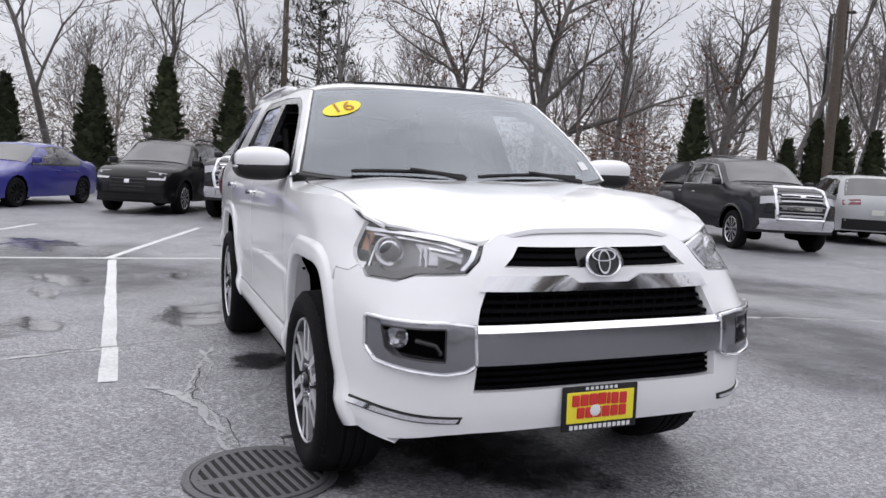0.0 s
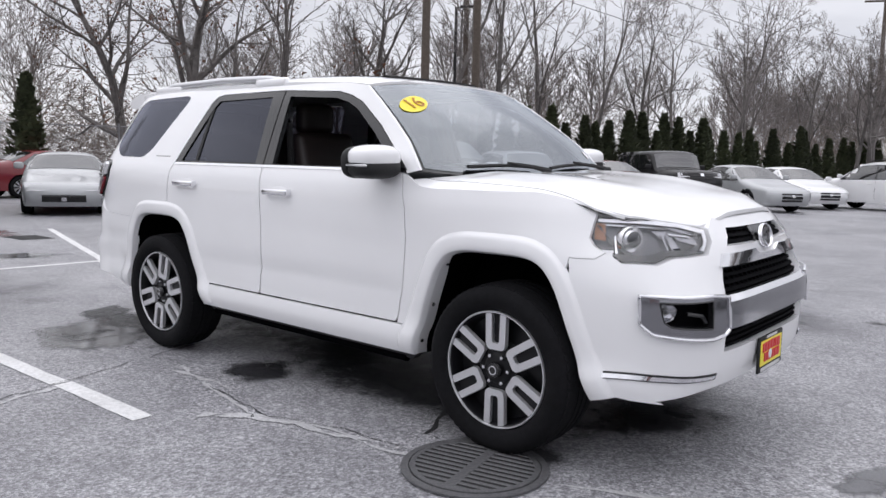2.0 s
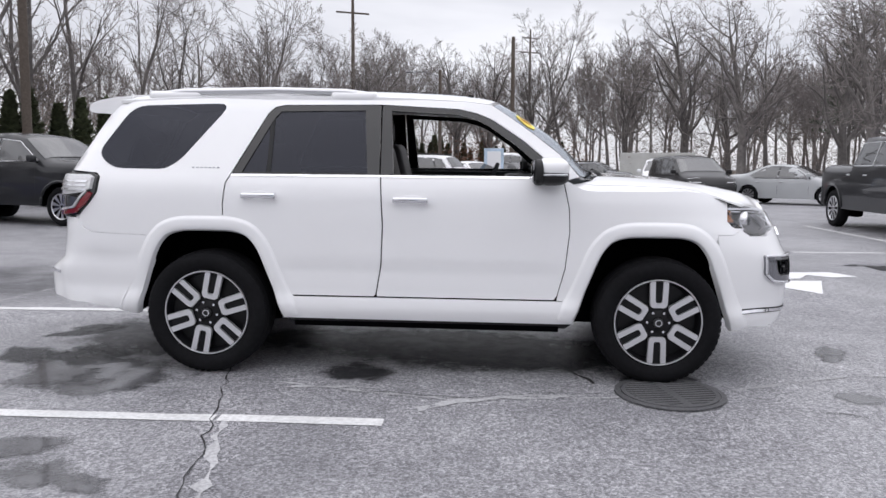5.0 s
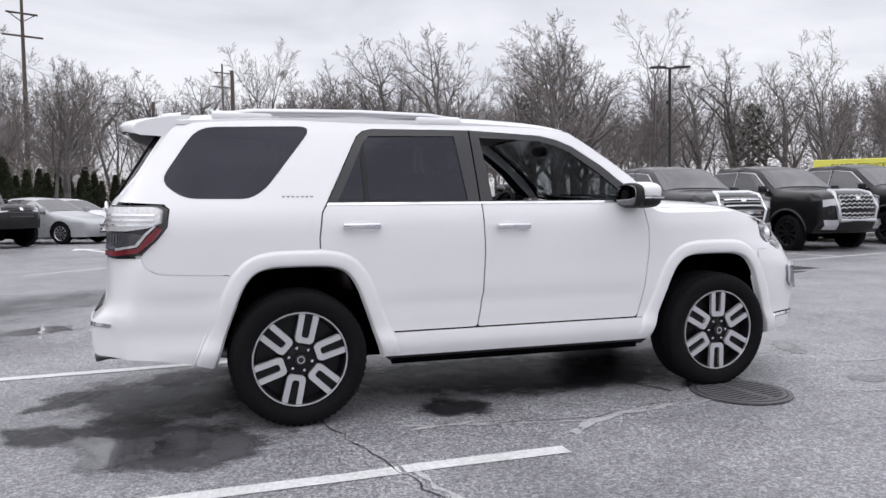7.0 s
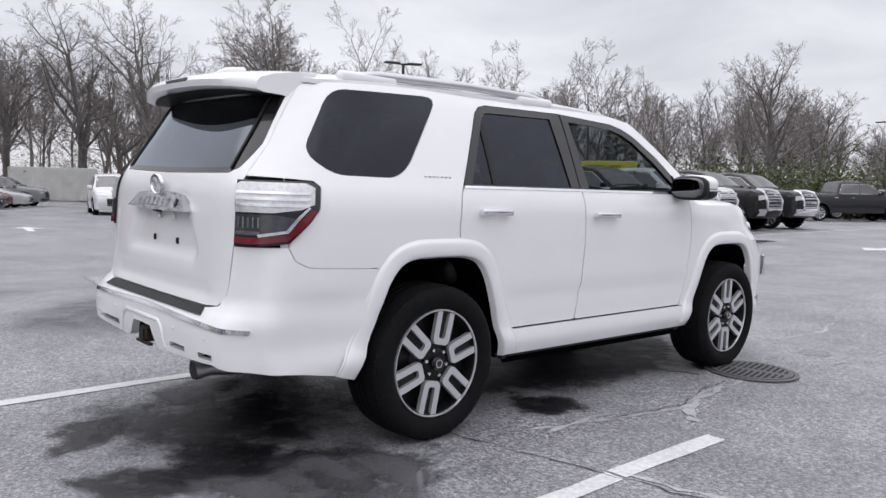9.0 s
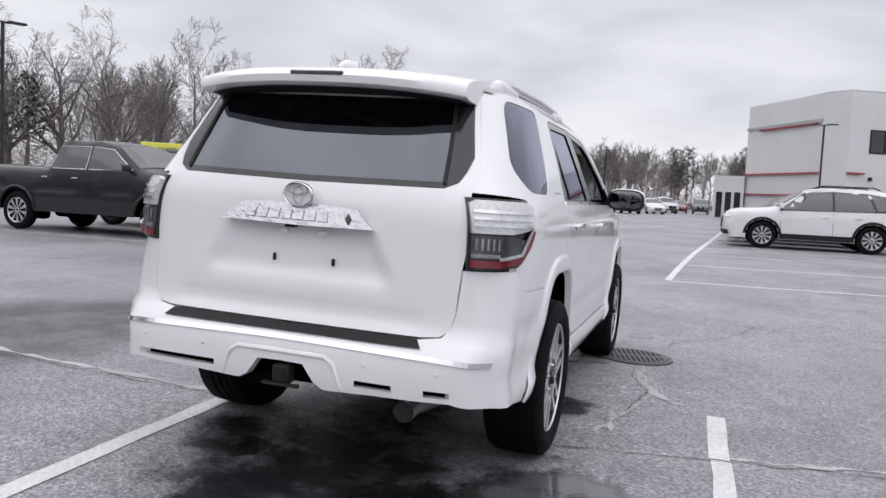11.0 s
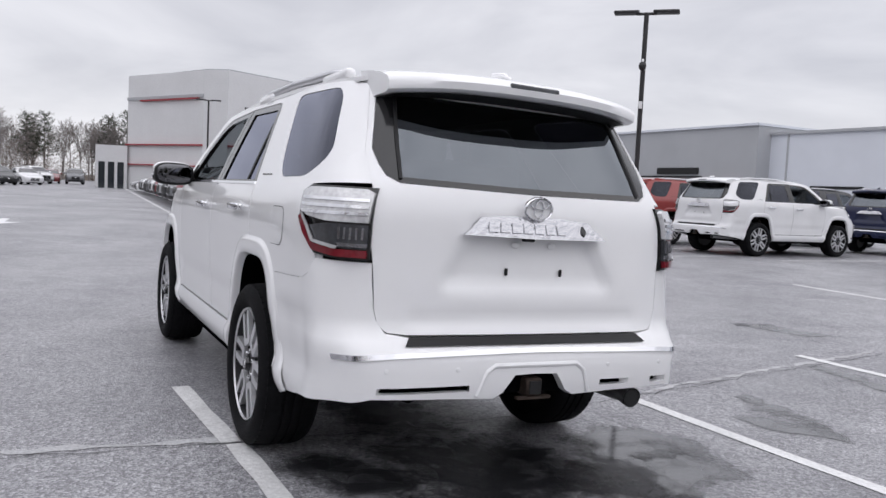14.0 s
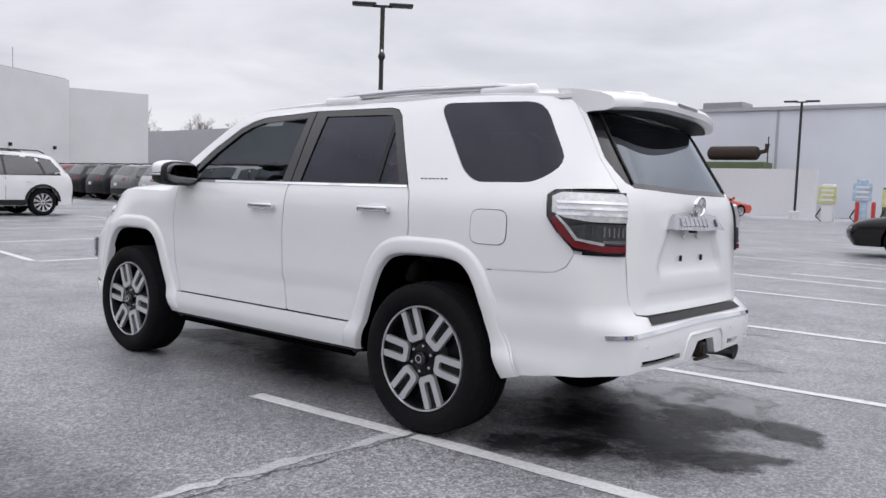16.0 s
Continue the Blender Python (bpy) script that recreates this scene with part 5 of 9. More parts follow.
panel("emblem_seat", front_skin, in_s([(0.10 * math.cos(a), 1.048 + 0.075 * math.sin(a)) for a in np.linspace(0, 2 * math.pi, 24, endpoint=False)]), M_BLACKGLOSS, HERO, 0.05, 0.02, -0.008)
# dealer plate: bars in place of its lettering
pl = part("dealer_plate", box(0.012, 0.315, 0.165, (2.2950, -0.02, 0.469), 0.006, 2), M_BLACKTRIM, HERO, "black-framed yellow dealer plate with red lettering bars")
part("plate_face", box(0.006, 0.285, 0.118, (2.3000, -0.02, 0.474), 0.004, 1), M_PLATEYELLOW, pl)
for k, w in enumerate((0.030, 0.032, 0.034, 0.034, 0.014, 0.030, 0.030)):
    part("plate_bar", box(0.004, w, 0.042, (2.3045, -0.126 + (0.0, 0.035, 0.072, 0.109, 0.137, 0.163, 0.198)[k], 0.503 - 0.001 * abs(k - 3)), 0.003, 1), M_PLATERED, pl)
for k in range(6):
    part("plate_bar", box(0.004, 0.031, 0.040, (2.3045, -0.104 + k * 0.035, 0.455), 0.003, 1), M_PLATERED, pl)
part("plate_burst", ellipsoid(0.003, 0.022, 0.022, (2.3068, -0.045, 0.462), 12, 8), M_WHITE, pl, "white splash mark")
for k in range(13):
    part("plate_caption", box(0.003, 0.013, 0.015, (2.3025, -0.140 + k * 0.020, 0.402)), M_WHITE, pl)
for k in range(7):
    part("plate_caption", box(0.003, 0.011, 0.011, (2.3025, -0.080 + k * 0.020, 0.543)), M_WHITE, pl)

# rear: tailgate, glass, spoiler
gate = [(0.0, 0.698), (r_y(0.55, 0.700), 0.700), (r_y(0.629, 0.707), 0.707), (r_y(0.665, 0.736), 0.736), (r_y(0.679, 0.80), 0.80), (r_y(0.687, 0.95), 0.95)] + [(seam(z) - 0.006, z) for z in (1.25, 1.33, 1.40, 1.5, 1.58, 1.655)] + [(0.0, 1.655)]
rear_open = [(0.0, 1.262), (r_y(0.585, 1.270), 1.270), (r_y(0.635, 1.295), 1.295), (r_y(0.655, 1.34), 1.34), (seam(1.40) - 0.035, 1.40), (seam(1.5) - 0.035, 1.5), (seam(1.635) - 0.04, 1.635), (0.0, 1.635)]


def dented(s, z, off):
    """The tailgate with its number plate recess and lower crease."""
    x, y, zz = rear_skin(s, z, off)
    a = abs(y)
    wide = 0.30 + 0.12 * min(1, max(0, (1.08 - z) / 0.16))
    k = min(1.0, max(0.0, (wide - a) / 0.05)) * min(1.0, max(0.0, (z - 0.865) / 0.035)) * min(1.0, max(0.0, (1.16 - z) / 0.03))
    k = k * k * (3 - 2 * k)
    groove = 0.012 * math.exp(-(((z - 0.765) / 0.014) ** 2)) * min(1.0, max(0.0, (0.56 - a) / 0.04))
    return (x + 0.022 * k + groove, y, zz)


panel("tailgate", dented, both_halves(gate), M_PAINT, HERO, 0.035, 0.03, holes=[both_halves(rear_open)], label="white tailgate")
panel("rear_glass_border", rear_skin, both_halves([(0.0, 1.264), (r_y(0.583, 1.272), 1.272), (r_y(0.633, 1.297), 1.297), (r_y(0.653, 1.34), 1.34), (seam(1.40) - 0.037, 1.40), (seam(1.5) - 0.037, 1.5), (seam(1.634) - 0.042, 1.634), (0.0, 1.634)]), M_BLACKGLOSS, HERO, 0.05, 0.01, -0.004, holes=[both_halves([(0.0, 1.288), (r_y(0.575, 1.295), 1.295), (r_y(0.535, 1.62), 1.62), (0.0, 1.62)])], label="black border of the rear window")
panel("rear_window", rear_skin, both_halves([(0.0, 1.286), (r_y(0.577, 1.293), 1.293), (r_y(0.537, 1.622), 1.622), (0.0, 1.622)]), M_REARGLASS, HERO, 0.06, 0.004, -0.006, label="dark tinted rear window")
for sgn in (-1, 1):
    panel("pane_seal", rear_skin, [(sgn * u, v) for u, v in ((r_y(0.573, 1.29), 1.29), (r_y(0.585, 1.29), 1.29), (r_y(0.545, 1.625), 1.625), (r_y(0.533, 1.625), 1.625))], M_BLACKTRIM, HERO, 0.06, 0.008, 0.004)
prof = [(-1.94, 1.768), (-2.10, 1.757), (-2.24, 1.738), (-2.315, 1.718), (-2.338, 1.694), (-2.332, 1.666), (-2.29, 1.655), (-2.18, 1.652), (-2.10, 1.640), (-1.98, 1.70)]
vs, fs, cols = [], [], 25
for j in range(cols):
    q = -1 + 2 * j / (cols - 1)
    for x, z in prof:
        bow = 0.10 * abs(q) ** 3.2
        vs.append((x + bow * max(0.0, (-1.94 - x) / 0.4), q * (0.620 + 0.02 * (x + 1.94) * abs(q)), z - 0.030 * abs(q) ** 2.4))
n = len(prof)
for j in range(cols - 1):
    for i in range(n):
        fs.append((j * n + i, j * n + (i + 1) % n, (j + 1) * n + (i + 1) % n, (j + 1) * n + i))
fs += [tuple(range(n))[::-1], tuple(range((cols - 1) * n, cols * n))]
under, uf = [], []
for j in range(cols):
    under += [(x, y * 0.95, z - 0.003) for x, y, z in vs[j * n + 6:j * n + 10]]
for j in range(cols - 1):
    uf += [(j * 4 + i, j * 4 + i + 1, (j + 1) * 4 + i + 1, (j + 1) * 4 + i) for i in range(3)]
sp = mesh_object("spoiler", vs, fs, M_PAINT, HERO, "white roof spoiler over the rear window", True, 50)
mesh_object("spoiler_underside", under, uf, M_BLACKTRIM, sp, "black underside of the spoiler")
part("brake_light", box(0.012, 0.24, 0.022, (-2.333, 0, 1.699), 0.005, 1), M_SMOKELENS, sp, "dark red high brake light")
sh = tube([(-1.98, 0, 1.788), (-2.08, 0, 1.780), (-2.14, 0, 1.758)], [0.02, 0.016, 0.006], 8)
part("aerial_fin", sh, M_PAINT, HERO)

# garnish, emblem, bars in place of the model name
garn = [(0.0, 1.085), (r_y(0.325, 1.090), 1.090), (r_y(0.30, 1.112), 1.112), (r_y(0.25, 1.162), 1.162), (r_y(0.13, 1.172), 1.172), (0.0, 1.174)]
def leaning(s, z, off):
    return rear_skin(s, z, off + (0.30 * (1.172 - z) - 0.012 if off > 0 else 0))


gn = panel("tailgate_garnish", leaning, both_halves(garn), M_GARNISH, HERO, 0.04, 0.04, 0.030, label="chrome tailgate garnish")
for k in range(7):
    y = 0.20 - k * 0.052
    panel("name_bar", leaning, [(r_y(y - 0.021), 1.107), (r_y(y - 0.021), 1.145), (r_y(y + 0.021), 1.145), (r_y(y + 0.021), 1.107)], M_GARNISH, gn, 0.06, 0.008, 0.036)
panel("name_mark", leaning, [(r_y(-0.205, 1.125), 1.125), (r_y(-0.218, 1.147), 1.147), (r_y(-0.231, 1.125), 1.125), (r_y(-0.218, 1.103), 1.103)], M_BLACKGLOSS, gn, 0.06, 0.004, 0.036)
emblem(HERO, (-2.418, 0, 1.207), -1, 0.068, 0.05, -6)
for y, z in ((0.117, 0.945), (-0.149, 0.945)):
    part("plate_bolt_hole", box(0.012, 0.012, 0.030, (-2.388, y - 0.005, z), 0.003, 1), M_BLACKTRIM, HERO)
for y in (0.075, -0.1):
    part("plate_fixing", ellipsoid(0.006, 0.022, 0.014, (-2.386, y, 1.055), 14, 8), M_PAINT, HERO)
part("gate_latch", box(0.03, 0.05, 0.012, (-2.41, 0.03, 1.078), 0.004, 1), M_BLACKTRIM, HERO)

# tail lamps
for sgn in (-1, 1):
    tl_loop = [(SEAM_S + 0.004, 1.245), (r_x(-2.10, 1.246), 1.246), (r_x(-2.066, 1.225), 1.225), (r_x(-2.078, 1.13), 1.13), (r_x(-2.125, 1.065), 1.065), (r_x(-2.205, 0.985), 0.985), (r_y(0.80, 0.971), 0.971), (SEAM_S + 0.004, 0.971)]
    tl = panel("tail_lamp", rear_skin, [(sgn * u, v) for u, v in tl_loop], M_BLACKGLOSS, HERO, 0.04, 0.03, 0.010, label="tail lamp with clear top and red base")
    clear = [(SEAM_S + 0.014, 1.112), (SEAM_S + 0.008, 1.225), (SEAM_S + 0.04, 1.238), (r_x(-2.12, 1.238), 1.238), (r_x(-2.085, 1.220), 1.220), (r_x(-2.096, 1.150), 1.150), (r_x(-2.15, 1.128), 1.128), (r_y(0.83, 1.112), 1.112)]
    panel("clear_lens", rear_skin, [(sgn * u, v) for u, v in clear], M_CLEARLENS, tl, 0.03, 0.02, 0.026)
    for k in range(3):
        zc = 1.138 + 0.026 * k
        panel("lens_rib", rear_skin, [(sgn * u, v) for u, v in ((SEAM_S + 0.018, zc), (SEAM_S + 0.018, zc + 0.012), (r_x(-2.115), zc + 0.012), (r_x(-2.125), zc))], M_REFLECTOR, tl, 0.05, 0.006, 0.031)
    smoke = [(SEAM_S + 0.014, 1.014), (SEAM_S + 0.014, 1.104), (r_y(0.83, 1.104), 1.104), (r_x(-2.175, 1.090), 1.090), (r_x(-2.215, 1.035), 1.035), (r_y(0.80, 1.014), 1.014)]
    panel("smoked_lens", rear_skin, [(sgn * u, v) for u, v in smoke], M_SMOKELENS, tl, 0.04, 0.012, 0.020)
    for k in range(5):
        s0 = SEAM_S + 0.030 + 0.026 * k
        panel("lamp_element", rear_skin, [(sgn * u, v) for u, v in ((s0, 1.048), (s0, 1.092), (s0 + 0.010, 1.092), (s0 + 0.010, 1.048))], M_LAMPBOWL, tl, 0.05, 0.004, 0.023)
    panel("reflector_strip", rear_skin, [(sgn * u, v) for u, v in ((SEAM_S + 0.014, 1.020), (SEAM_S + 0.014, 1.034), (r_y(0.80, 1.034), 1.034), (r_y(0.80, 1.020), 1.020))], M_LAMPBOWL, tl, 0.04, 0.008, 0.024)
    panel("reflector_edge", rear_skin, [(sgn * u, v) for u, v in ((r_y(0.80, 1.010), 1.010), (r_y(0.795, 1.022), 1.022), (r_x(-2.213, 1.040), 1.040), (r_x(-2.165, 1.100), 1.100), (r_x(-2.12, 1.140), 1.140), (r_x(-2.112, 1.134), 1.134), (r_x(-2.155, 1.092), 1.092), (r_x(-2.203, 1.030), 1.030))], M_CLEARLENS, tl, 0.03, 0.006, 0.030)
    red = [(SEAM_S + 0.014, 0.982), (SEAM_S + 0.014, 1.010), (r_y(0.80, 1.010), 1.010), (r_x(-2.203, 1.026), 1.026), (r_x(-2.155, 1.088), 1.088), (r_x(-2.108, 1.132), 1.132), (r_x(-2.090, 1.120), 1.120), (r_x(-2.13, 1.065), 1.065), (r_x(-2.205, 0.998), 0.998), (r_y(0.80, 0.982), 0.982)]
    panel("red_lens", rear_skin, [(sgn * u, v) for u, v in red], M_REDLENS, tl, 0.03, 0.012, 0.024)

# rear bumper
half = [(0.0, 0.690), (r_y(0.55, 0.690), 0.690), (r_y(0.64, 0.705), 0.705), (r_y(0.67, 0.75), 0.75), (r_y(0.682, 0.80), 0.80), (r_y(0.690, 0.90), 0.90), (r_y(0.692, 0.964), 0.964), (r_x(-2.213, 0.966), 0.966), (r_x(-2.181, 0.908), 0.908), (r_x(-2.127, 0.880), 0.880), (r_x(-2.06, 0.876), 0.876), (r_x(-1.77, 0.865), 0.865)]
half += [(r_x(x, z), z) for x, z in arch_points(-1, -1.757, -1.858, 10)]
half += [(r_x(-1.875, 0.378), 0.378), (r_x(-2.05, 0.405), 0.405), (r_x(-2.2, 0.432), 0.432), (r_y(0.82, 0.446), 0.446), (r_y(0.76, 0.455), 0.455), (r_y(0.70, 0.470), 0.470), (r_y(0.40, 0.462), 0.462), (r_y(0.19, 0.452), 0.452), (r_y(0.15, 0.475), 0.475), (r_y(0.10, 0.545), 0.545), (0.0, 0.548)]
slots = [[(r_y(y0) * s, 0.487), (r_y(y0) * s, 0.512), (r_y(y1) * s, 0.512), (r_y(y1) * s, 0.487)] for s, y0, y1 in ((1, 0.25, 0.66), (-1, 0.27, 0.43), (-1, 0.57, 0.68))]
def shouldered(u, z, off):
    """The bumper stands proud below its shoulder line and has a ridge at its corner."""
    a = abs(u)
    step = (0.012 - 0.007 * soft((a - 0.95) / 0.3)) * soft((0.703 - z) / 0.03) * soft((a - 0.60) / 0.2)
    ridge = 0.013 * max(0.0, 1 - abs(a - 0.95) / 0.15) * soft((0.97 - z) / 0.03)
    slim = 0.016 * soft((a - 0.93) / 0.2) * soft((1.55 - a) / 0.25) * soft((0.80 - z) / 0.1)
    return rear_skin(u, z, off + step + ridge - slim)


for sgn in (-1, 1):
    panel("corner_backing", side(sgn), [(-1.80, 0.84), (-1.80, 0.90), (-2.12, 0.91), (-2.16, 1.0), (-2.24, 0.98), (-2.22, 0.90), (-2.15, 0.84)], M_PAINT, HERO, 0.05, 0.0, -0.007)
panel("rear_bumper", shouldered, both_halves(half), M_PAINT, HERO, 0.045, 0.035, holes=slots)
panel("bumper_back", rear_skin, both_halves([(0.0, 0.60), (r_y(0.74, 0.60), 0.60), (r_y(0.74, 0.47), 0.47), (r_y(0.2, 0.462), 0.462), (0.0, 0.462)]), M_UNDER, HERO, 0.1, 0.0, -0.05)
panel("step_pad", rear_skin, both_halves([(0.0, 0.664), (r_y(0.57, 0.664), 0.664), (r_y(0.545, 0.692), 0.692), (0.0, 0.692)]), M_BLACKTRIM, HERO, 0.05, 0.01, 0.006, label="black ribbed step pad")
panel("bumper_moulding", shouldered, both_halves([(0.0, 0.634), (r_y(0.60, 0.624), 0.624), (r_y(0.70, 0.618), 0.618), (r_y(0.81, 0.607), 0.607), (r_y(0.815, 0.626), 0.626), (r_y(0.70, 0.637), 0.637), (r_y(0.60, 0.642), 0.642), (0.0, 0.652)]), M_CHROME, HERO, 0.03, 0.012, 0.005, label="scuffed chrome bumper moulding")
lip = [(0.215, 0.466), (0.175, 0.560), (0.14, 0.585), (-0.14, 0.585), (-0.175, 0.560), (-0.215, 0.466)]
part("opening_lip", tube([Vector(rear_skin(r_y(y), z, -0.004)) for y, z in lip], 0.012, 8), M_PAINT, HERO)
for y in (0.62, 0.30, -0.30, -0.62):
    c = Vector(rear_skin(r_y(y), 0.575, 0.0))
    part("parking_sensor", ellipsoid(0.003, 0.010, 0.010, c, 12, 8), M_PAINT, HERO)
part("hitch_receiver", box(0.24, 0.075, 0.075, (-2.37, 0, 0.49), 0.008, 1), M_RUST, HERO, "rusty tow hitch receiver")
part("hitch_opening", box(0.01, 0.052, 0.052, (-2.492, 0, 0.49)), M_PIT, HERO)
part("hitch_crossbar", tube([(-2.30, -0.52, 0.47), (-2.32, 0, 0.46), (-2.30, 0.52, 0.47)], 0.035, 8), M_UNDER, HERO)
part("hitch_plate", box(0.02, 0.16, 0.012, (-2.48, 0.0, 0.448)), M_RUST, HERO)
part("exhaust_pipe", tube([(-1.6, -0.60, 0.38), (-2.2, -0.55, 0.40), (-2.40, -0.53, 0.425), (-2.47, -0.525, 0.415)], [0.03, 0.03, 0.042, 0.045], 16, False), M_STEEL, HERO, "dull steel exhaust tip")
part("exhaust_bore", lathe([(0.04, 0.0), (0.04, -0.004)], 16, "x"), M_PIT, HERO).matrix_basis = pose(-2.466, -0.525, 0.415, 0, 0, 0)

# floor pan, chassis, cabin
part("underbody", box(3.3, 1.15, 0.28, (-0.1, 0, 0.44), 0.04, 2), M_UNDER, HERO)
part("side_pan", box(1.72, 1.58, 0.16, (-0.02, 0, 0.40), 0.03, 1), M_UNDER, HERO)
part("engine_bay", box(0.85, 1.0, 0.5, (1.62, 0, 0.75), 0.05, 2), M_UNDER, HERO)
part("floor_pan", box(1.7, 1.66, 0.05, (-0.03, 0, 0.57), 0.01, 1), M_CABIN, HERO)
part("load_floor", box(1.0, 1.02, 0.30, (-1.75, 0, 0.78), 0.03, 2), M_CABIN, HERO)
part("bulkhead", box(0.06, 1.6, 0.62, (0.92, 0, 0.9), 0.01, 1), M_CABIN, HERO)
for y in (-0.42, 0.42):
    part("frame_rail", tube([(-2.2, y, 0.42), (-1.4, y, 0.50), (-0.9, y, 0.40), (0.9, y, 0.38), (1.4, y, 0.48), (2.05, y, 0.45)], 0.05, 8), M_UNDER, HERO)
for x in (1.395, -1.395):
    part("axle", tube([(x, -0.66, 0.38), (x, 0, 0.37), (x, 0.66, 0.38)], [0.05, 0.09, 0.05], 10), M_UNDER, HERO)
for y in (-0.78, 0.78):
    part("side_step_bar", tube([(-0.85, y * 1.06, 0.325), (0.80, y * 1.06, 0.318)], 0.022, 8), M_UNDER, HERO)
dash = box(0.42, 1.5, 0.30, (0.66, 0, 1.08), 0.06, 3)
db = part("dashboard", dash, M_CABIN, HERO)
part("centre_console", box(0.9, 0.26, 0.35, (0.15, 0, 0.75), 0.04, 2), M_CABIN, HERO)
part("centre_stack", box(0.05, 0.30, 0.26, (0.46, 0, 1.06), 0.02, 2), M_SATIN, db)
wh = part("steering_wheel", lathe([(0.19 + 0.016 * math.cos(a), 0.016 * math.sin(a)) for a in np.linspace(0, 2 * math.pi, 10, endpoint=False)], 30, "x", True), M_CABIN, HERO)
wh.matrix_basis = pose(0.34, 0.37, 1.13, 0, 24, 0)
part("steering_hub", ellipsoid(0.035, 0.09, 0.07, (0, 0, 0), 14, 10), M_CABIN, wh)
for a in (0, 180, 270):
    part("steering_spoke", tube([(0, 0, 0), (0, 0.18 * math.cos(radians(a)), 0.18 * math.sin(radians(a)))], 0.016, 6), M_SATIN, wh)


def seat(x, y, w):
    s = part("seat", box(0.52, w, 0.16, (x, y, 0.80), 0.06, 3), M_LEATHER, HERO, "dark brown leather seat")
    b = box(0.16, w * 0.94, 0.62, (0, 0, 0.31), 0.06, 3)
    part("seat_back", b, M_LEATHER, s).matrix_basis = pose(x - 0.26, y, 0.84, 0, -14, 0)
    part("seat_base", box(0.45, w * 0.8, 0.2, (x, y, 0.66), 0.02, 1), M_CABIN, s)
    return s


for y in (-0.37, 0.37):
    s = seat(0.02, y, 0.50)
    part("head_restraint", box(0.10, 0.27, 0.19, (-0.43, y, 1.535), 0.045, 3), M_LEATHER, s)
    for dy in (-0.05, 0.05):
        part("restraint_post", tube([(-0.41, y + dy, 1.40), (-0.43, y + dy, 1.48)], 0.007, 6), M_SATIN, s)
s = seat(-0.86, 0.0, 1.30)
for y in (-0.40, 0.0, 0.40):
    part("head_restraint", box(0.09, 0.25, 0.16, (-1.30, y, 1.50), 0.04, 3), M_LEATHER, s)
part("seat_belt", tube([(-0.27, -0.70, 1.50), (-0.30, -0.66, 1.1), (-0.28, -0.66, 0.75)], 0.02, 6), M_CABIN, HERO)


# wheels
def spoke_mesh():
    """One machined spoke: two bars joined by a rounded foot at the hub."""
    outer = [(-0.056, 0.256), (-0.0525, 0.116), (-0.047, 0.100), (-0.034, 0.090), (0.034, 0.090), (0.047, 0.100), (0.0525, 0.116), (0.056, 0.256)]
    slot = [(0.0235, 0.2585), (0.0205, 0.130), (0.013, 0.120), (-0.013, 0.120), (-0.0205, 0.130), (-0.0235, 0.2585)]
    loop = outer + slot
    vs, fs = triangulate(loop, 0.03)
    n = len(vs)
    seen = {(f[i], f[(i + 1) % 3]) for f in fs for i in range(3)}
    rim = [e for e in seen if (e[1], e[0]) not in seen]
    verts = [(x, 0.007, z) for x, z in vs] + [(x * 1.04, -0.014, z) for x, z in vs]
    me = bpy.data.meshes.new("spoke")
    me.from_pydata(verts, [], list(fs) + [(j, i, i + n, j + n) for i, j in rim])
    me.materials.append(M_MACHINED)
    bm = bmesh.new()
    bm.from_mesh(me)
    bmesh.ops.recalc_face_normals(bm, faces=bm.faces)
    bm.to_mesh(me)
    bm.free()
    return me


SPOKE = spoke_mesh()


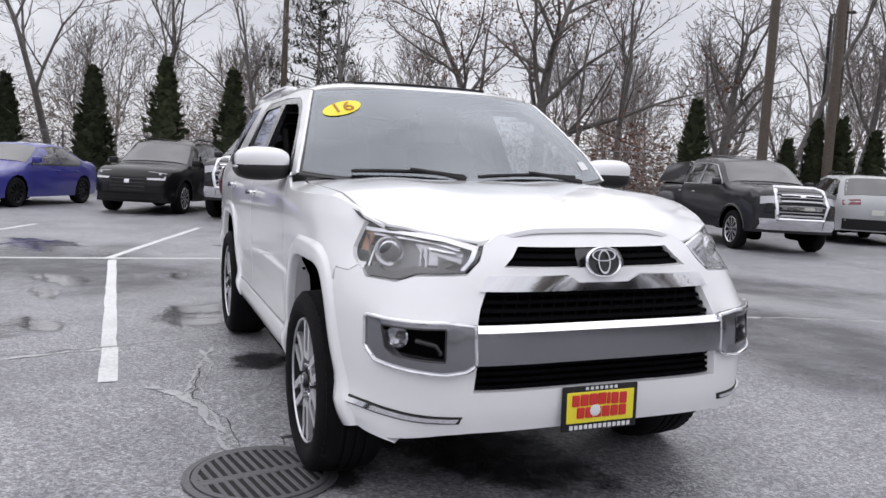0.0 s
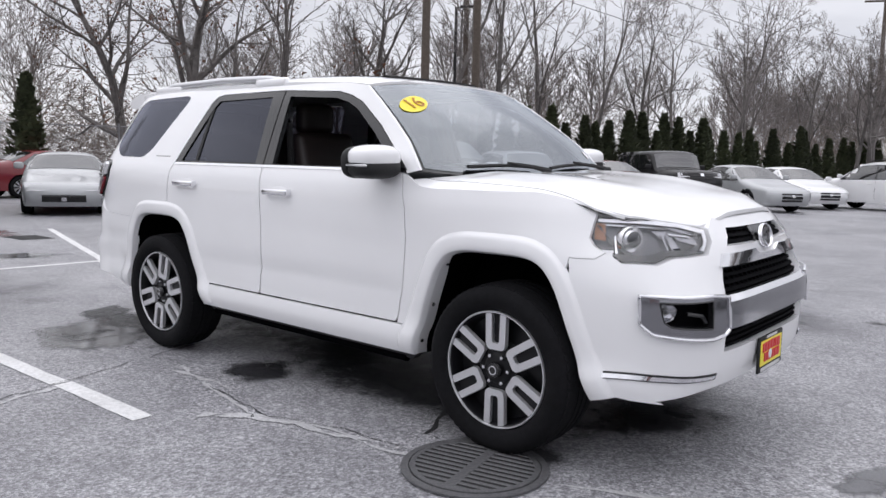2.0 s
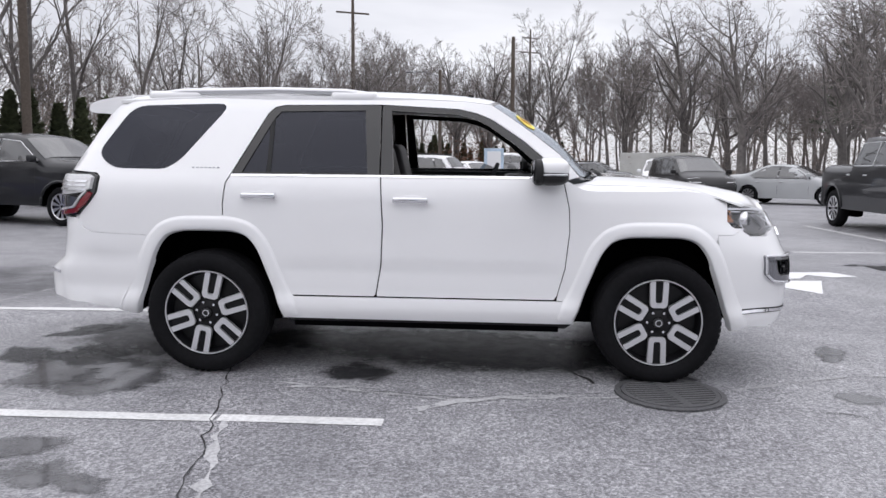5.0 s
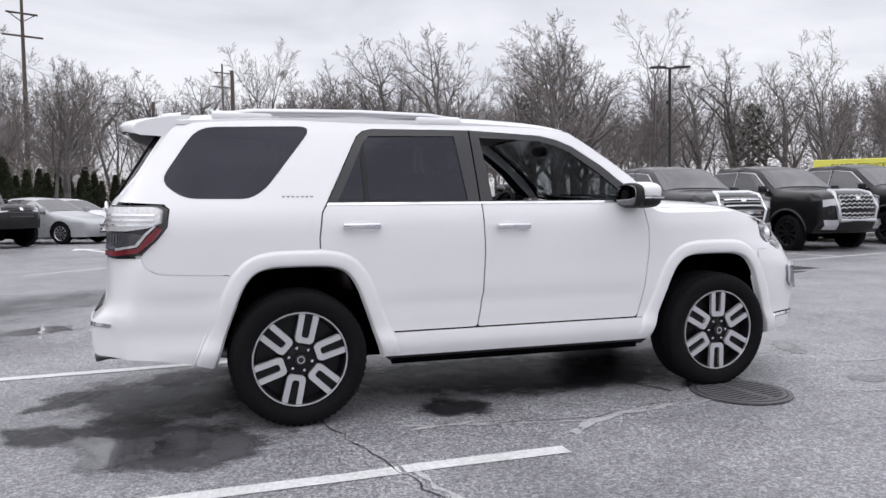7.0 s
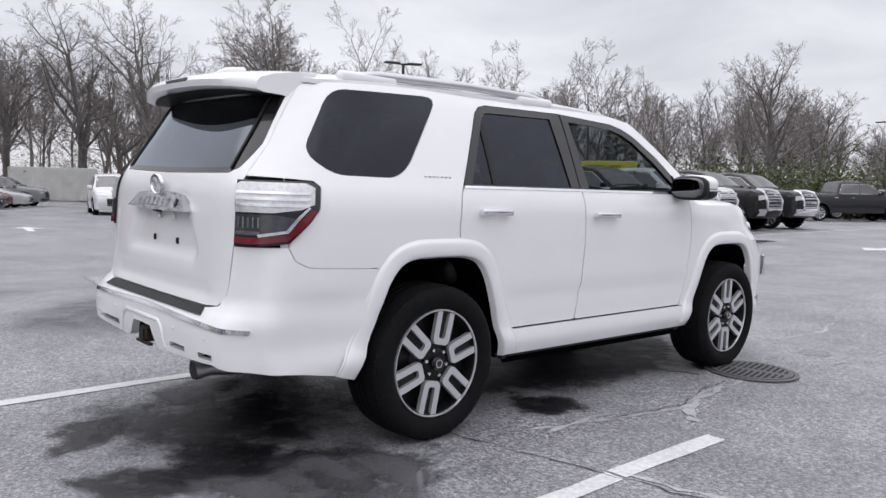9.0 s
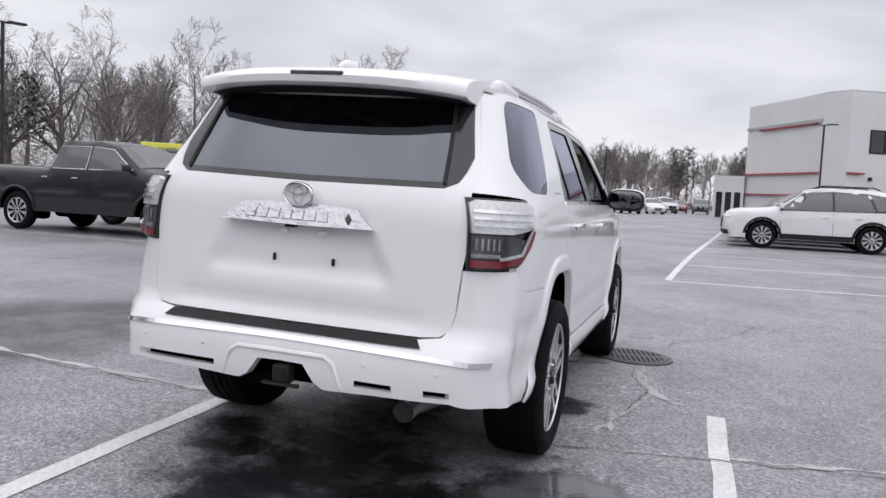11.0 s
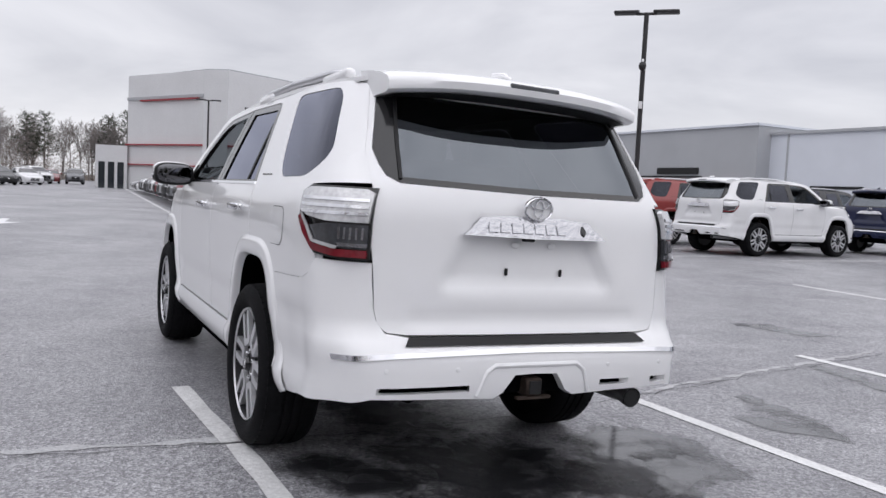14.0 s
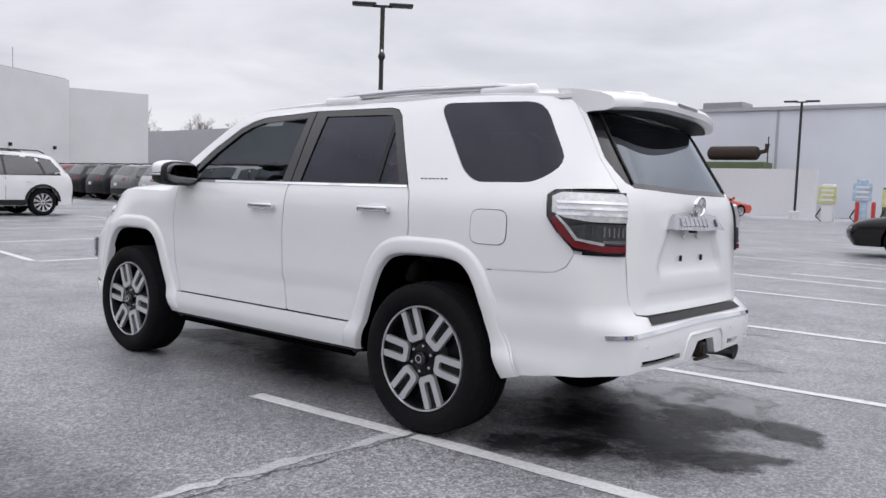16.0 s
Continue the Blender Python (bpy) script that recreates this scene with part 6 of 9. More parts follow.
def wheel(x, y, sgn, turn):
    w = part("wheel", lathe([(0.0, -0.02), (0.10, -0.02), (0.13, -0.055), (0.235, -0.06), (0.252, 0.005), (0.262, 0.012), (0.268, 0.0), (0.268, -0.20)], 48), M_WHEELBLACK, HERO, "black alloy wheel with machined twin spokes")
    tyre = [(0.255, -0.018), (0.272, 0.012), (0.300, 0.030), (0.335, 0.033), (0.358, 0.024), (0.372, 0.010), (0.380, -0.014), (0.383, -0.06)]
    for g in range(3):
        c = -0.075 - g * 0.042
        tyre += [(0.3845, c + 0.014), (0.3845, c + 0.006), (0.376, c + 0.004), (0.376, c - 0.004), (0.3845, c - 0.006), (0.3845, c - 0.014)]
    tyre += [(0.380, -0.215), (0.365, -0.24), (0.33, -0.255), (0.28, -0.235), (0.255, -0.20)]
    part("tyre", lathe(tyre, 72, "y", True), M_TYRE, w)
    bm = bmesh.new()
    for k in range(60):
        a = 2 * math.pi * k / 60
        b2 = bmesh.ops.create_cube(bm, size=1.0)["verts"]
        bmesh.ops.scale(bm, vec=(0.016, 0.022, 0.026), verts=b2)
        bmesh.ops.translate(bm, vec=(0.371, -0.006, 0), verts=b2)
        bmesh.ops.rotate(bm, cent=(0, 0, 0), matrix=Matrix.Rotation(a, 3, "Y"), verts=b2)
    part("tread_shoulder", bm, M_TYRE, w, smooth=False)
    part("rim_lip", lathe([(0.256, 0.006), (0.259, 0.016), (0.264, 0.016), (0.267, 0.006)], 60, "y", True), M_MACHINED, w)
    for k in range(6):
        base = Matrix.Rotation(radians(60 * k + turn), 4, "Y")
        shared("spoke", SPOKE, w, base)
        part("spoke_web", box(0.090, 0.016, 0.15, (0, -0.022, 0.178), 0.004, 1), M_WHEELBLACK, w).matrix_basis = base
        part("wheel_nut", lathe([(0.0, 0.012), (0.008, 0.011), (0.011, 0.0), (0.011, -0.01)], 8), M_CHROME, w).matrix_basis = Matrix.Rotation(radians(60 * k + 30 + turn), 4, "Y") @ Matrix.Translation((0, -0.006, 0.066))
    part("hub", lathe([(0.0, -0.010), (0.060, -0.012), (0.074, -0.020), (0.080, -0.05)], 30), M_WHEELBLACK, w)
    cap = part("centre_cap", lathe([(0.0, 0.022), (0.030, 0.021), (0.036, 0.012), (0.036, 0.0)], 24), M_BLACKGLOSS, w)
    part("cap_ring", lathe([(0.016, 0.022), (0.016, 0.025), (0.021, 0.025), (0.021, 0.022)], 20, "y", True), M_CHROME, w)
    part("brake_disc", lathe([(0.08, -0.085), (0.165, -0.085), (0.165, -0.10), (0.08, -0.10)], 32, "y", True), M_STEEL, w)
    part("brake_caliper", box(0.10, 0.05, 0.16, (0.14 * (1 if x > 0 else -1), -0.09, 0.02), 0.02, 2), M_STEEL, w)
    w.matrix_basis = Matrix.Translation((x, y, 0.385)) @ pose(0, 0, 0, 0, 0, 0 if sgn > 0 else 180)
    return w


for x in (1.395, -1.395):
    for sgn in (-1, 1):
        wheel(x, sgn * 0.893, sgn, (0 if x > 0 else -12) if sgn < 0 else 22)

# ---------------------------------------------------------------- other parked cars
def car_paint(name, color, coat=1.0):
    return material(name, color, 0.5, coat=coat, stain=0.06, stain_scale=2.0, spec=0.25 * coat)


P_BLACK, P_WHITE, P_SILVER = car_paint("black_paint", (0.004, 0.004, 0.005), 0.6), car_paint("white_paint", (0.74, 0.74, 0.75)), car_paint("silver_paint", (0.40, 0.41, 0.42))
P_GREY, P_DGREY, P_BLUE = car_paint("grey_paint", (0.16, 0.165, 0.175)), car_paint("charcoal_paint", (0.018, 0.0185, 0.021), 0.65), car_paint("blue_paint", (0.035, 0.035, 0.24))
P_RED, P_NAVY, P_ORANGE = car_paint("red_paint", (0.26, 0.025, 0.022)), car_paint("navy_paint", (0.014, 0.019, 0.055), 0.7), car_paint("orange_red_paint", (0.55, 0.06, 0.03))
P_MAROON = car_paint("dark_red_paint", (0.17, 0.015, 0.02))
M_CARGLASS = material("car_window_glass", (0.012, 0.013, 0.015), 0.03, ior=2.1)
M_CARLENS = material("car_lamp_glass", (0.5, 0.5, 0.52), 0.12, 0.4, coat=0.6)
M_PLATE = material("number_plate_blank", (0.62, 0.62, 0.58), 0.45)

# outline from the front foot over the roof to the rear foot; "g" marks glass on the stretch that follows
STYLES = {
    "suv": dict(w=0.925, wb=2.69, r=0.365, arch=0.425, roof=0.74, belt=1.04, foot=0.27, top=[(2.16, 0.27, "b"), (2.24, 0.45, "b"), (2.24, 0.74, "b"), (2.17, 0.93, "b"), (1.95, 1.02, "b"), (1.05, 1.10, "g"), (0.33, 1.60, "b"), (-0.2, 1.68, "b"), (-1.3, 1.66, "b"), (-1.72, 1.61, "g"), (-2.08, 1.13, "b"), (-2.2, 1.02, "b"), (-2.22, 0.62, "b"), (-2.17, 0.32, "b")],
                glass=[[(0.95, 1.09), (0.36, 1.53), (-0.33, 1.58), (-0.36, 1.08)], [(-0.42, 1.08), (-0.39, 1.58), (-1.18, 1.56), (-1.38, 1.12)], [(-1.44, 1.13), (-1.26, 1.55), (-1.62, 1.50), (-1.86, 1.20)]], trim=True),
    "wagon4": dict(w=0.93, wb=2.79, r=0.385, arch=0.46, roof=0.77, belt=1.2, foot=0.36, top=[(2.1, 0.38, "b"), (2.22, 0.5, "b"), (2.22, 0.84, "b"), (2.12, 1.10, "b"), (1.85, 1.19, "b"), (0.95, 1.27, "g"), (0.36, 1.69, "b"), (-0.3, 1.77, "b"), (-1.6, 1.76, "b"), (-2.0, 1.70, "g"), (-2.28, 1.27, "b"), (-2.3, 0.72, "b"), (-2.4, 0.62, "b"), (-2.36, 0.42, "b")],
                   glass=[[(0.75, 1.27), (0.30, 1.62), (-0.26, 1.66), (-0.28, 1.25)], [(-0.34, 1.25), (-0.32, 1.66), (-0.98, 1.65), (-1.2, 1.25)], [(-1.6, 1.28), (-1.32, 1.65), (-1.86, 1.63), (-2.08, 1.30)]], trim=False),
    "sedan": dict(w=0.90, wb=2.75, r=0.335, arch=0.39, roof=0.70, belt=0.94, foot=0.22, top=[(2.2, 0.22, "b"), (2.32, 0.42, "b"), (2.30, 0.62, "b"), (2.15, 0.74, "b"), (1.0, 0.96, "g"), (0.2, 1.38, "b"), (-0.3, 1.44, "b"), (-0.85, 1.41, "g"), (-1.60, 1.08, "b"), (-2.2, 1.04, "b"), (-2.32, 0.9, "b"), (-2.32, 0.5, "b"), (-2.2, 0.26, "b")],
                  glass=[[(0.85, 0.98), (0.22, 1.33), (-0.25, 1.37), (-0.28, 0.97)], [(-0.34, 0.97), (-0.31, 1.37), (-0.85, 1.35), (-1.35, 1.05), (-1.2, 0.98)]], trim=False),
    "coupe": dict(w=0.90, wb=2.6, r=0.33, arch=0.385, roof=0.68, belt=0.92, foot=0.20, top=[(2.05, 0.2, "b"), (2.2, 0.4, "b"), (2.18, 0.58, "b"), (2.0, 0.70, "b"), (0.85, 0.93, "g"), (0.1, 1.30, "b"), (-0.4, 1.36, "b"), (-0.8, 1.32, "g"), (-1.7, 1.02, "b"), (-2.1, 0.98, "b"), (-2.2, 0.8, "b"), (-2.2, 0.45, "b"), (-2.1, 0.24, "b")],
                  glass=[[(0.7, 0.95), (0.12, 1.25), (-0.45, 1.29), (-0.55, 0.95)], [(-0.6, 0.96), (-0.5, 1.28), (-0.95, 1.22), (-1.35, 1.0)]], trim=False),
    "pickup": dict(w=1.0, wb=3.70, r=0.41, arch=0.50, roof=0.77, belt=1.28, foot=0.42, top=[(2.65, 0.42, "b"), (2.78, 0.6, "b"), (2.80, 1.0, "b"), (2.74, 1.22, "b"), (2.5, 1.30, "b"), (1.45, 1.37, "g"), (0.75, 1.87, "b"), (0.2, 1.95, "b"), (-0.75, 1.93, "g"), (-0.98, 1.36, "b"), (-1.0, 1.34, "b"), (-2.85, 1.36, "b"), (-2.92, 1.30, "b"), (-2.92, 0.66, "b"), (-2.85, 0.5, "b")],
                   glass=[[(1.3, 1.37), (0.72, 1.78), (0.2, 1.83), (0.16, 1.35)], [(0.1, 1.35), (0.13, 1.83), (-0.68, 1.82), (-0.86, 1.38), (-0.8, 1.35)]], trim=False),
    "jeep": dict(w=0.90, wb=2.95, r=0.42, arch=0.52, roof=0.93, belt=1.2, foot=0.5, top=[(2.0, 0.55, "b"), (2.05, 0.6, "b"), (2.05, 0.85, "b"), (1.95, 1.16, "b"), (1.8, 1.2, "b"), (0.78, 1.24, "g"), (0.52, 1.76, "b"), (0.3, 1.82, "b"), (-1.8, 1.80, "b"), (-1.98, 1.74, "g"), (-2.05, 1.25, "b"), (-2.08, 1.2, "b"), (-2.1, 0.7, "b"), (-2.05, 0.55, "b")],
                 glass=[[(0.62, 1.26), (0.42, 1.70), (-0.2, 1.72), (-0.2, 1.26)], [(-0.3, 1.26), (-0.3, 1.72), (-1.0, 1.72), (-1.05, 1.26)], [(-1.15, 1.26), (-1.1, 1.72), (-1.8, 1.70), (-1.88, 1.26)]], trim=False),
    "van": dict(w=0.99, wb=3.06, r=0.36, arch=0.42, roof=0.76, belt=1.05, foot=0.24, top=[(2.45, 0.24, "b"), (2.55, 0.45, "b"), (2.53, 0.72, "b"), (2.35, 0.95, "b"), (1.55, 1.12, "g"), (0.55, 1.66, "b"), (-0.2, 1.76, "b"), (-1.8, 1.73, "b"), (-2.2, 1.66, "g"), (-2.48, 1.1, "b"), (-2.55, 0.95, "b"), (-2.55, 0.55, "b"), (-2.45, 0.3, "b")],
                glass=[[(1.35, 1.14), (0.6, 1.56), (0.1, 1.62), (0.08, 1.08)], [(0.02, 1.08), (0.04, 1.62), (-1.1, 1.63), (-1.15, 1.1)], [(-1.22, 1.1), (-1.17, 1.62), (-2.0, 1.58), (-2.25, 1.15)]], trim=False),
}
WHEEL_MESHES = {}


def simple_wheel(r, dark):
    """Tyre and five twin-spoked rim, the rim one casting with sunken gaps between its spokes."""
    key = (r, dark)
    if key not in WHEEL_MESHES:
        rim = r * 0.66
        tyre = lathe([(rim, -0.2), (rim, 0.0), (r * 0.80, 0.02), (r * 0.95, 0.01), (r, -0.03), (r, -0.17), (r * 0.93, -0.21), (rim, -0.2)], 40, "y", True)
        me = bpy.data.meshes.new("tyre")
        tyre.to_mesh(me)
        tyre.free()
        me.materials.append(M_TYRE)
        me.polygons.foreach_set("use_smooth", [True] * len(me.polygons))
        n = 60
        verts, faces, tags = [], [], []
        radii = [0.10, 0.24, 0.30, 0.90, 0.95, 1.0, 1.015, 1.01]
        flat = [0.0, -0.004, -0.004, 0.0, 0.0, 0.012, 0.008, -0.16]
        for j, (q, y) in enumerate(zip(radii, flat)):
            for k in range(n):
                a = 2 * math.pi * k / n
                sunk = 0.07 if j in (2, 3) and k % 12 not in (1, 2, 3, 4, 7, 8, 9, 10) else 0.0
                verts.append((q * rim * math.cos(a), y - sunk, q * rim * math.sin(a)))
        for j in range(len(radii) - 1):
            for k in range(n):
                faces.append((j * n + k, j * n + (k + 1) % n, (j + 1) * n + (k + 1) % n, (j + 1) * n + k))
                gap = j in (1, 2, 3) and (k % 12 in (0, 5, 6, 11, 4, 10))
                tags.append(1 if gap else 0)
        faces.append(tuple(range(n)))
        tags.append(1)
        me2 = bpy.data.meshes.new("rim")
        me2.from_pydata(verts, [], faces)
        me2.materials.append(M_WHEELBLACK if dark else M_SATIN)
        me2.materials.append(M_WHEELBLACK)
        me2.polygons.foreach_set("material_index", tags)
        me2.update()
        WHEEL_MESHES[key] = (me, me2)
    return WHEEL_MESHES[key]


MODELS = {}


def build_car(style, paint, label, trim_black=False, wheel_dark=False, grille=None, cap=False):
    """One car at the origin, facing +x, with its parts."""
    d = STYLES[style]
    top = [(x, z) for x, z, _ in d["top"]]
    tags = [t for *_, t in d["top"]]
    w, xf, xr, zt = d["w"], d["top"][0][0] + 0.1, d["top"][-1][0] - 0.1, max(z for _, z in top)
    ob = empty({"pickup": "pickup_truck", "van": "minivan"}.get(style, "car"), label, "car")
    tum = curve([(0.1, 0.94), (0.45, 0.99), (0.75, 1.0), (d["belt"], 0.975), (d["belt"] + 0.12, 0.945), (zt, d["roof"])])
    mid, half = (xf + xr) / 2, (xf - xr) / 2

    def sy(x, z):
        return w * tum(z) * max(0.0, 1 - 0.16 * abs((x - mid) / half) ** 5)

    def raw_skin(sgn):
        return lambda x, z, off: (x, sgn * (sy(x, z) + off), z)

    loop, foot = list(top), d["foot"]
    for end in (-1, 1):
        xc = end * d["wb"] / 2 + (0.0 if style != "pickup" else 0.05)
        h = d["r"] + (d["arch"] - d["r"]) - 0.0
        n = 9
        a0 = math.asin(min(0.95, max(-0.95, (foot - d["r"]) / h)))
        arc = [(xc + h * math.cos(a), d["r"] + h * math.sin(a)) for a in np.linspace(math.pi - a0, a0, n)]
        loop += [(arc[0][0], foot), *arc[1:-1], (arc[-1][0], foot)]
    res = 0.13
    verts, faces, glass = [], [], []

    def add(vs, fs, bag):
        k = len(verts)
        verts.extend(vs)
        bag.extend([tuple(i + k for i in f) for f in fs])

    vs2, fs2 = triangulate(loop, res)
    for sgn in (-1, 1):
        pts = [raw_skin(sgn)(x, z, 0) for x, z in vs2]
        ff = []
        for f in fs2:
            nrm = (Vector(pts[f[1]]) - Vector(pts[f[0]])).cross(Vector(pts[f[2]]) - Vector(pts[f[0]])).y
            ff.append(f if nrm * sgn > 0 else f[::-1])
        add(pts, ff, faces)
    dense, tagd = [], []
    for i in range(len(top) - 1):
        n = max(1, int(math.dist(top[i], top[i + 1]) / res + 0.5))
        for k in range(n):
            dense.append((top[i][0] + (top[i + 1][0] - top[i][0]) * k / n, top[i][1] + (top[i + 1][1] - top[i][1]) * k / n))
            tagd.append(tags[i])
    dense.append(top[-1])
    cols = 14

    def raw_across(x, z, q, off=0.0):
        e = sy(x, z)
        bulge = 1 - abs(q) ** 2.6
        end = (x - mid) / half
        bx = 0.17 * bulge * (abs(end) ** 4) * (1 if end > 0 else -1)
        bz = 0.045 * bulge if z > 0.9 else 0.0
        return (x + bx + off * (1 if end > 0 else -1), q * e, z + bz)

    strip = [[raw_across(x, z, -1 + 2 * c / cols) for c in range(cols + 1)] for x, z in dense]
    flat = [v for row in strip for v in row]
    n = cols + 1
    body_f = [(i * n + c, i * n + c + 1, (i + 1) * n + c + 1, (i + 1) * n + c) for i in range(len(dense) - 1) for c in range(cols)]
    add(flat, body_f, faces)
    bm = bmesh.new()
    bv = [bm.verts.new(v) for v in verts]
    for f in faces:
        try:
            bm.faces.new([bv[i] for i in f])
        except ValueError:
            pass
    bmesh.ops.remove_doubles(bm, verts=bm.verts, dist=0.004)
    bmesh.ops.recalc_face_normals(bm, faces=bm.faces)
    inner = [v for v in bm.verts if not v.is_boundary]
    for _ in range(3):
        bmesh.ops.smooth_vert(bm, verts=inner, factor=0.5, use_axis_x=True, use_axis_y=True, use_axis_z=True)
    bmesh.ops.triangulate(bm, faces=bm.faces)
    shell = BVHTree.FromBMesh(bm)
    part("body", bm, paint, ob, angle=60)

    def side_at(x, z, sgn):
        hit = shell.ray_cast(Vector((x, sgn * 3.0, z)), Vector((0, -sgn, 0)))[0]
        return abs(hit.y) if hit is not None else sy(x, z)

    def skin(sgn):
        return lambda x, z, off: (x, sgn * (side_at(x, z, sgn) + off), z)

    def across(x, z, q, off=0.0):
        p = raw_across(x, z, q, off)
        end = 1 if x > mid else -1
        hit = shell.ray_cast(Vector((end * 4.5, p[1] * 0.97, p[2])), Vector((-end, 0, 0)))[0]
        return (hit.x + off * end, hit.y, hit.z) if hit is not None and abs(hit.x - p[0]) < 0.35 else p

    # panes
    for i, t in enumerate(tags):
        if t != "g":
            continue
        (x0, z0), (x1, z1) = top[i], top[i + 1]
        nm = "windscreen" if x0 > 0 else "rear_window"
        dn = Vector((z1 - z0, 0, x0 - x1)).normalized()
        dn = dn if dn.z > 0 else -dn
        rows = []
        for k in range(5):
            t2 = 0.06 + 0.88 * k / 4
            x, z = x0 + (x1 - x0) * t2, z0 + (z1 - z0) * t2
            row = []
            for c in range(cols + 1):
                p = Vector(raw_across(x, z, (-1 + 2 * c / cols) * 0.90))
                hit = shell.ray_cast(p + dn * 0.6, -dn)[0]
                row.append(tuple((hit if hit is not None else p) + dn * 0.010))
            rows.append(row)
        fl = [v for row in rows for v in row]
        mesh_object(nm, fl, [(a * n + c, a * n + c + 1, (a + 1) * n + c + 1, (a + 1) * n + c) for a in range(4) for c in range(cols)], M_CARGLASS, ob)
    for sgn in (-1, 1):
        if style not in ("wagon4", "jeep"):
            under = [(g[0][0], min(p[1] for p in g) - 0.03) for g in d["glass"][:1]] + [(d["glass"][-1][-1][0], min(p[1] for p in d["glass"][-1]) - 0.03)]
            over = [p for g in d["glass"] for p in g[1:-1] if p[1] > d["belt"] + 0.3]
            over = sorted({(round(x, 3), round(z + 0.025, 3)) for x, z in over})
            panel("window_surround", skin(sgn), [under[0]] + over[::-1] + [under[1]], M_BLACKGLOSS, ob, 0.2, 0.004, 0.004)
        for g in d["glass"]:
            panel("side_window", skin(sgn), g, M_CARGLASS, ob, 0.2, 0.006, 0.010)
        for gx in (d["glass"][0][0][0] - 0.06, d["glass"][0][-1][0] - 0.03, d["glass"][1][-1][0] - 0.02 if len(d["glass"]) > 1 else -1.0):
            if abs(abs(gx) - d["wb"] / 2) > d["arch"] - 0.15:
                panel("door_gap", skin(sgn), [(gx - 0.005, foot + 0.14), (gx + 0.005, foot + 0.14), (gx + 0.005, d["belt"] - 0.02), (gx - 0.005, d["belt"] - 0.02)], M_BLACKTRIM, ob, 0.25, 0.0, 0.004)
        xs = d["glass"][0][0][0] - 0.05
        mz = d["belt"] + 0.13
        part("mirror", box(0.12, 0.20, 0.15, (xs, sgn * (sy(xs, mz) + 0.12), mz), 0.04, 2), M_BLACKTRIM if paint is P_BLACK else paint, ob)
        for hx in ((-0.18, -1.0) if len(d["glass"]) > 1 else (-0.35,)):
            part("door_handle", box(0.16, 0.03, 0.03, (hx, sgn * (sy(hx, d["belt"] - 0.12) + 0.012), d["belt"] - 0.12), 0.01, 1), M_SATIN if style == "pickup" else paint, ob)
        # lamps at the corners
        fx, fz = top[3] if style != "pickup" else top[2]
        hz = fz - 0.07 if style not in ("pickup",) else 1.08
        lamp = [across(np.interp(z, [p[1] for p in top[1:5]], [p[0] for p in top[1:5]]), z, q * sgn, 0.012) for z in (hz - 0.09, hz + 0.06) for q in (0.55, 0.72, 0.88, 0.995)]
        mesh_object("headlight", lamp, [(0, 1, 5, 4), (1, 2, 6, 5), (2, 3, 7, 6)], M_CARLENS, ob)
        rz = {"pickup": 1.12, "sedan": 0.88, "coupe": 0.82, "jeep": 1.0, "wagon4": 1.08, "van": 1.05}.get(style, 1.0)
        back = sorted([p for p in top if p[0] < mid and p[1] < 1.3], key=lambda p: p[1])
        bz, bx = [p[1] for p in back], [p[0] for p in back]
        tall = 0.16 if style in ("pickup", "wagon4", "jeep") else 0.07
        qs = (0.80, 0.9, 0.995) if style in ("pickup", "wagon4", "jeep") else (0.5, 0.75, 0.995)
        lamp = [across(float(np.interp(z, bz, bx)), z, q * sgn, 0.014) for z in (rz - tall, rz + tall * 0.8) for q in qs]
        mesh_object("taillight", lamp, [(0, 1, 4, 3), (1, 2, 5, 4)], M_REDLENS, ob)
        if style != "sedan" and style != "coupe" and trim_black:
            panel("sill_cladding", skin(sgn), [(-d["wb"] / 2 + d["arch"], foot + 0.01), (d["wb"] / 2 - d["arch"], foot + 0.01), (d["wb"] / 2 - d["arch"], foot + 0.16), (-d["wb"] / 2 + d["arch"], foot + 0.16)], M_BLACKTRIM, ob, 0.5, 0.01, 0.012)
            for end in (-1, 1):
                xc = end * d["wb"] / 2
                o = [(xc + (d["arch"] + 0.07) * math.cos(a), d["r"] + (d["arch"] + 0.07) * math.sin(a)) for a in np.linspace(0.05, math.pi - 0.05, 12)]
                i2 = [(xc + d["arch"] * math.cos(a), d["r"] + d["arch"] * math.sin(a)) for a in np.linspace(math.pi - 0.05, 0.05, 12)]
                panel("arch_cladding", skin(sgn), o + i2, M_BLACKTRIM, ob, 0.4, 0.01, 0.012)
    # grille, bumpers, plates
    def front_x(z):
        return float(np.interp(z, [p[1] for p in top[:5]], [p[0] for p in top[:5]]))

    def nose(name, z0, z1, q, mat, off, parent=ob):
        rows = [[across(front_x(z), z, qq, off) for qq in np.linspace(-q, q, 9)] for z in (z0, (z0 + z1) / 2, z1)]
        fl = [v for row in rows for v in row]
        return mesh_object(name, fl, [(a * 9 + c, a * 9 + c + 1, (a + 1) * 9 + c + 1, (a + 1) * 9 + c) for a in range(2) for c in range(8)], mat, parent)

    gz = {"pickup": (0.72, 1.22, 0.55), "jeep": (0.85, 1.15, 0.6), "sedan": (0.34, 0.60, 0.5), "coupe": (0.3, 0.45, 0.6), "van": (0.4, 0.7, 0.6), "wagon4": (0.62, 1.05, 0.5)}.get(style, (0.50, 0.82, 0.52))
    gr = nose("grille", *gz, M_BLACKTRIM, 0.012)
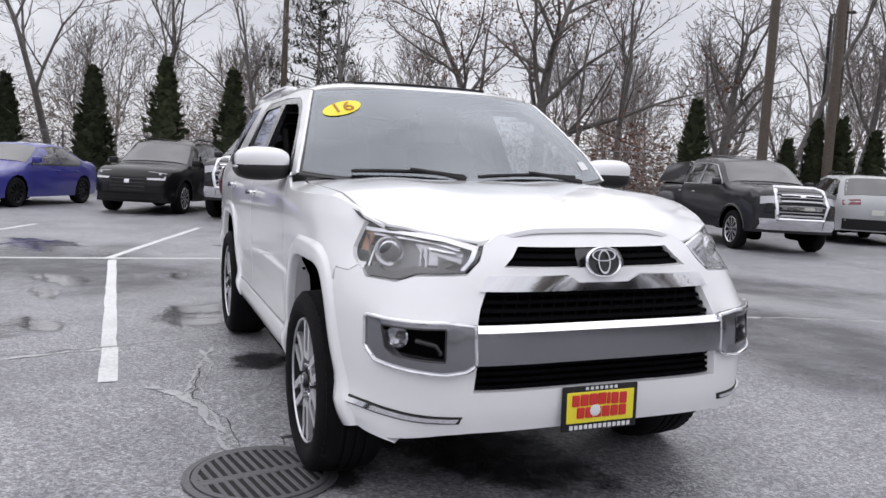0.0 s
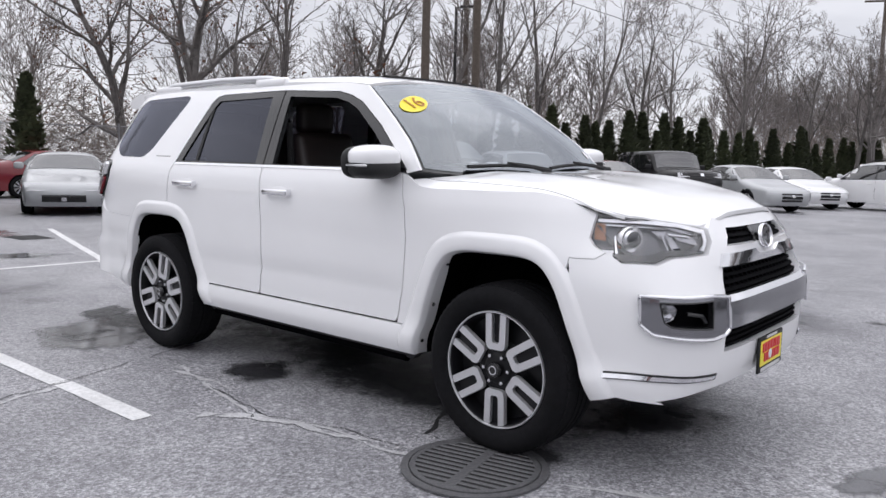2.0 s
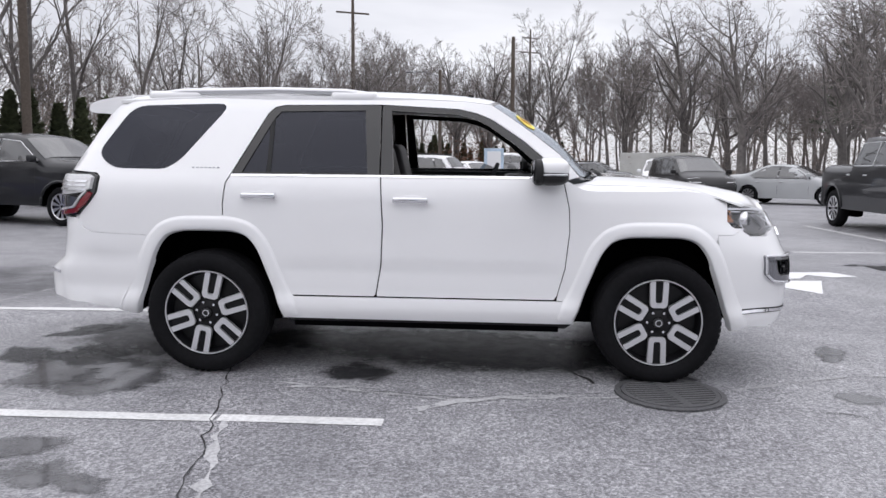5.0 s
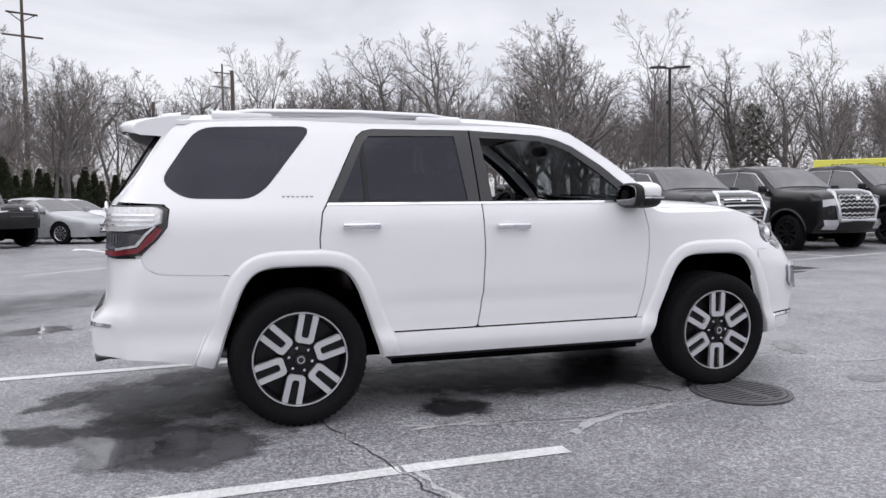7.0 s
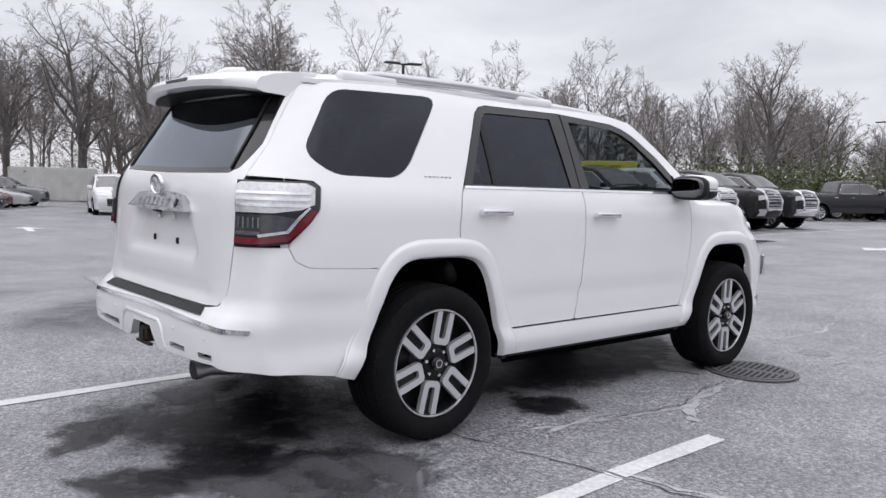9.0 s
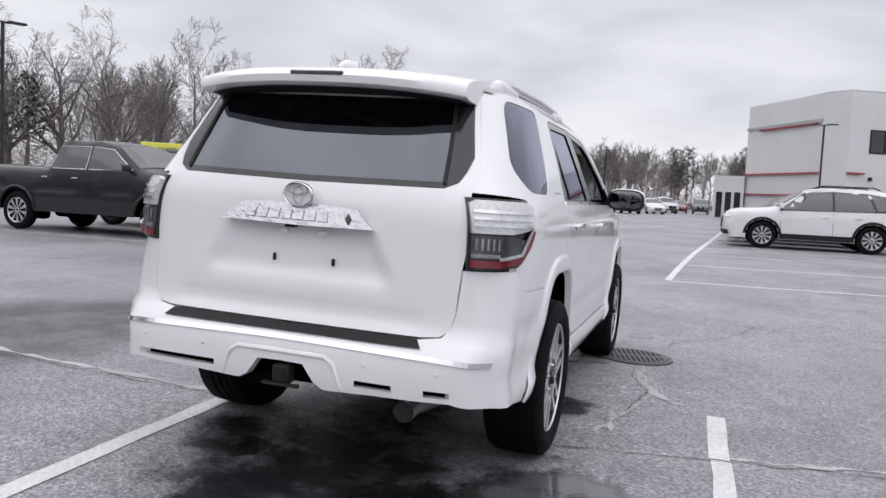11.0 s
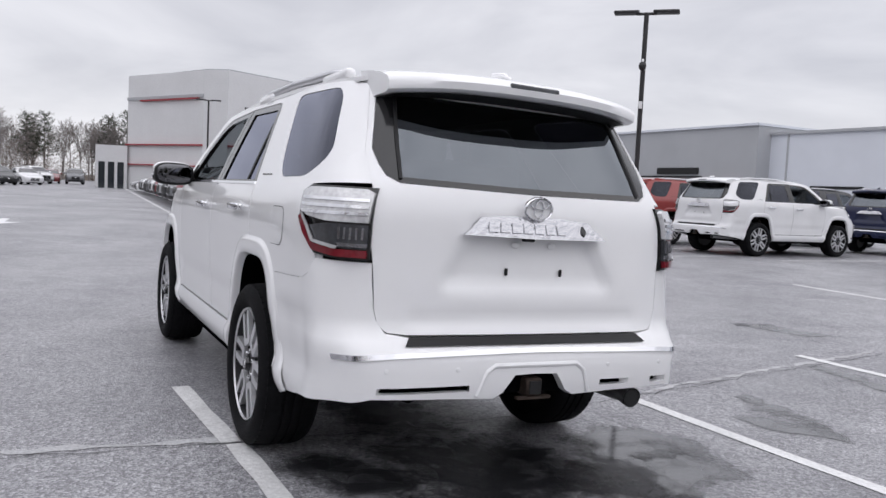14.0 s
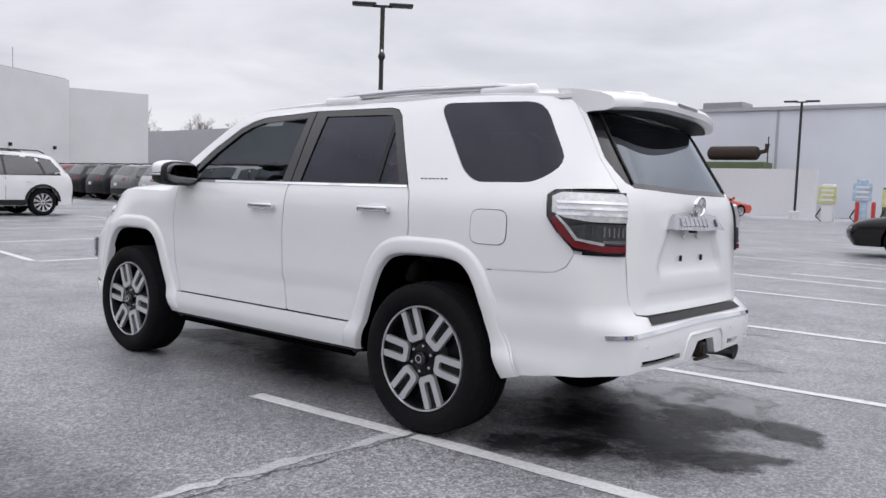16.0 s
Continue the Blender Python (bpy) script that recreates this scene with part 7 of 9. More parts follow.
    for k in range(4):
        z = gz[0] + (gz[1] - gz[0]) * (k + 0.5) / 4
        nose("grille_slat", z - 0.012, z + 0.012, gz[2] * 0.96, grille or M_BLACKGLOSS, 0.022, gr)
    nose("emblem", gz[1] - 0.13, gz[1] - 0.05, 0.07, M_CHROME, 0.03, gr)
    if style in ("pickup", "jeep", "wagon4", "suv"):
        nose("bumper", foot + 0.06, gz[0] - 0.04, 0.97, grille if style == "pickup" and grille else M_BLACKTRIM, 0.03)
    if style == "pickup":
        trim = grille or (M_SATIN if paint is P_BLACK else paint)
        ring = [(-0.60, 0.70), (-0.67, 0.95), (-0.60, 1.25), (-0.50, 1.30), (0.50, 1.30), (0.60, 1.25), (0.67, 0.95), (0.60, 0.70), (-0.60, 0.70)]
        part("grille_surround", tube([across(front_x(z), z, q, 0.03) for q, z in ring], 0.045, 8), trim, gr)
        for k in range(6):
            z0 = 0.76 + 0.085 * k
            zig = [across(front_x(z0), z0 + (0.018 if j % 2 else -0.018) * (grille is None), -0.6 + 1.2 * j / 14, 0.028) for j in range(15)]
            part("grille_slat", tube(zig, 0.012, 5), M_SATIN if grille is None else M_STEEL, gr)
        for sgn in (-1, 1):
            horn = [across(front_x(z), z, q * sgn, 0.035) for z in (0.50, 0.60, 0.71) for q in (0.62, 0.76, 0.9, 0.985)]
            mesh_object("bumper_corner", horn, [(r * 4 + c, r * 4 + c + 1, r * 4 + c + 5, r * 4 + c + 4) for r in range(2) for c in range(3)], trim, ob)
            slot = [across(front_x(z), z, q * sgn, 0.016) for z in (0.82, 1.0) for q in (0.74, 0.82, 0.9)]
            mesh_object("lamp_slot", slot, [(0, 1, 4, 3), (1, 2, 5, 4)], M_BLACKGLOSS, ob)
            for g in d["glass"]:
                part("window_trim", tube([skin(sgn)(x, z, 0.012) for x, z in g + [g[0]]], 0.010, 4), M_SATIN, ob)
            for end in (-1, 1):
                xc = end * d["wb"] / 2 + 0.05
                part("arch_lip", tube([skin(sgn)(xc + 0.53 * math.cos(t2), d["r"] + 0.53 * math.sin(t2), 0.006) for t2 in np.linspace(0.1, math.pi - 0.1, 15)], 0.03, 6), paint, ob)
    back = sorted([p for p in top if p[0] < mid and p[1] < 1.35], key=lambda p: p[1])
    bz, bx = [p[1] for p in back], [p[0] for p in back]

    def tail(name, z0, z1, q, mat, off):
        rows = [[across(float(np.interp(z, bz, bx)), z, qq, off) for qq in np.linspace(-q, q, 9)] for z in (z0, (z0 + z1) / 2, z1)]
        fl = [v for row in rows for v in row]
        return mesh_object(name, fl, [(a * 9 + c, a * 9 + c + 1, (a + 1) * 9 + c + 1, (a + 1) * 9 + c) for a in range(2) for c in range(8)], mat, ob)

    if style in ("suv", "jeep", "van", "pickup") and (trim_black or style != "van"):
        tail("rear_bumper", foot + 0.08, foot + 0.34, 0.97, M_BLACKTRIM if style != "pickup" else M_CHROME, 0.02)
    tail("licence_plate", foot + 0.45, foot + 0.58, 0.18, M_PLATE, 0.025)
    part("underbody", box(half * 1.75, w * 1.5, 0.25, (mid, 0, foot + 0.12), 0.03, 1), M_UNDER, ob)
    if cap:
        shell_loop = [(-0.98, 1.34), (-0.99, 1.80), (-1.15, 1.90), (-2.55, 1.86), (-2.86, 1.38)]
        cap_bm = bmesh.new()
        rows = [[cap_bm.verts.new((x, sgn * (0.90 if z < 1.5 else 0.74), z)) for x, z in shell_loop] for sgn in (-1, 1)]
        for i in range(4):
            cap_bm.faces.new((rows[0][i], rows[0][i + 1], rows[1][i + 1], rows[1][i]))
        cap_bm.faces.new(rows[0][::-1])
        cap_bm.faces.new(rows[1])
        bmesh.ops.recalc_face_normals(cap_bm, faces=cap_bm.faces)
        bmesh.ops.bevel(cap_bm, geom=list(cap_bm.edges), offset=0.06, segments=2, affect="EDGES", clamp_overlap=True)
        topper = part("bed_cap", cap_bm, paint, ob, "dark canopy over the truck bed")
        for sgn in (-1, 1):
            pane = [(x, sgn * (0.905 - (z - 1.34) * 0.345), z) for x, z in ((-1.15, 1.48), (-1.2, 1.76), (-2.35, 1.74), (-2.55, 1.48))]
            mesh_object("cap_window", pane, [(0, 1, 2, 3)], M_CARGLASS, topper)
        for sgn in (-1, 1):
            part("rear_fender", ellipsoid(0.62, 0.16, 0.36, (-d["wb"] / 2 + 0.05, sgn * 1.02, 0.78), 18, 10, 2.6), paint, ob, "bulging fender over dual wheels")
    if style == "pickup":
        part("bed_floor", box(1.8, w * 1.6, 0.05, (-1.9, 0, 0.85)), M_BLACKTRIM, ob)
    if style in ("wagon4", "suv"):
        for sgn in (-1, 1):
            part("roof_rail", tube([(-1.5, sgn * 0.60, zt + 0.0), (-1.35, sgn * 0.60, zt + 0.07), (-0.1, sgn * 0.61, zt + 0.075), (0.05, sgn * 0.61, zt)], 0.018, 6), M_BLACKTRIM, ob)
    if style == "jeep":
        part("spare_wheel", lathe([(0.1, -0.1), (0.4, -0.1), (0.42, 0.0), (0.4, 0.12), (0.1, 0.12)], 24, "x"), M_TYRE, ob).matrix_basis = pose(-2.2, 0, 1.0)
    ty, ri = simple_wheel(d["r"], wheel_dark)
    for end in (-1, 1):
        for sgn in (-1, 1):
            xw = end * d["wb"] / 2 + (0.05 if style == "pickup" else 0)
            wl2 = shared("wheel", ri, ob, Matrix.Translation((xw, sgn * (sy(xw, 0.5) - 0.02), d["r"])) @ pose(0, 0, 0, 0, 0, 0 if sgn > 0 else 180))
            shared("tyre", ty, wl2)
            part("wheel_well", box(d["arch"] * 1.9, 0.25, d["arch"] * 1.2, (xw, sgn * (w * 0.72 - 0.13), d["r"] + 0.12), 0.08, 2), M_UNDER, ob)
    return ob




def park(key, x, y, heading, group=""):
    style, paint, label, kw = CATALOG[key]
    m = pose(x, y, ground_z(x, y), 0, 0, heading)
    if key not in MODELS:
        MODELS[key] = build_car(style, paint, label, **kw)
        MODELS[key].matrix_basis = m
        ob = MODELS[key]
    else:
        ob = copy_thing(MODELS[key], m)
    if group:
        tagged(ob, group=group)
    return ob


CATALOG = {
    "truck_grey": ("pickup", P_DGREY, "charcoal crew-cab pickup truck with chrome grille surround", dict(grille=M_CHROME)),
    "truck_black": ("pickup", P_BLACK, "black crew-cab pickup truck with black mesh grille", dict(wheel_dark=True)),
    "truck_white": ("pickup", P_WHITE, "white crew-cab pickup truck with black grille", dict(wheel_dark=True)),
    "truck_silver": ("pickup", P_DGREY, "dark grey older pickup truck with chrome front bumper", dict(grille=M_CHROME)),
    "truck_old": ("pickup", P_DGREY, "dark grey dual-wheel work truck with bed canopy and chrome bumper", dict(grille=M_CHROME, cap=True)),
    "truck_wagon": ("pickup", P_WHITE, "white pickup truck parked by the trees", dict(grille=M_CHROME)),
    "suv_black": ("suv", P_BLACK, "black compact SUV with black wheel arch cladding", dict(trim_black=True)),
    "suv_white": ("suv", P_WHITE, "white compact SUV with black lower cladding", dict(trim_black=True)),
    "suv_silver": ("suv", P_SILVER, "silver compact SUV with dark cladding", dict(trim_black=True)),
    "suv_grey": ("suv", P_GREY, "grey compact SUV with dark cladding", dict(trim_black=True)),
    "suv_charcoal": ("suv", P_DGREY, "charcoal compact SUV with dark cladding", dict(trim_black=True)),
    "suv_red": ("suv", P_MAROON, "dark red compact SUV with dark cladding", dict(trim_black=True)),
    "suv_crossover": ("suv", P_WHITE, "white crossover with body-coloured arches", dict()),
    "wagon_white": ("wagon4", P_WHITE, "white off-road wagon with silver wheels", dict()),
    "wagon_black": ("wagon4", P_BLACK, "black off-road wagon with roof rails", dict()),
    "wagon_red": ("wagon4", P_RED, "red off-road wagon with roof rails", dict()),
    "wagon_navy": ("wagon4", P_NAVY, "navy blue off-road wagon with dark wheels", dict(wheel_dark=True)),
    "wagon_grey": ("wagon4", P_GREY, "grey off-road wagon with a roof basket", dict(wheel_dark=True)),
    "sedan_blue": ("sedan", P_BLUE, "bright blue sports sedan with dark wheels", dict(wheel_dark=True)),
    "sedan_silver": ("sedan", P_SILVER, "silver four-door sedan with alloy wheels", dict()),
    "sedan_white": ("sedan", P_WHITE, "white four-door sedan with dark windows", dict()),
    "sedan_red": ("sedan", P_MAROON, "dark red four-door sedan with alloy wheels", dict()),
    "sedan_grey": ("sedan", P_DGREY, "dark grey four-door sedan with alloy wheels", dict()),
    "sedan_black": ("sedan", P_BLACK, "black four-door sedan with dark wheels", dict(wheel_dark=True)),
    "coupe_silver": ("coupe", P_SILVER, "silver two-door coupe with yellow front plate", dict()),
    "coupe_red": ("coupe", P_ORANGE, "bright red low sports coupe", dict()),
    "jeep_black": ("jeep", P_BLACK, "black boxy off-roader with round lamps", dict(wheel_dark=True)),
    "van_black": ("van", P_BLACK, "black minivan with chrome trim", dict()),
    "van_white": ("van", P_WHITE, "white minivan with dark tinted windows", dict()),
}
# west row, noses towards the bay
park("sedan_blue", -16.6, -4.1, -26)
park("suv_black", -16.0, -0.7, -24)
park("truck_silver", -15.1, 1.8, -26)
park("coupe_silver", -15.6, 4.9, -26)
park("sedan_blue", -14.3, 7.3, -26)
park("sedan_grey", -15.2, 10.3, -20)
park("sedan_red", -22.5, 7.5, 95)
park("suv_black", -17.4, -7.6, -26)
# cars before the hedge
park("truck_old", -10.1, 11.7, -17)
park("suv_silver", -11.0, 16.4, 146)
park("sedan_red", -8.7, 17.9, 145)
park("jeep_black", -7.8, 20.9, -35)
park("sedan_silver", -5.9, 22.9, -36)
park("sedan_white", -5.6, 26.8, -42)
park("suv_crossover", -2.9, 28.0, 160)
park("sedan_white", -0.3, 29.0, -50)
park("sedan_grey", 1.6, 31.4, -40)
park("truck_wagon", 1.4, 35.6, -12)
park("sedan_red", 4.0, 41.0, -30)
park("sedan_silver", 5.6, 43.5, -30)
park("suv_grey", 7.4, 47.0, -30)
park("van_black", 8.0, 25.3, -84)
park("van_white", 8.6, 32.5, -104)
park("sedan_silver", 11.6, 24.2, -40)
# truck row
for k, key in enumerate(("truck_grey", "truck_black", "truck_black", "truck_white", "truck_black", "truck_grey")):
    park(key, 9.0 + 2.95 * k, 10.75 + 0.05 * k, -90 + (k * 37 % 5 - 2), "pickup trucks in a row")
park("truck_grey", 37.5, 12.3, -40)
for k, key in enumerate(("suv_charcoal", "suv_silver", "suv_white", "suv_charcoal", "suv_silver", "suv_grey", "suv_black", "suv_white", "suv_silver", "suv_charcoal", "sedan_silver", "suv_white", "suv_black", "sedan_white", "suv_grey", "sedan_silver", "suv_white")):
    park(key, 42.0 + 3.2 * k, 13.2 + 0.05 * k, -60, "cars in the far row")
# row facing the northern aisle, east of the bay
for k, key in enumerate(("suv_white", "suv_charcoal", "suv_red", "suv_grey", "suv_charcoal", "suv_silver", "suv_red", "suv_white", "suv_grey", "suv_charcoal", "suv_white", "suv_silver", "sedan_white", "sedan_black", "sedan_silver", "sedan_white")):
    park(key, 18.75 + 2.8 * k, -4.45 - 0.15 * k, 90, "cars facing the aisle")
# row with its tails to the aisle: the same make of wagon in other paints


def sister(paint, label, x, y, heading, dark_wheel=False, keep_flares=True):
    ob = copy_thing(HERO, pose(x, y, ground_z(x, y) + 0.002, 0, 0, heading))
    tagged(ob, label, "car", "off-road wagons in a row")
    for o in list(ob.children_recursive):
        stem = o.name.split(".")[0]
        if stem in ("price_sticker", "sticker_number", "corner_sticker", "dealer_plate", "plate_face", "plate_bar", "plate_burst", "plate_caption"):
            bpy.data.objects.remove(o)
            continue
        mats = o.data.materials
        if mats and mats[0] is M_PAINT or (mats and mats[0] is M_MACHINED and dark_wheel):
            key = (o.data.name, paint.name)
            if key not in REPAINTED:
                REPAINTED[key] = o.data.copy()
                REPAINTED[key].materials[0] = M_WHEELBLACK if mats[0] is M_MACHINED else paint
            o.data = REPAINTED[key]
    return ob


REPAINTED = {}
sister(P_WHITE, "white off-road wagon with dark tinted windows", 8.5, -14.1, -89)
sister(P_RED, "red off-road wagon with chrome rear moulding", 11.8, -14.6, -90)
sister(P_BLACK, "black off-road wagon with chrome sill trim", 18.2, -15.9, -90)
for k, key in enumerate(("suv_white", "suv_silver", "suv_silver", "suv_grey", "suv_charcoal", "suv_charcoal", "suv_red", "suv_silver", "suv_grey", "suv_white", "suv_charcoal", "van_white")):
    park(key, 21.4 + 2.8 * k, -15.9 - 0.24 * k, -90, "compact SUVs in a row")
sister(P_NAVY, "navy blue off-road wagon with dark wheels", 8.8, -20.2, -82, True)
sister(P_DGREY, "charcoal off-road wagon with tinted windows", 12.0, -20.5, -84)
park("wagon_grey", 17.6, -37.0, -75)
park("suv_white", 21.0, -40.0, -75)
park("coupe_red", 13.2, -42.5, -122)
park("sedan_black", -2.5, -14.8, 4)
for key, az, d, turn in (("sedan_red", -0.4, 95, 180), ("suv_grey", -1.8, 95, 180), ("sedan_grey", 2.6, 72, 200), ("sedan_white", 1.1, 78, 200), ("suv_white", 0.5, 88, 205)):
    park(key, -5.1 + d * math.cos(radians(az)), 1.8 + d * math.sin(radians(az)), turn, "cars before the far woods")

# ---------------------------------------------------------------- trees, hedge, woods
def grow(seed, height, spread=1.0, depth=4, trunk_r=0.16, kids=(2, 1, 2, 1), bare=0.3, min_r=0.008, lean=0.06):
    """Segments (start, end, radius, radius, level) of a bare tree: a trunk with tapering limbs that fork into fans of twigs."""
    rnd = random.Random(seed)
    segs = []

    def branch(p, d, length, r, level):
        n = (7, 5, 4, 3, 2)[level]
        wob = (0.07, 0.13, 0.17, 0.2, 0.2)[level]
        turn = rnd.uniform(0, 6.28)
        for i in range(n):
            d = (d + Vector((rnd.gauss(0, wob), rnd.gauss(0, wob), rnd.gauss(0.05, wob * 0.6)))).normalized()
            q = p + d * length / n
            r0, r1 = max(min_r, r * (1 - 0.75 * i / n)), max(min_r, r * (1 - 0.75 * (i + 1) / n))
            segs.append((p, q, r0, r1, level))
            p, along = q, (i + 1) / n
            if level >= depth or along < (bare if level == 0 else 0.2):
                continue
            for _ in range(kids[level] + (1 if i == n - 1 and level < 2 else 0)):
                turn += 2.4 + rnd.gauss(0, 0.5)
                a = d.cross(Vector((0.3, 0.2, 0.9)) if abs(d.z) < 0.9 else Vector((1, 0.1, 0))).normalized()
                a = Matrix.Rotation(turn, 3, d) @ a
                ang = radians(rnd.uniform(24, 56)) * spread * (1.1 - 0.3 * along)
                nd = (d * math.cos(ang) + a * math.sin(ang)).normalized()
                ln = length * (0.66, 0.56, 0.52, 0.6)[level] * (1.12 - 0.6 * along) * rnd.uniform(0.7, 1.2)
                branch(p, nd, ln, r1 * 0.62, level + 1)

    branch(Vector((0, 0, -0.1)), Vector((rnd.gauss(0, lean), rnd.gauss(0, lean), 1)).normalized(), height * 0.66, trunk_r, 0)
    return segs


def seg_mesh(segs, sides):
    verts, faces = [], []
    for p, q, r0, r1, level in segs:
        d = (q - p).normalized()
        s = d.cross(Vector((0.31, 0.17, 0.93)) if abs(d.z) < 0.9 else Vector((1, 0.1, 0))).normalized()
        t = s.cross(d)
        n = sides(level)
        k = len(verts)
        for c, r in ((p, r0), (q, r1)):
            for i in range(n):
                a = 2 * math.pi * i / n
                verts.append(c + (s * math.cos(a) + t * math.sin(a)) * r)
        faces += [(k + i, k + (i + 1) % n, k + n + (i + 1) % n, k + n + i) for i in range(n)]
    return verts, faces




def make_tree(seed, height, leaves=0, **kw):
    segs = grow(seed, height, **kw)
    ob = empty("bare_tree", "tall bare deciduous tree with grey bark in winter" if not leaves else "bare oak tree still holding some brown leaves", "tree")
    v, f = seg_mesh([s for s in segs if s[4] <= 2], lambda l: 8 if l == 0 else 6)
    mesh_object("trunk", v, f, M_BARK, ob)
    v, f = seg_mesh([s for s in segs if s[4] > 2], lambda l: 3)
    mesh_object("crown", v, f, M_TWIG, ob, smooth=False)
    if leaves:
        rnd = random.Random(seed + 5)
        v, f = [], []
        tips = [s for s in segs if s[4] >= 4]
        for k in range(leaves):
            c = rnd.choice(tips)[1] + Vector((rnd.gauss(0, 0.12), rnd.gauss(0, 0.12), rnd.gauss(-0.05, 0.12)))
            a, b = Vector((rnd.uniform(-1, 1), rnd.uniform(-1, 1), rnd.uniform(-1, 1))).normalized(), Vector((rnd.uniform(-1, 1), rnd.uniform(-1, 1), rnd.uniform(-1, 1))).normalized()
            i = len(v)
            v += [c - a * 0.07, c + b * 0.045, c + a * 0.07, c - b * 0.045]
            f.append((i, i + 1, i + 2, i + 3))
        mesh_object("brown_leaves", v, f, M_OAKLEAF, ob, smooth=False)
    return ob


def conifer_mesh(seed, h, r, n=900, lean=0.3):
    """Upright evergreen: small sprays on a narrow uneven cone."""
    rnd = random.Random(seed)
    v, f = [], []
    ph = [rnd.uniform(0, 6.28) for _ in range(6)]
    for k in range(n):
        z = h * rnd.random() ** 0.85
        a = rnd.uniform(0, 6.283)
        prof = (1 - (z / h) ** 1.7) * (0.55 + 0.45 * min(1, z / (0.18 * h)))
        lump = 1 + 0.16 * math.sin(3 * a + ph[0] + z * 2.1) + 0.12 * math.sin(5 * a + ph[1] - z * 3.3) + rnd.gauss(0, 0.07)
        rad = r * prof * lump * (0.72 + 0.28 * rnd.random())
        c = Vector((rad * math.cos(a), rad * math.sin(a), z))
        out = Vector((math.cos(a), math.sin(a), 0.9 + rnd.gauss(0, 0.35))).normalized()
        s = Vector((-math.sin(a), math.cos(a), rnd.gauss(0, 0.3))).normalized()
        w, l = rnd.uniform(0.06, 0.12), rnd.uniform(0.16, 0.32)
        i = len(v)
        v += [c - s * w, c + s * w, c + out * l + s * w * 0.25, c + out * l - s * w * 0.25, c + out * l * 0.45 + s * w * 1.6, c + out * l * 0.45 - s * w * 1.6]
        f += [(i, i + 1, i + 4, i + 2, i + 3, i + 5)]
    core = len(v)
    for j in range(7):
        z = h * j / 6.6
        rr = r * 0.72 * (1 - (z / h) ** 1.7) * (0.55 + 0.45 * min(1, z / (0.18 * h)))
        v += [Vector((rr * math.cos(2 * math.pi * i / 9), rr * math.sin(2 * math.pi * i / 9), z)) for i in range(9)]
    for j in range(6):
        f += [(core + j * 9 + i, core + j * 9 + (i + 1) % 9, core + (j + 1) * 9 + (i + 1) % 9, core + (j + 1) * 9 + i) for i in range(9)]
    return v, f


def make_arborvitae(seed, h, r):
    ob = empty("arborvitae", "dark green narrow arborvitae hedge tree", "hedge tree", group="arborvitae hedge")
    v, f = conifer_mesh(seed, h, r)
    mesh_object("foliage", v, f, M_CONIFER, ob, smooth=False)
    part("stem", tube([(0, 0, -0.1), (0, 0, h * 0.3)], [0.07, 0.05], 6), M_BARK, ob)
    return ob


def make_pine(seed, h):
    rnd = random.Random(seed)
    ob = empty("pine_tree", "dark green pine with layered irregular branches", "tree")
    part("trunk", tube([(0, 0, -0.1), (0.1, 0.05, h * 0.4), (0.0, 0.1, h * 0.95)], [0.17, 0.12, 0.03], 8), M_BARK, ob)
    segs, v, f = [], [], []
    for k in range(46):
        z = h * (0.32 + 0.66 * k / 46)
        a = k * 2.4 + rnd.uniform(-0.4, 0.4)
        ln = (h * 0.27) * (1 - 0.72 * (k / 46) ** 1.3) * rnd.uniform(0.6, 1.15)
        d = Vector((math.cos(a), math.sin(a), 0.18))
        p, q = Vector((0.05, 0.05, z)), Vector((0.05, 0.05, z)) + d * ln
        segs.append((p, q, 0.04, 0.012, 3))
        for j in range(34):
            c = p + (q - p) * rnd.uniform(0.35, 1.05) + Vector((rnd.gauss(0, 0.20), rnd.gauss(0, 0.20), rnd.gauss(0.08, 0.12)))
            for m in range(3):
                o = Vector((rnd.uniform(-1, 1), rnd.uniform(-1, 1), rnd.uniform(-0.2, 1))).normalized() * rnd.uniform(0.16, 0.30)
                s = o.cross(Vector((0, 0, 1))).normalized() * 0.045
                i = len(v)
                v += [c - s, c + s, c + o]
                f.append((i, i + 1, i + 2))
    bv, bf = seg_mesh(segs, lambda l: 5)
    mesh_object("branch_work", bv, bf, M_BARK, ob)
    mesh_object("needles", v, f, M_PINE, ob, smooth=False)
    return ob


TREE_KINDS = [make_tree(11, 13, trunk_r=0.17, kids=(1, 1, 2, 1)), make_tree(23, 14.5, trunk_r=0.20, spread=0.9, kids=(1, 1, 2, 1)), make_tree(31, 12, trunk_r=0.15, spread=1.15, bare=0.2, kids=(1, 1, 2, 1)),
              make_tree(47, 13, leaves=1500, trunk_r=0.27, spread=1.1, bare=0.15), make_tree(59, 14, trunk_r=0.17, spread=0.85, bare=0.35, kids=(1, 1, 2, 1)), make_tree(71, 12.5, trunk_r=0.30, spread=1.25, bare=0.25)]
PLACED = set()


def plant(kind, x, y, turn=0.0, size=1.0):
    src = TREE_KINDS[kind]
    m = pose(x, y, -0.1, 0, 0, turn) @ Matrix.Scale(size, 4)
    if kind not in PLACED:
        PLACED.add(kind)
        src.matrix_basis = m
        return src
    ob = copy_thing(src, Matrix.Identity(4))
    ob.matrix_basis = m
    return ob


def polar(t_eye, az, d):
    return t_eye[0] + d * math.cos(radians(az)), t_eye[1] + d * math.sin(radians(az))


rnd = random.Random(8)
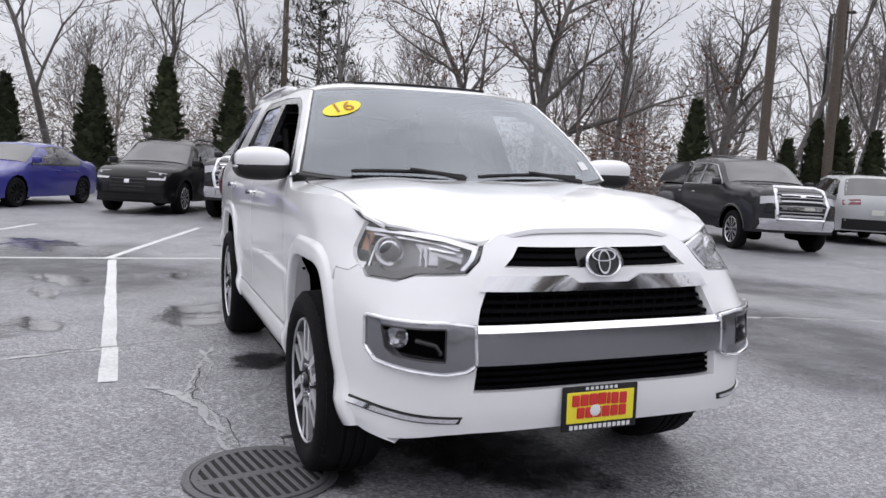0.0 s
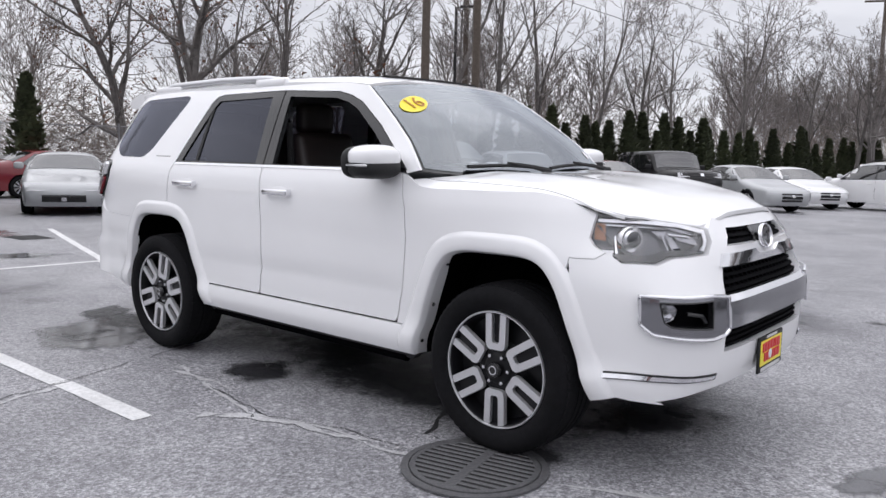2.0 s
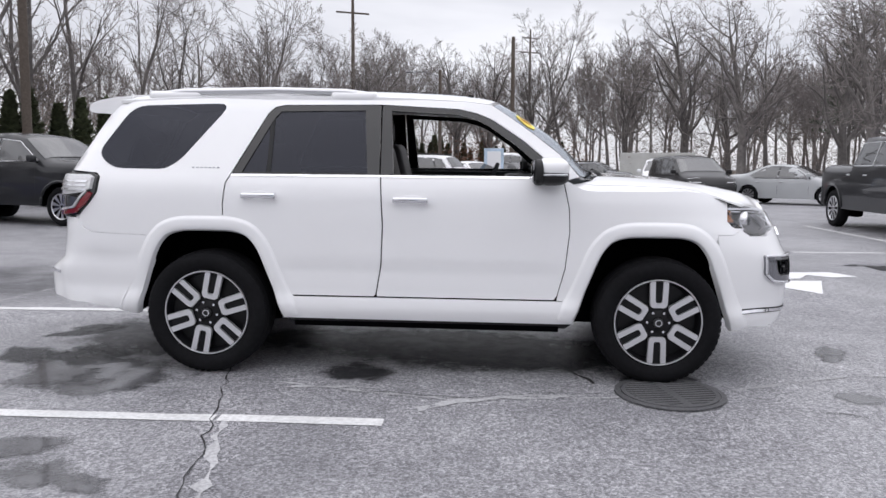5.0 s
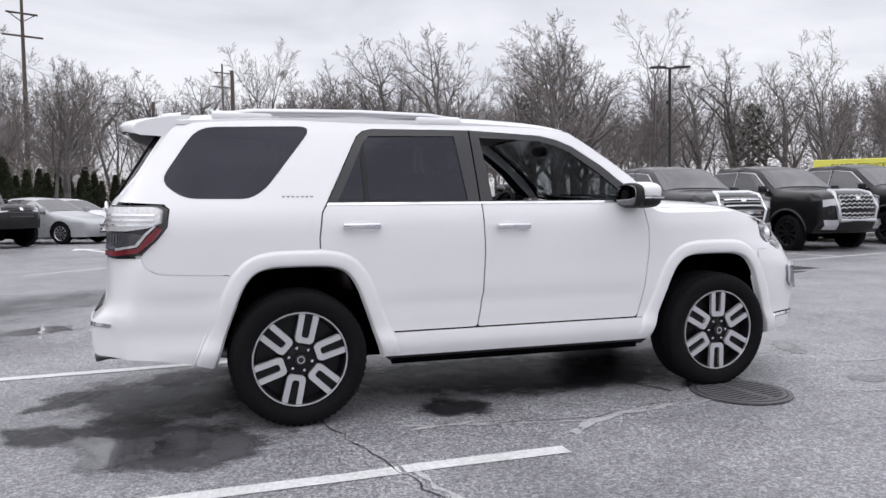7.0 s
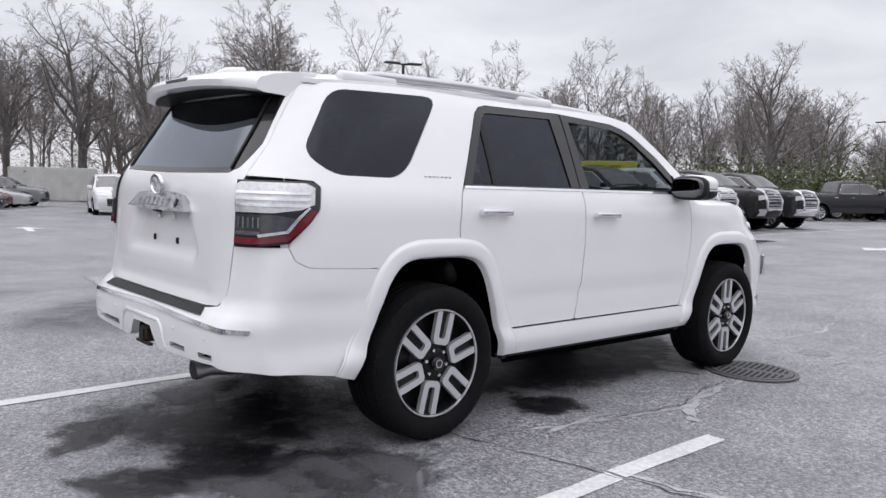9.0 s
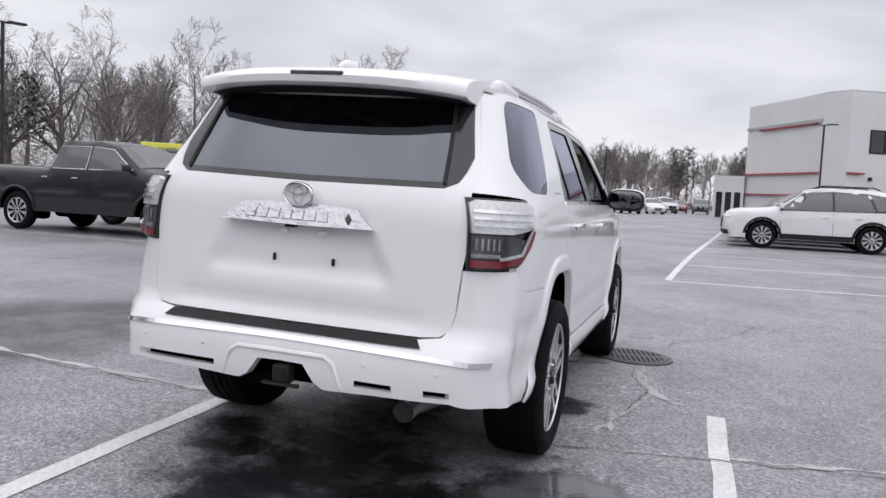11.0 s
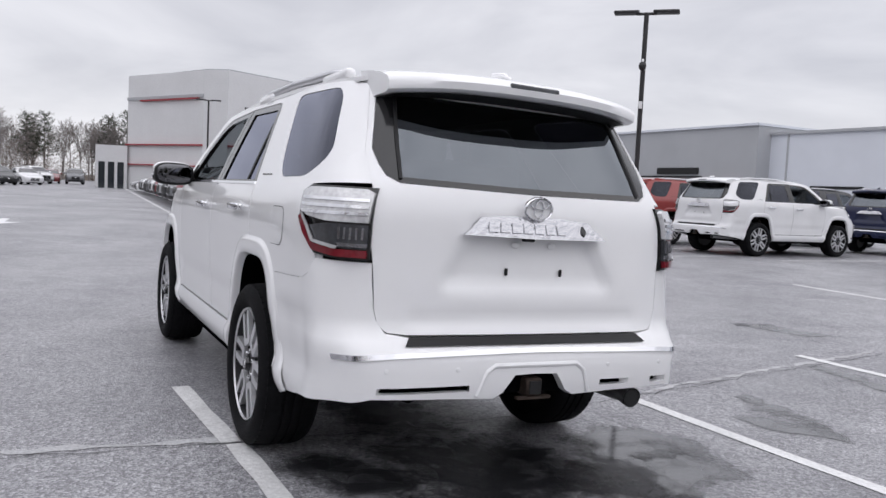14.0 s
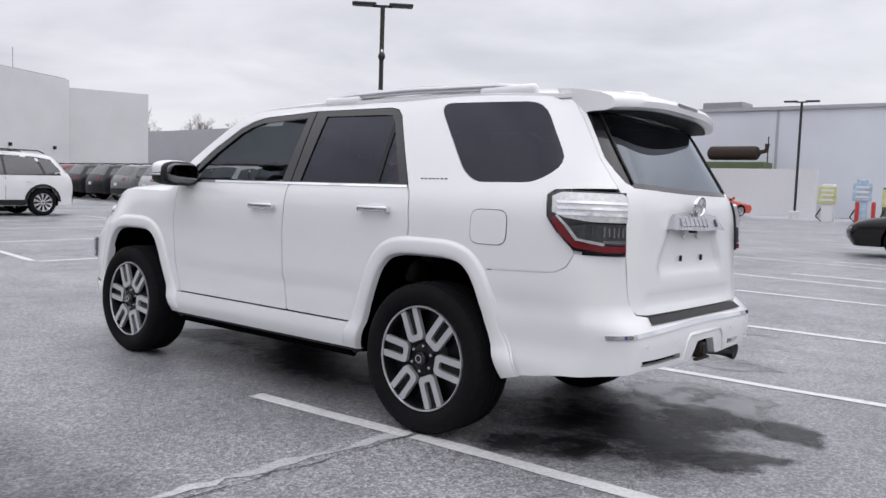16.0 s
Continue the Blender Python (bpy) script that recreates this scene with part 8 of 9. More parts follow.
# trees behind the hedge, west to north
for k, (x, y, kind, size) in enumerate(((-32, -14, 0, 1.0), (-33, -8, 2, 1.1), (-31, -4, 4, 1.0), (-34, 0, 1, 1.0), (-30, 3.5, 0, 0.95), (-29, 7.5, 4, 1.0), (-26.5, 12.0, 3, 0.95), (-26.5, 15.4, 3, 1.3), (-21.5, 16.0, 1, 0.9),
                                          (-26, 17, 2, 1.0), (-20.0, 22.5, 4, 1.05), (-19.5, 26.0, 1, 0.95), (-18.5, 29.5, 0, 1.1), (-19, 34, 4, 1.0), (-17, 37, 2, 1.1), (-17.5, 42, 0, 1.05), (-15, 46, 4, 1.1),
                                          (-16, 52, 1, 1.0), (-13, 57, 2, 1.1), (-12, 63, 0, 1.0), (-8, 69, 4, 1.05), (-6, 76, 1, 1.0), (-1, 80, 0, 1.0), (5, 84, 5, 1.3), (-24, 24, 5, 1.0), (-23, 33, 1, 1.0))):
    plant(kind, x + rnd.uniform(-0.5, 0.5), y + rnd.uniform(-0.5, 0.5), rnd.uniform(0, 360), size)
# the edge of the wood, north to north-east
for k in range(30):
    az = 99 - 2.75 * k
    d = 78 + rnd.uniform(-9, 9) - (14 if 58 < az < 66 else 0)
    x, y = polar((-2, -3), az, d)
    plant(rnd.choice((0, 1, 2, 4, 5, 5)), x, y, rnd.uniform(0, 360), rnd.uniform(1.15, 1.5) if az > 40 else (rnd.uniform(1.0, 1.3) if az > 26 else rnd.uniform(0.65, 0.85)))
plant(5, *polar((-2, -5), 70.5, 62), 40, 1.35)
plant(5, *polar((-4, -3.5), 22.5, 66), 130, 0.85)
plant(0, *polar((-4, -3.5), 27, 70), 10, 0.75)
plant(5, 30.0, 52.4, 290, 1.23)
plant(5, 47.4, 44.2, 0, 1.03)
plant(5, 13.6, 73.2, 210, 1.23)
plant(1, 20.1, 69.5, 340, 1.06)
plant(5, 30.3, 57.3, 130, 1.33)
plant(5, 64.6, 29.2, 310, 1.20)
plant(5, 44.7, 19.5, 75, 0.98)
plant(5, 49.5, 24.5, 200, 0.8)
plant(5, 21.5, 40.0, 20, 1.1)
plant(5, -8.7, 54.1, 230, 1.02)
plant(1, -9.5, 52.3, 60, 0.85)
# pines
PINE = make_pine(5, 10.5)
PINE.matrix_basis = pose(-34.5, 6.9, -0.1)
for x, y, s in ((30, 62, 1.15), (52, 58, 1.0), (62, 44, 0.9), (150, 4.5, 1.1), (152, 1.8, 1.15), (150, -8.5, 1.15), (148, -11.5, 1.25), (160, 24, 1.0), (165, 18, 1.1)):
    copy_thing(PINE, Matrix.Identity(4)).matrix_basis = pose(x, y, -0.1, 0, 0, x * 7) @ Matrix.Scale(s, 4)
# arborvitae in the hedge
ARBS = [make_arborvitae(3, 4.5, 0.72), make_arborvitae(4, 4.0, 0.66), make_arborvitae(6, 4.7, 0.78)]
hedge = [(-28.5, -14), (-27.0, -4), (-25.5, 4), (-21.0, 11.5), (-16.0, 18.0), (-14.6, 24), (-14.2, 30), (-13.4, 40), (-11.0, 52), (-6.5, 62), (-1.0, 72), (8.5, 74)]
first, count = set(), 0
for a, b in zip(hedge, hedge[1:]):
    ln = math.dist(a, b)
    step = 2.35 if a[1] < 12 else 1.15
    for i in range(int(ln / step)):
        t = (i + 0.5) * step / ln
        x, y = a[0] + (b[0] - a[0]) * t, a[1] + (b[1] - a[1]) * t
        if -23 < x < -17.5 and 8 < y < 15.5:
            continue
        k = count % 3
        m = pose(x + rnd.uniform(-0.25, 0.25), y + rnd.uniform(-0.2, 0.2), -0.1, 0, 0, rnd.uniform(0, 360)) @ Matrix.Scale(rnd.uniform(0.80, 1.1) if a[1] < 12 else rnd.uniform(0.74, 0.92), 4)
        if k not in first:
            first.add(k)
            ARBS[k].matrix_basis = m
        else:
            copy_thing(ARBS[k], Matrix.Identity(4)).matrix_basis = m
        count += 1


# woods behind: many thin stems and twigs in one mass
def woods(name, seed, spots, label):
    r = random.Random(seed)
    v, f = [], []
    proto = []
    for s in range(7):
        segs = grow(100 + s, r.uniform(10, 13), depth=3, trunk_r=0.15, spread=0.85, kids=(2, 2, 1, 0), min_r=0.016)
        pv, pf = seg_mesh(segs, lambda l: 4 if l == 0 else 3)
        proto.append((np.array([tuple(p) for p in pv]), np.array([x + (x[2],) if len(x) == 3 else x for x in pf])))
    vv, ff, base = [], [], 0
    for x, y, s in spots:
        pv, pf = proto[r.randrange(7)]
        a = r.uniform(0, 6.28)
        c, sn = math.cos(a), math.sin(a)
        q = np.stack([(pv[:, 0] * c - pv[:, 1] * sn) * s + x, (pv[:, 0] * sn + pv[:, 1] * c) * s + y, pv[:, 2] * s], 1)
        vv.append(q)
        ff.append(pf + base)
        base += len(q)
    verts, faces = np.concatenate(vv), np.concatenate(ff)
    me = bpy.data.meshes.new(name)
    me.from_pydata(verts.tolist(), [], faces.tolist())
    me.materials.append(M_WOODS)
    return tagged(new(name, me), label, "woods", kind="stuff")


spots = []
for k in range(180):
    az = rnd.uniform(12, 108)
    d = rnd.uniform(86, 118)
    spots.append((*polar((-2, -3), az, d), rnd.uniform(1.05, 1.45) * (1.0 if az > 38 else (0.85 if az > 22 else 0.62))))
for k in range(38):
    spots.append((rnd.uniform(-66, -40) + 0, rnd.uniform(-24, 40), rnd.uniform(0.75, 1.1)))
for k in range(35):
    t = rnd.random()
    spots.append((-30 + 22 * t + rnd.uniform(-12, 0), 28 + 62 * t + rnd.uniform(-4, 12), rnd.uniform(0.8, 1.1)))
for k in range(120):
    az = rnd.uniform(-9, 15)
    spots.append((*polar((-5, 1), az, rnd.uniform(150, 190)), rnd.uniform(0.85, 1.15)))
for k in range(16):
    az = rnd.uniform(-37, -28)
    spots.append((*polar((-5, 1), az, rnd.uniform(140, 170)), rnd.uniform(0.9, 1.1)))
woods("far_woods", 2, spots, "mass of bare winter trees behind the parking lot")


def thicket(name, seed, spots, mat, label, h=2.6, leaf=0.16, pieces=260):
    r = random.Random(seed)
    wide = 0.15 if mat is M_BRUSH else 0.4
    v, f = [], []
    for x, y, s in spots:
        for k in range(pieces):
            c = Vector((x + r.gauss(0, 1.3) * s, y + r.gauss(0, 1.3) * s, abs(r.gauss(0.42, 0.30)) * h * s))
            o = Vector((r.uniform(-1, 1), r.uniform(-1, 1), r.uniform(-0.2, 1))).normalized()
            p = Vector((r.uniform(-1, 1), r.uniform(-1, 1), r.uniform(-1, 1))).normalized()
            i = len(v)
            l = leaf * r.uniform(0.7, 1.6)
            v += [c, c + p * l * wide + o * l * 0.4, c + o * l * 2.4, c - p * l * wide + o * l * 0.4]
            f.append((i, i + 1, i + 2, i + 3))
    ob = mesh_object(name, v, f, mat, None, smooth=False)
    return tagged(ob, label, "thicket", kind="stuff")


thicket("evergreen_thicket", 5, [(*polar((-4, -3), az, 53 + rnd.uniform(-4, 4)), rnd.uniform(0.9, 1.6)) for az in np.arange(19, 39, 0.6)], M_SHRUB, "dense evergreen shrubs at the edge of the woods", 2.4, 0.12, 900)
thicket("dry_brush", 6, [(*polar((-2, -3), rnd.uniform(36, 104), rnd.uniform(70, 90)), rnd.uniform(0.8, 1.5)) for _ in range(150)], M_BRUSH, "brown leafless underbrush", 4.6, 0.13, 480)
thicket("dry_brush", 7, [(rnd.uniform(-40, -29), rnd.uniform(-20, 26), rnd.uniform(0.8, 1.3)) for _ in range(70)] + [(-24 + 20 * t + rnd.uniform(-8, 0), 22 + 55 * t, rnd.uniform(0.8, 1.3)) for t in np.linspace(0, 1, 50)], M_BRUSH, "brown leafless underbrush behind the hedge", 4.2, 0.13, 900)
thicket("dry_brush", 12, [(*polar((-5, 1), rnd.uniform(-8, 15), rnd.uniform(140, 175)), rnd.uniform(1.0, 1.8)) for _ in range(70)], M_BRUSH, "brown leafless underbrush below far trees", 4.0, 0.22, 320)
thicket("dead_leaf_brush", 9, [(-22.0 + rnd.uniform(-3, 3), 15.5 + rnd.uniform(-3, 3), 1.0) for _ in range(9)] + [(*polar((2, -5), rnd.uniform(84, 96), rnd.uniform(62, 78)), 1.1) for _ in range(26)], M_OAKLEAF, "brush with clinging russet leaves", 3.4, 0.08, 300)

# ---------------------------------------------------------------- fence, poles, lamps
def fence_run(a, b, h=2.1):
    fe = empty("chain_link_fence", "galvanised chain-link fence with top rail", "fence")
    d = Vector((b[0] - a[0], b[1] - a[1], 0))
    n = max(1, round(d.length / 3.0))
    pts = [Vector((a[0], a[1], 0)) + d * i / n for i in range(n + 1)]
    for p in pts:
        part("post", tube([p, p + Vector((0, 0, h + 0.1))], 0.035, 8), M_FENCE, fe)
    for z in (h, 0.1):
        part("rail", tube([pts[0] + Vector((0, 0, z)), pts[-1] + Vector((0, 0, z))], 0.022, 6), M_FENCE, fe)
    v, f = [], []
    u = d.normalized()
    k = 0.14
    for s in np.arange(-h, d.length, k):
        for sg in (1, -1):
            s0, s1 = (s, s + h) if sg > 0 else (s + h, s)
            t0, t1 = max(0.0, s0 if sg > 0 else s1), min(d.length, s1 if sg > 0 else s0)
            if t1 - t0 < 0.05:
                continue
            z0 = (t0 - s) if sg > 0 else h - (t0 - s)
            z1 = (t1 - s) if sg > 0 else h - (t1 - s)
            p, q = pts[0] + u * t0 + Vector((0, 0, z0)), pts[0] + u * t1 + Vector((0, 0, z1))
            i = len(v)
            w = Vector((0, 0, 0.006))
            v += [p - w, q - w, q + w, p + w]
            f.append((i, i + 1, i + 2, i + 3))
    mesh_object("wire_mesh", v, f, M_FENCE, fe, smooth=False)
    return fe


fence_run((-30.0, -16.0), (-27.6, 5.0))
fence_run((-27.6, 5.0), (-21.5, 13.0), 2.4)
fence_run((-21.5, 13.0), (-15.8, 19.5), 2.4)


def utility_pole(x, y, h, arms=True, lean=0.0):
    p = empty("utility_pole", "weathered brown timber utility pole", "utility pole", pose(x, y, -0.1, lean, 0, 40))
    part("shaft", tube([(0, 0, 0), (0, 0, h)], [0.17, 0.11], 12), M_POLE, p)
    if arms:
        for z in (h - 0.6, h - 1.7):
            arm = part("crossarm", box(2.2, 0.10, 0.12, (0, 0.12, z), 0.01, 1), M_POLE, p)
            for k in (-0.95, -0.45, 0.45, 0.95):
                part("insulator", lathe([(0.03, 0.0), (0.05, 0.05), (0.03, 0.1), (0.05, 0.15), (0.02, 0.2)], 8, "z"), M_BLACKTRIM, arm).matrix_basis = pose(k, 0.12, z + 0.06)
    return p


utility_pole(-15.2, 17.2, 13.5)
utility_pole(-15.0, 19.8, 12.5, True, 2)
utility_pole(-20.5, 26.0, 11.0, False)
utility_pole(1.7, 44.5, 9.5, False)
utility_pole(-30.0, 4.5, 9.5, False)


def cable(a, b, sag, r=0.012):
    p = [Vector(a) + (Vector(b) - Vector(a)) * t - Vector((0, 0, sag * 4 * t * (1 - t))) for t in np.linspace(0, 1, 16)]
    ob = part("power_cable", tube(p, r, 4, False), M_BLACKTRIM, None)
    return tagged(ob, "thin black overhead power cable between poles", "cable")


for z in (11.2, 10.2, 8.6):
    cable((-15.2, 17.2, z), (-42, -30, z - 0.6), 0.9)
    cable((-15.1, 18.5, z), (-6, 72, z - 0.5), 1.1)


def pylon(x, y, h):
    p = empty("transmission_pole", "tall dark transmission pole with cross arms far off", "utility pole", pose(x, y, -0.1, 0, 0, 25))
    part("shaft", tube([(0, 0, 0), (0, 0, h)], [0.35, 0.16], 10), M_POLE, p)
    for z, w in ((h - 1.6, 3.4), (h - 4.2, 4.4)):
        part("crossarm", box(w, 0.2, 0.2, (0, 0, z), 0.02, 1), M_POLE, p)
    for s in (-1, 1):
        part("brace", tube([(0, 0, h - 2.6), (s * 1.5, 0, h - 1.6)], 0.06, 6), M_POLE, p)
    return p


pylon(*polar((-0.9, -5.7), 99.2, 105), 25.5)
pylon(*polar((-0.9, -5.7), 86.8, 150), 27)


def street_lamp(x, y, h, heads=2, turn=0.0, camera_dome=False):
    p = empty("street_lamp", "dark bronze parking lot lamp with flat heads", "street lamp", pose(x, y, 0, 0, 0, turn))
    part("base", lathe([(0.28, 0.0), (0.28, 0.55), (0.24, 0.6)], 20, "z"), M_STUCCO, p)
    part("post", tube([(0, 0, 0.55), (0, 0, h)], 0.07, 10), M_DARKPOLE, p)
    for k in range(heads):
        s = 1 if k == 0 else -1
        hd = part("lamp_head", box(0.72, 0.36, 0.085, (s * 0.55, 0, h + 0.03), 0.03, 2), M_DARKPOLE, p)
        part("arm", box(0.3, 0.08, 0.07, (s * 0.14, 0, h - 0.01), 0.01, 1), M_DARKPOLE, hd)
    if camera_dome:
        part("camera_arm", tube([(0, 0, h - 1.35), (0.0, 0.22, h - 1.33), (0, 0.25, h - 1.42)], 0.03, 6), M_WHITE, p)
        part("camera_dome", ellipsoid(0.11, 0.11, 0.13, (0, 0.25, h - 1.52), 14, 10), M_DARKPOLE, p)
        part("junction_box", box(0.1, 0.16, 0.2, (0, 0.08, h - 2.6), 0.01, 1), M_WHITE, p)
    return p


street_lamp(12.8, -13.5, 6.6, 2, 45, True)
street_lamp(*polar((-2.0, -5.3), 55.0, 38), 7.25, 2, -20, True)
street_lamp(8.6, -42.5, 6.6, 2, 10)
street_lamp(57.0, -9.3, 7.3, 2, 80)
street_lamp(62.0, 19.0, 7.2, 2, 80)
street_lamp(95.0, 10.5, 7.4, 2, 80)
street_lamp(-20.3, 25.0, 8.6, 1, 30)
street_lamp(*polar((2, -5), 66, 52), 6.8, 1, 30)
cobra = empty("street_lamp", "old timber pole with a curved cobra-head lamp", "street lamp", pose(*polar((2.1, -5.0), 95.7, 50), 0, 0, 0, 170))
part("post", tube([(0, 0, 0), (0, 0, 7.4)], [0.13, 0.10], 10), M_POLE, cobra)
part("arm", tube([(0, 0, 7.0), (0.9, 0, 7.3), (1.8, 0, 7.35)], 0.035, 6), M_FENCE, cobra)
part("lamp_head", ellipsoid(0.3, 0.12, 0.07, (2.0, 0, 7.33), 14, 8), M_FENCE, cobra)


def prism(loop, z0, z1):
    bm = bmesh.new()
    lo, hi = [bm.verts.new((x, y, z0)) for x, y in loop], [bm.verts.new((x, y, z1)) for x, y in loop]
    n = len(loop)
    for i in range(n):
        bm.faces.new((lo[i], lo[(i + 1) % n], hi[(i + 1) % n], hi[i]))
    bm.faces.new(lo[::-1])
    bm.faces.new(hi)
    bmesh.ops.recalc_face_normals(bm, faces=bm.faces)
    return bm


def facade_piece(parent, name, a, b, u0, u1, z0, z1, mat, proud, deep=0.06):
    """A slab on the wall that runs from a to b, between fractions of its length."""
    d = Vector((b[0] - a[0], b[1] - a[1]))
    n = Vector((-d.y, d.x)).normalized()
    n = n if n.dot(Vector((-a[0] - b[0], -a[1] - b[1]))) > 0 else -n
    p, q = Vector(a) + d * u0, Vector(a) + d * u1
    loop = [tuple(p + n * (proud - deep)), tuple(q + n * (proud - deep)), tuple(q + n * proud), tuple(p + n * proud)]
    return part(name, prism(loop, z0, z1), mat, parent, smooth=False)


show = empty("showroom", "white stucco car showroom with dark windows and red bands", "building")
A, B, C, D = (61.2, -11.6), (72.0, -32.3), (72.4, -4.95), (70.0, -39.3)
A2 = (62.6, -9.9)
part("main_block", prism([A, B, (95, -30), (98, -9.5), C, A2], 0, 10.3), M_STUCCO, show, smooth=False)
part("rear_block", prism([(72.2, -32.3), D, (92, -41), (94, -31)], 0, 9.6), M_STUCCO, show, smooth=False)
part("low_wing", prism([(71.9, -4.9), (72.6, -2.3), (96, -4.3), (96, -6.4)], 0, 4.0), M_STUCCO, show, smooth=False)
part("roof_cap", prism([(61.4, -11.7), (72.2, -32.0), (94, -30), (97, -10.0), (73.7, -5.6), (62.7, -10.1)], 10.3, 10.42), M_GREYWALL, show, smooth=False)
for u0, u1, panes in ((0.075, 0.287, 4), (0.347, 0.497, 2)):
    wn = facade_piece(show, "window", A, B, u0, u1, 5.7, 7.5, M_BLACKTRIM, 0.04, 0.1)
    for k in range(panes):
        s = (u1 - u0) / panes
        facade_piece(wn, "pane", A, B, u0 + s * k + 0.004, u0 + s * (k + 1) - 0.004, 5.8, 7.4, M_DARKGLASS, 0.07, 0.05)
for z0, z1 in ((7.95, 8.06),):
    facade_piece(show, "upper_band", A2, C, 0.05, 0.80, z0, z1, M_REDBAND, 0.25, 0.3)
facade_piece(show, "canopy_band", A2, C, 0.0, 1.0, 4.08, 4.2, M_REDBAND, 0.25, 0.3)
facade_piece(show, "canopy_band", A, B, 0.0, 0.06, 4.08, 4.2, M_REDBAND, 0.25, 0.3)
facade_piece(show, "wall_joint", A2, C, 0.0, 1.0, 8.1, 8.35, M_GREYWALL, 0.12, 0.14)
facade_piece(show, "ground_band", A2, C, 0.0, 1.0, 2.32, 2.42, M_REDBAND, 0.25, 0.3)
for u in (0.08, 0.66, 0.9):
    facade_piece(show, "wall_lamp", A, B, u, u + 0.008, 3.6, 3.9, M_BLACKTRIM, 0.25, 0.26)
part("downpipe", tube([(62.8, -15.2, 0), (62.8, -15.2, 5.2)], 0.06, 6), M_STUCCO, show)
part("roof_aerial", tube([(74, -28, 10.3), (74, -28, 12.9)], 0.03, 5), M_STEEL, show)
for k in range(3):
    facade_piece(show, "doorway", (71.9, -4.9), (72.6, -2.3), 0.1 + 0.3 * k, 0.3 + 0.3 * k, 0.0, 2.5, M_DARKGLASS, 0.04, 0.1)

shop = empty("grey_store", "long grey flat-roofed store with a red-trimmed front", "building")
part("front_wall", prism([(41, -50), (62, -50), (62, -64), (41, -64)], 0, 7.9), M_GREYWALL, shop, smooth=False)
part("side_wall", prism([(62, -50.4), (104, -52), (104, -64), (62, -64)], 0, 7.2), M_GREYWALL, shop, smooth=False)
part("roof_cap", prism([(40.9, -49.8), (62.1, -49.8), (62.1, -64), (40.9, -64)], 7.9, 8.1), M_METALWALL, shop, smooth=False)
facade_piece(shop, "red_fascia", (41, -50), (62, -50), 0.05, 0.72, 2.9, 3.15, M_REDBAND, 0.4, 0.45)
facade_piece(shop, "sign_bar", (41, -50), (62, -50), 0.30, 0.55, 3.9, 4.5, M_BLACKTRIM, 0.12, 0.14)
facade_piece(shop, "sign_board", (41, -50), (62, -50), 0.28, 0.66, 3.6, 3.75, M_BLACKTRIM, 0.12, 0.14)
facade_piece(shop, "red_fascia", (62, -50.4), (104, -52), 0.1, 0.6, 2.8, 3.05, M_REDBAND, 0.4, 0.45)
for k in range(6):
    facade_piece(shop, "shop_window", (62, -50.4), (104, -52), 0.1 + 0.085 * k, 0.175 + 0.085 * k, 0.3, 2.7, M_DARKGLASS, 0.05, 0.1)
    facade_piece(shop, "shop_window", (41, -50), (62, -50), 0.05 + 0.11 * k, 0.14 + 0.11 * k, 0.3, 2.8, M_DARKGLASS, 0.05, 0.1)

wh = empty("warehouse", "long pale blue-grey metal-clad warehouse with a dock door", "building")
part("wall", prism([(41.0, -51.5), (-40, -52.5), (-40, -75), (41, -75)], 0, 7.2), M_METALWALL, wh, smooth=False)
part("eaves_trim", prism([(41.1, -51.3), (-40, -52.3), (-40, -75), (41.1, -75)], 7.2, 7.42), M_GREYWALL, wh, smooth=False)
for k in range(9):
    facade_piece(wh, "wall_rib", (41, -51.5), (-40, -52.5), 0.02 + 0.11 * k, 0.022 + 0.11 * k, 0, 7.2, M_GREYWALL, 0.05, 0.07)
facade_piece(wh, "dock_door", (41, -51.5), (-40, -52.5), 0.055, 0.10, 0, 2.9, M_GREYWALL, 0.06, 0.1)
facade_piece(wh, "door_frame", (41, -51.5), (-40, -52.5), 0.05, 0.105, 2.9, 3.1, M_BLACKTRIM, 0.1, 0.14)
for k in range(6):
    facade_piece(wh, "door_panel", (41, -51.5), (-40, -52.5), 0.056, 0.099, 0.1 + 0.46 * k, 0.52 + 0.46 * k, M_METALWALL, 0.08, 0.04)
facade_piece(wh, "wall_lamp", (41, -51.5), (-40, -52.5), 0.135, 0.138, 4.1, 4.3, M_BLACKTRIM, 0.2, 0.2)
facade_piece(wh, "side_door", (41, -51.5), (-40, -52.5), 0.425, 0.475, 0.0, 2.6, M_METALWALL, 0.08, 0.1)
facade_piece(wh, "side_sign", (41, -51.5), (-40, -52.5), 0.44, 0.463, 2.65, 2.85, M_BLACKTRIM, 0.1, 0.1)
facade_piece(wh, "blue_mural", (41, -51.5), (-40, -52.5), 0.485, 0.60, 0.0, 5.4, M_SIGNBLUE, 0.08, 0.1)
part("roof_unit", box(3.0, 2.2, 0.9, (17.5, -56, 7.8), 0.05, 1), M_STEEL, wh)
part("low_yard_wall", prism([(17.5, -47.5), (8.8, -47.5), (8.8, -47.8), (17.5, -47.8)], 0, 3.1), M_STUCCO, wh, smooth=False)

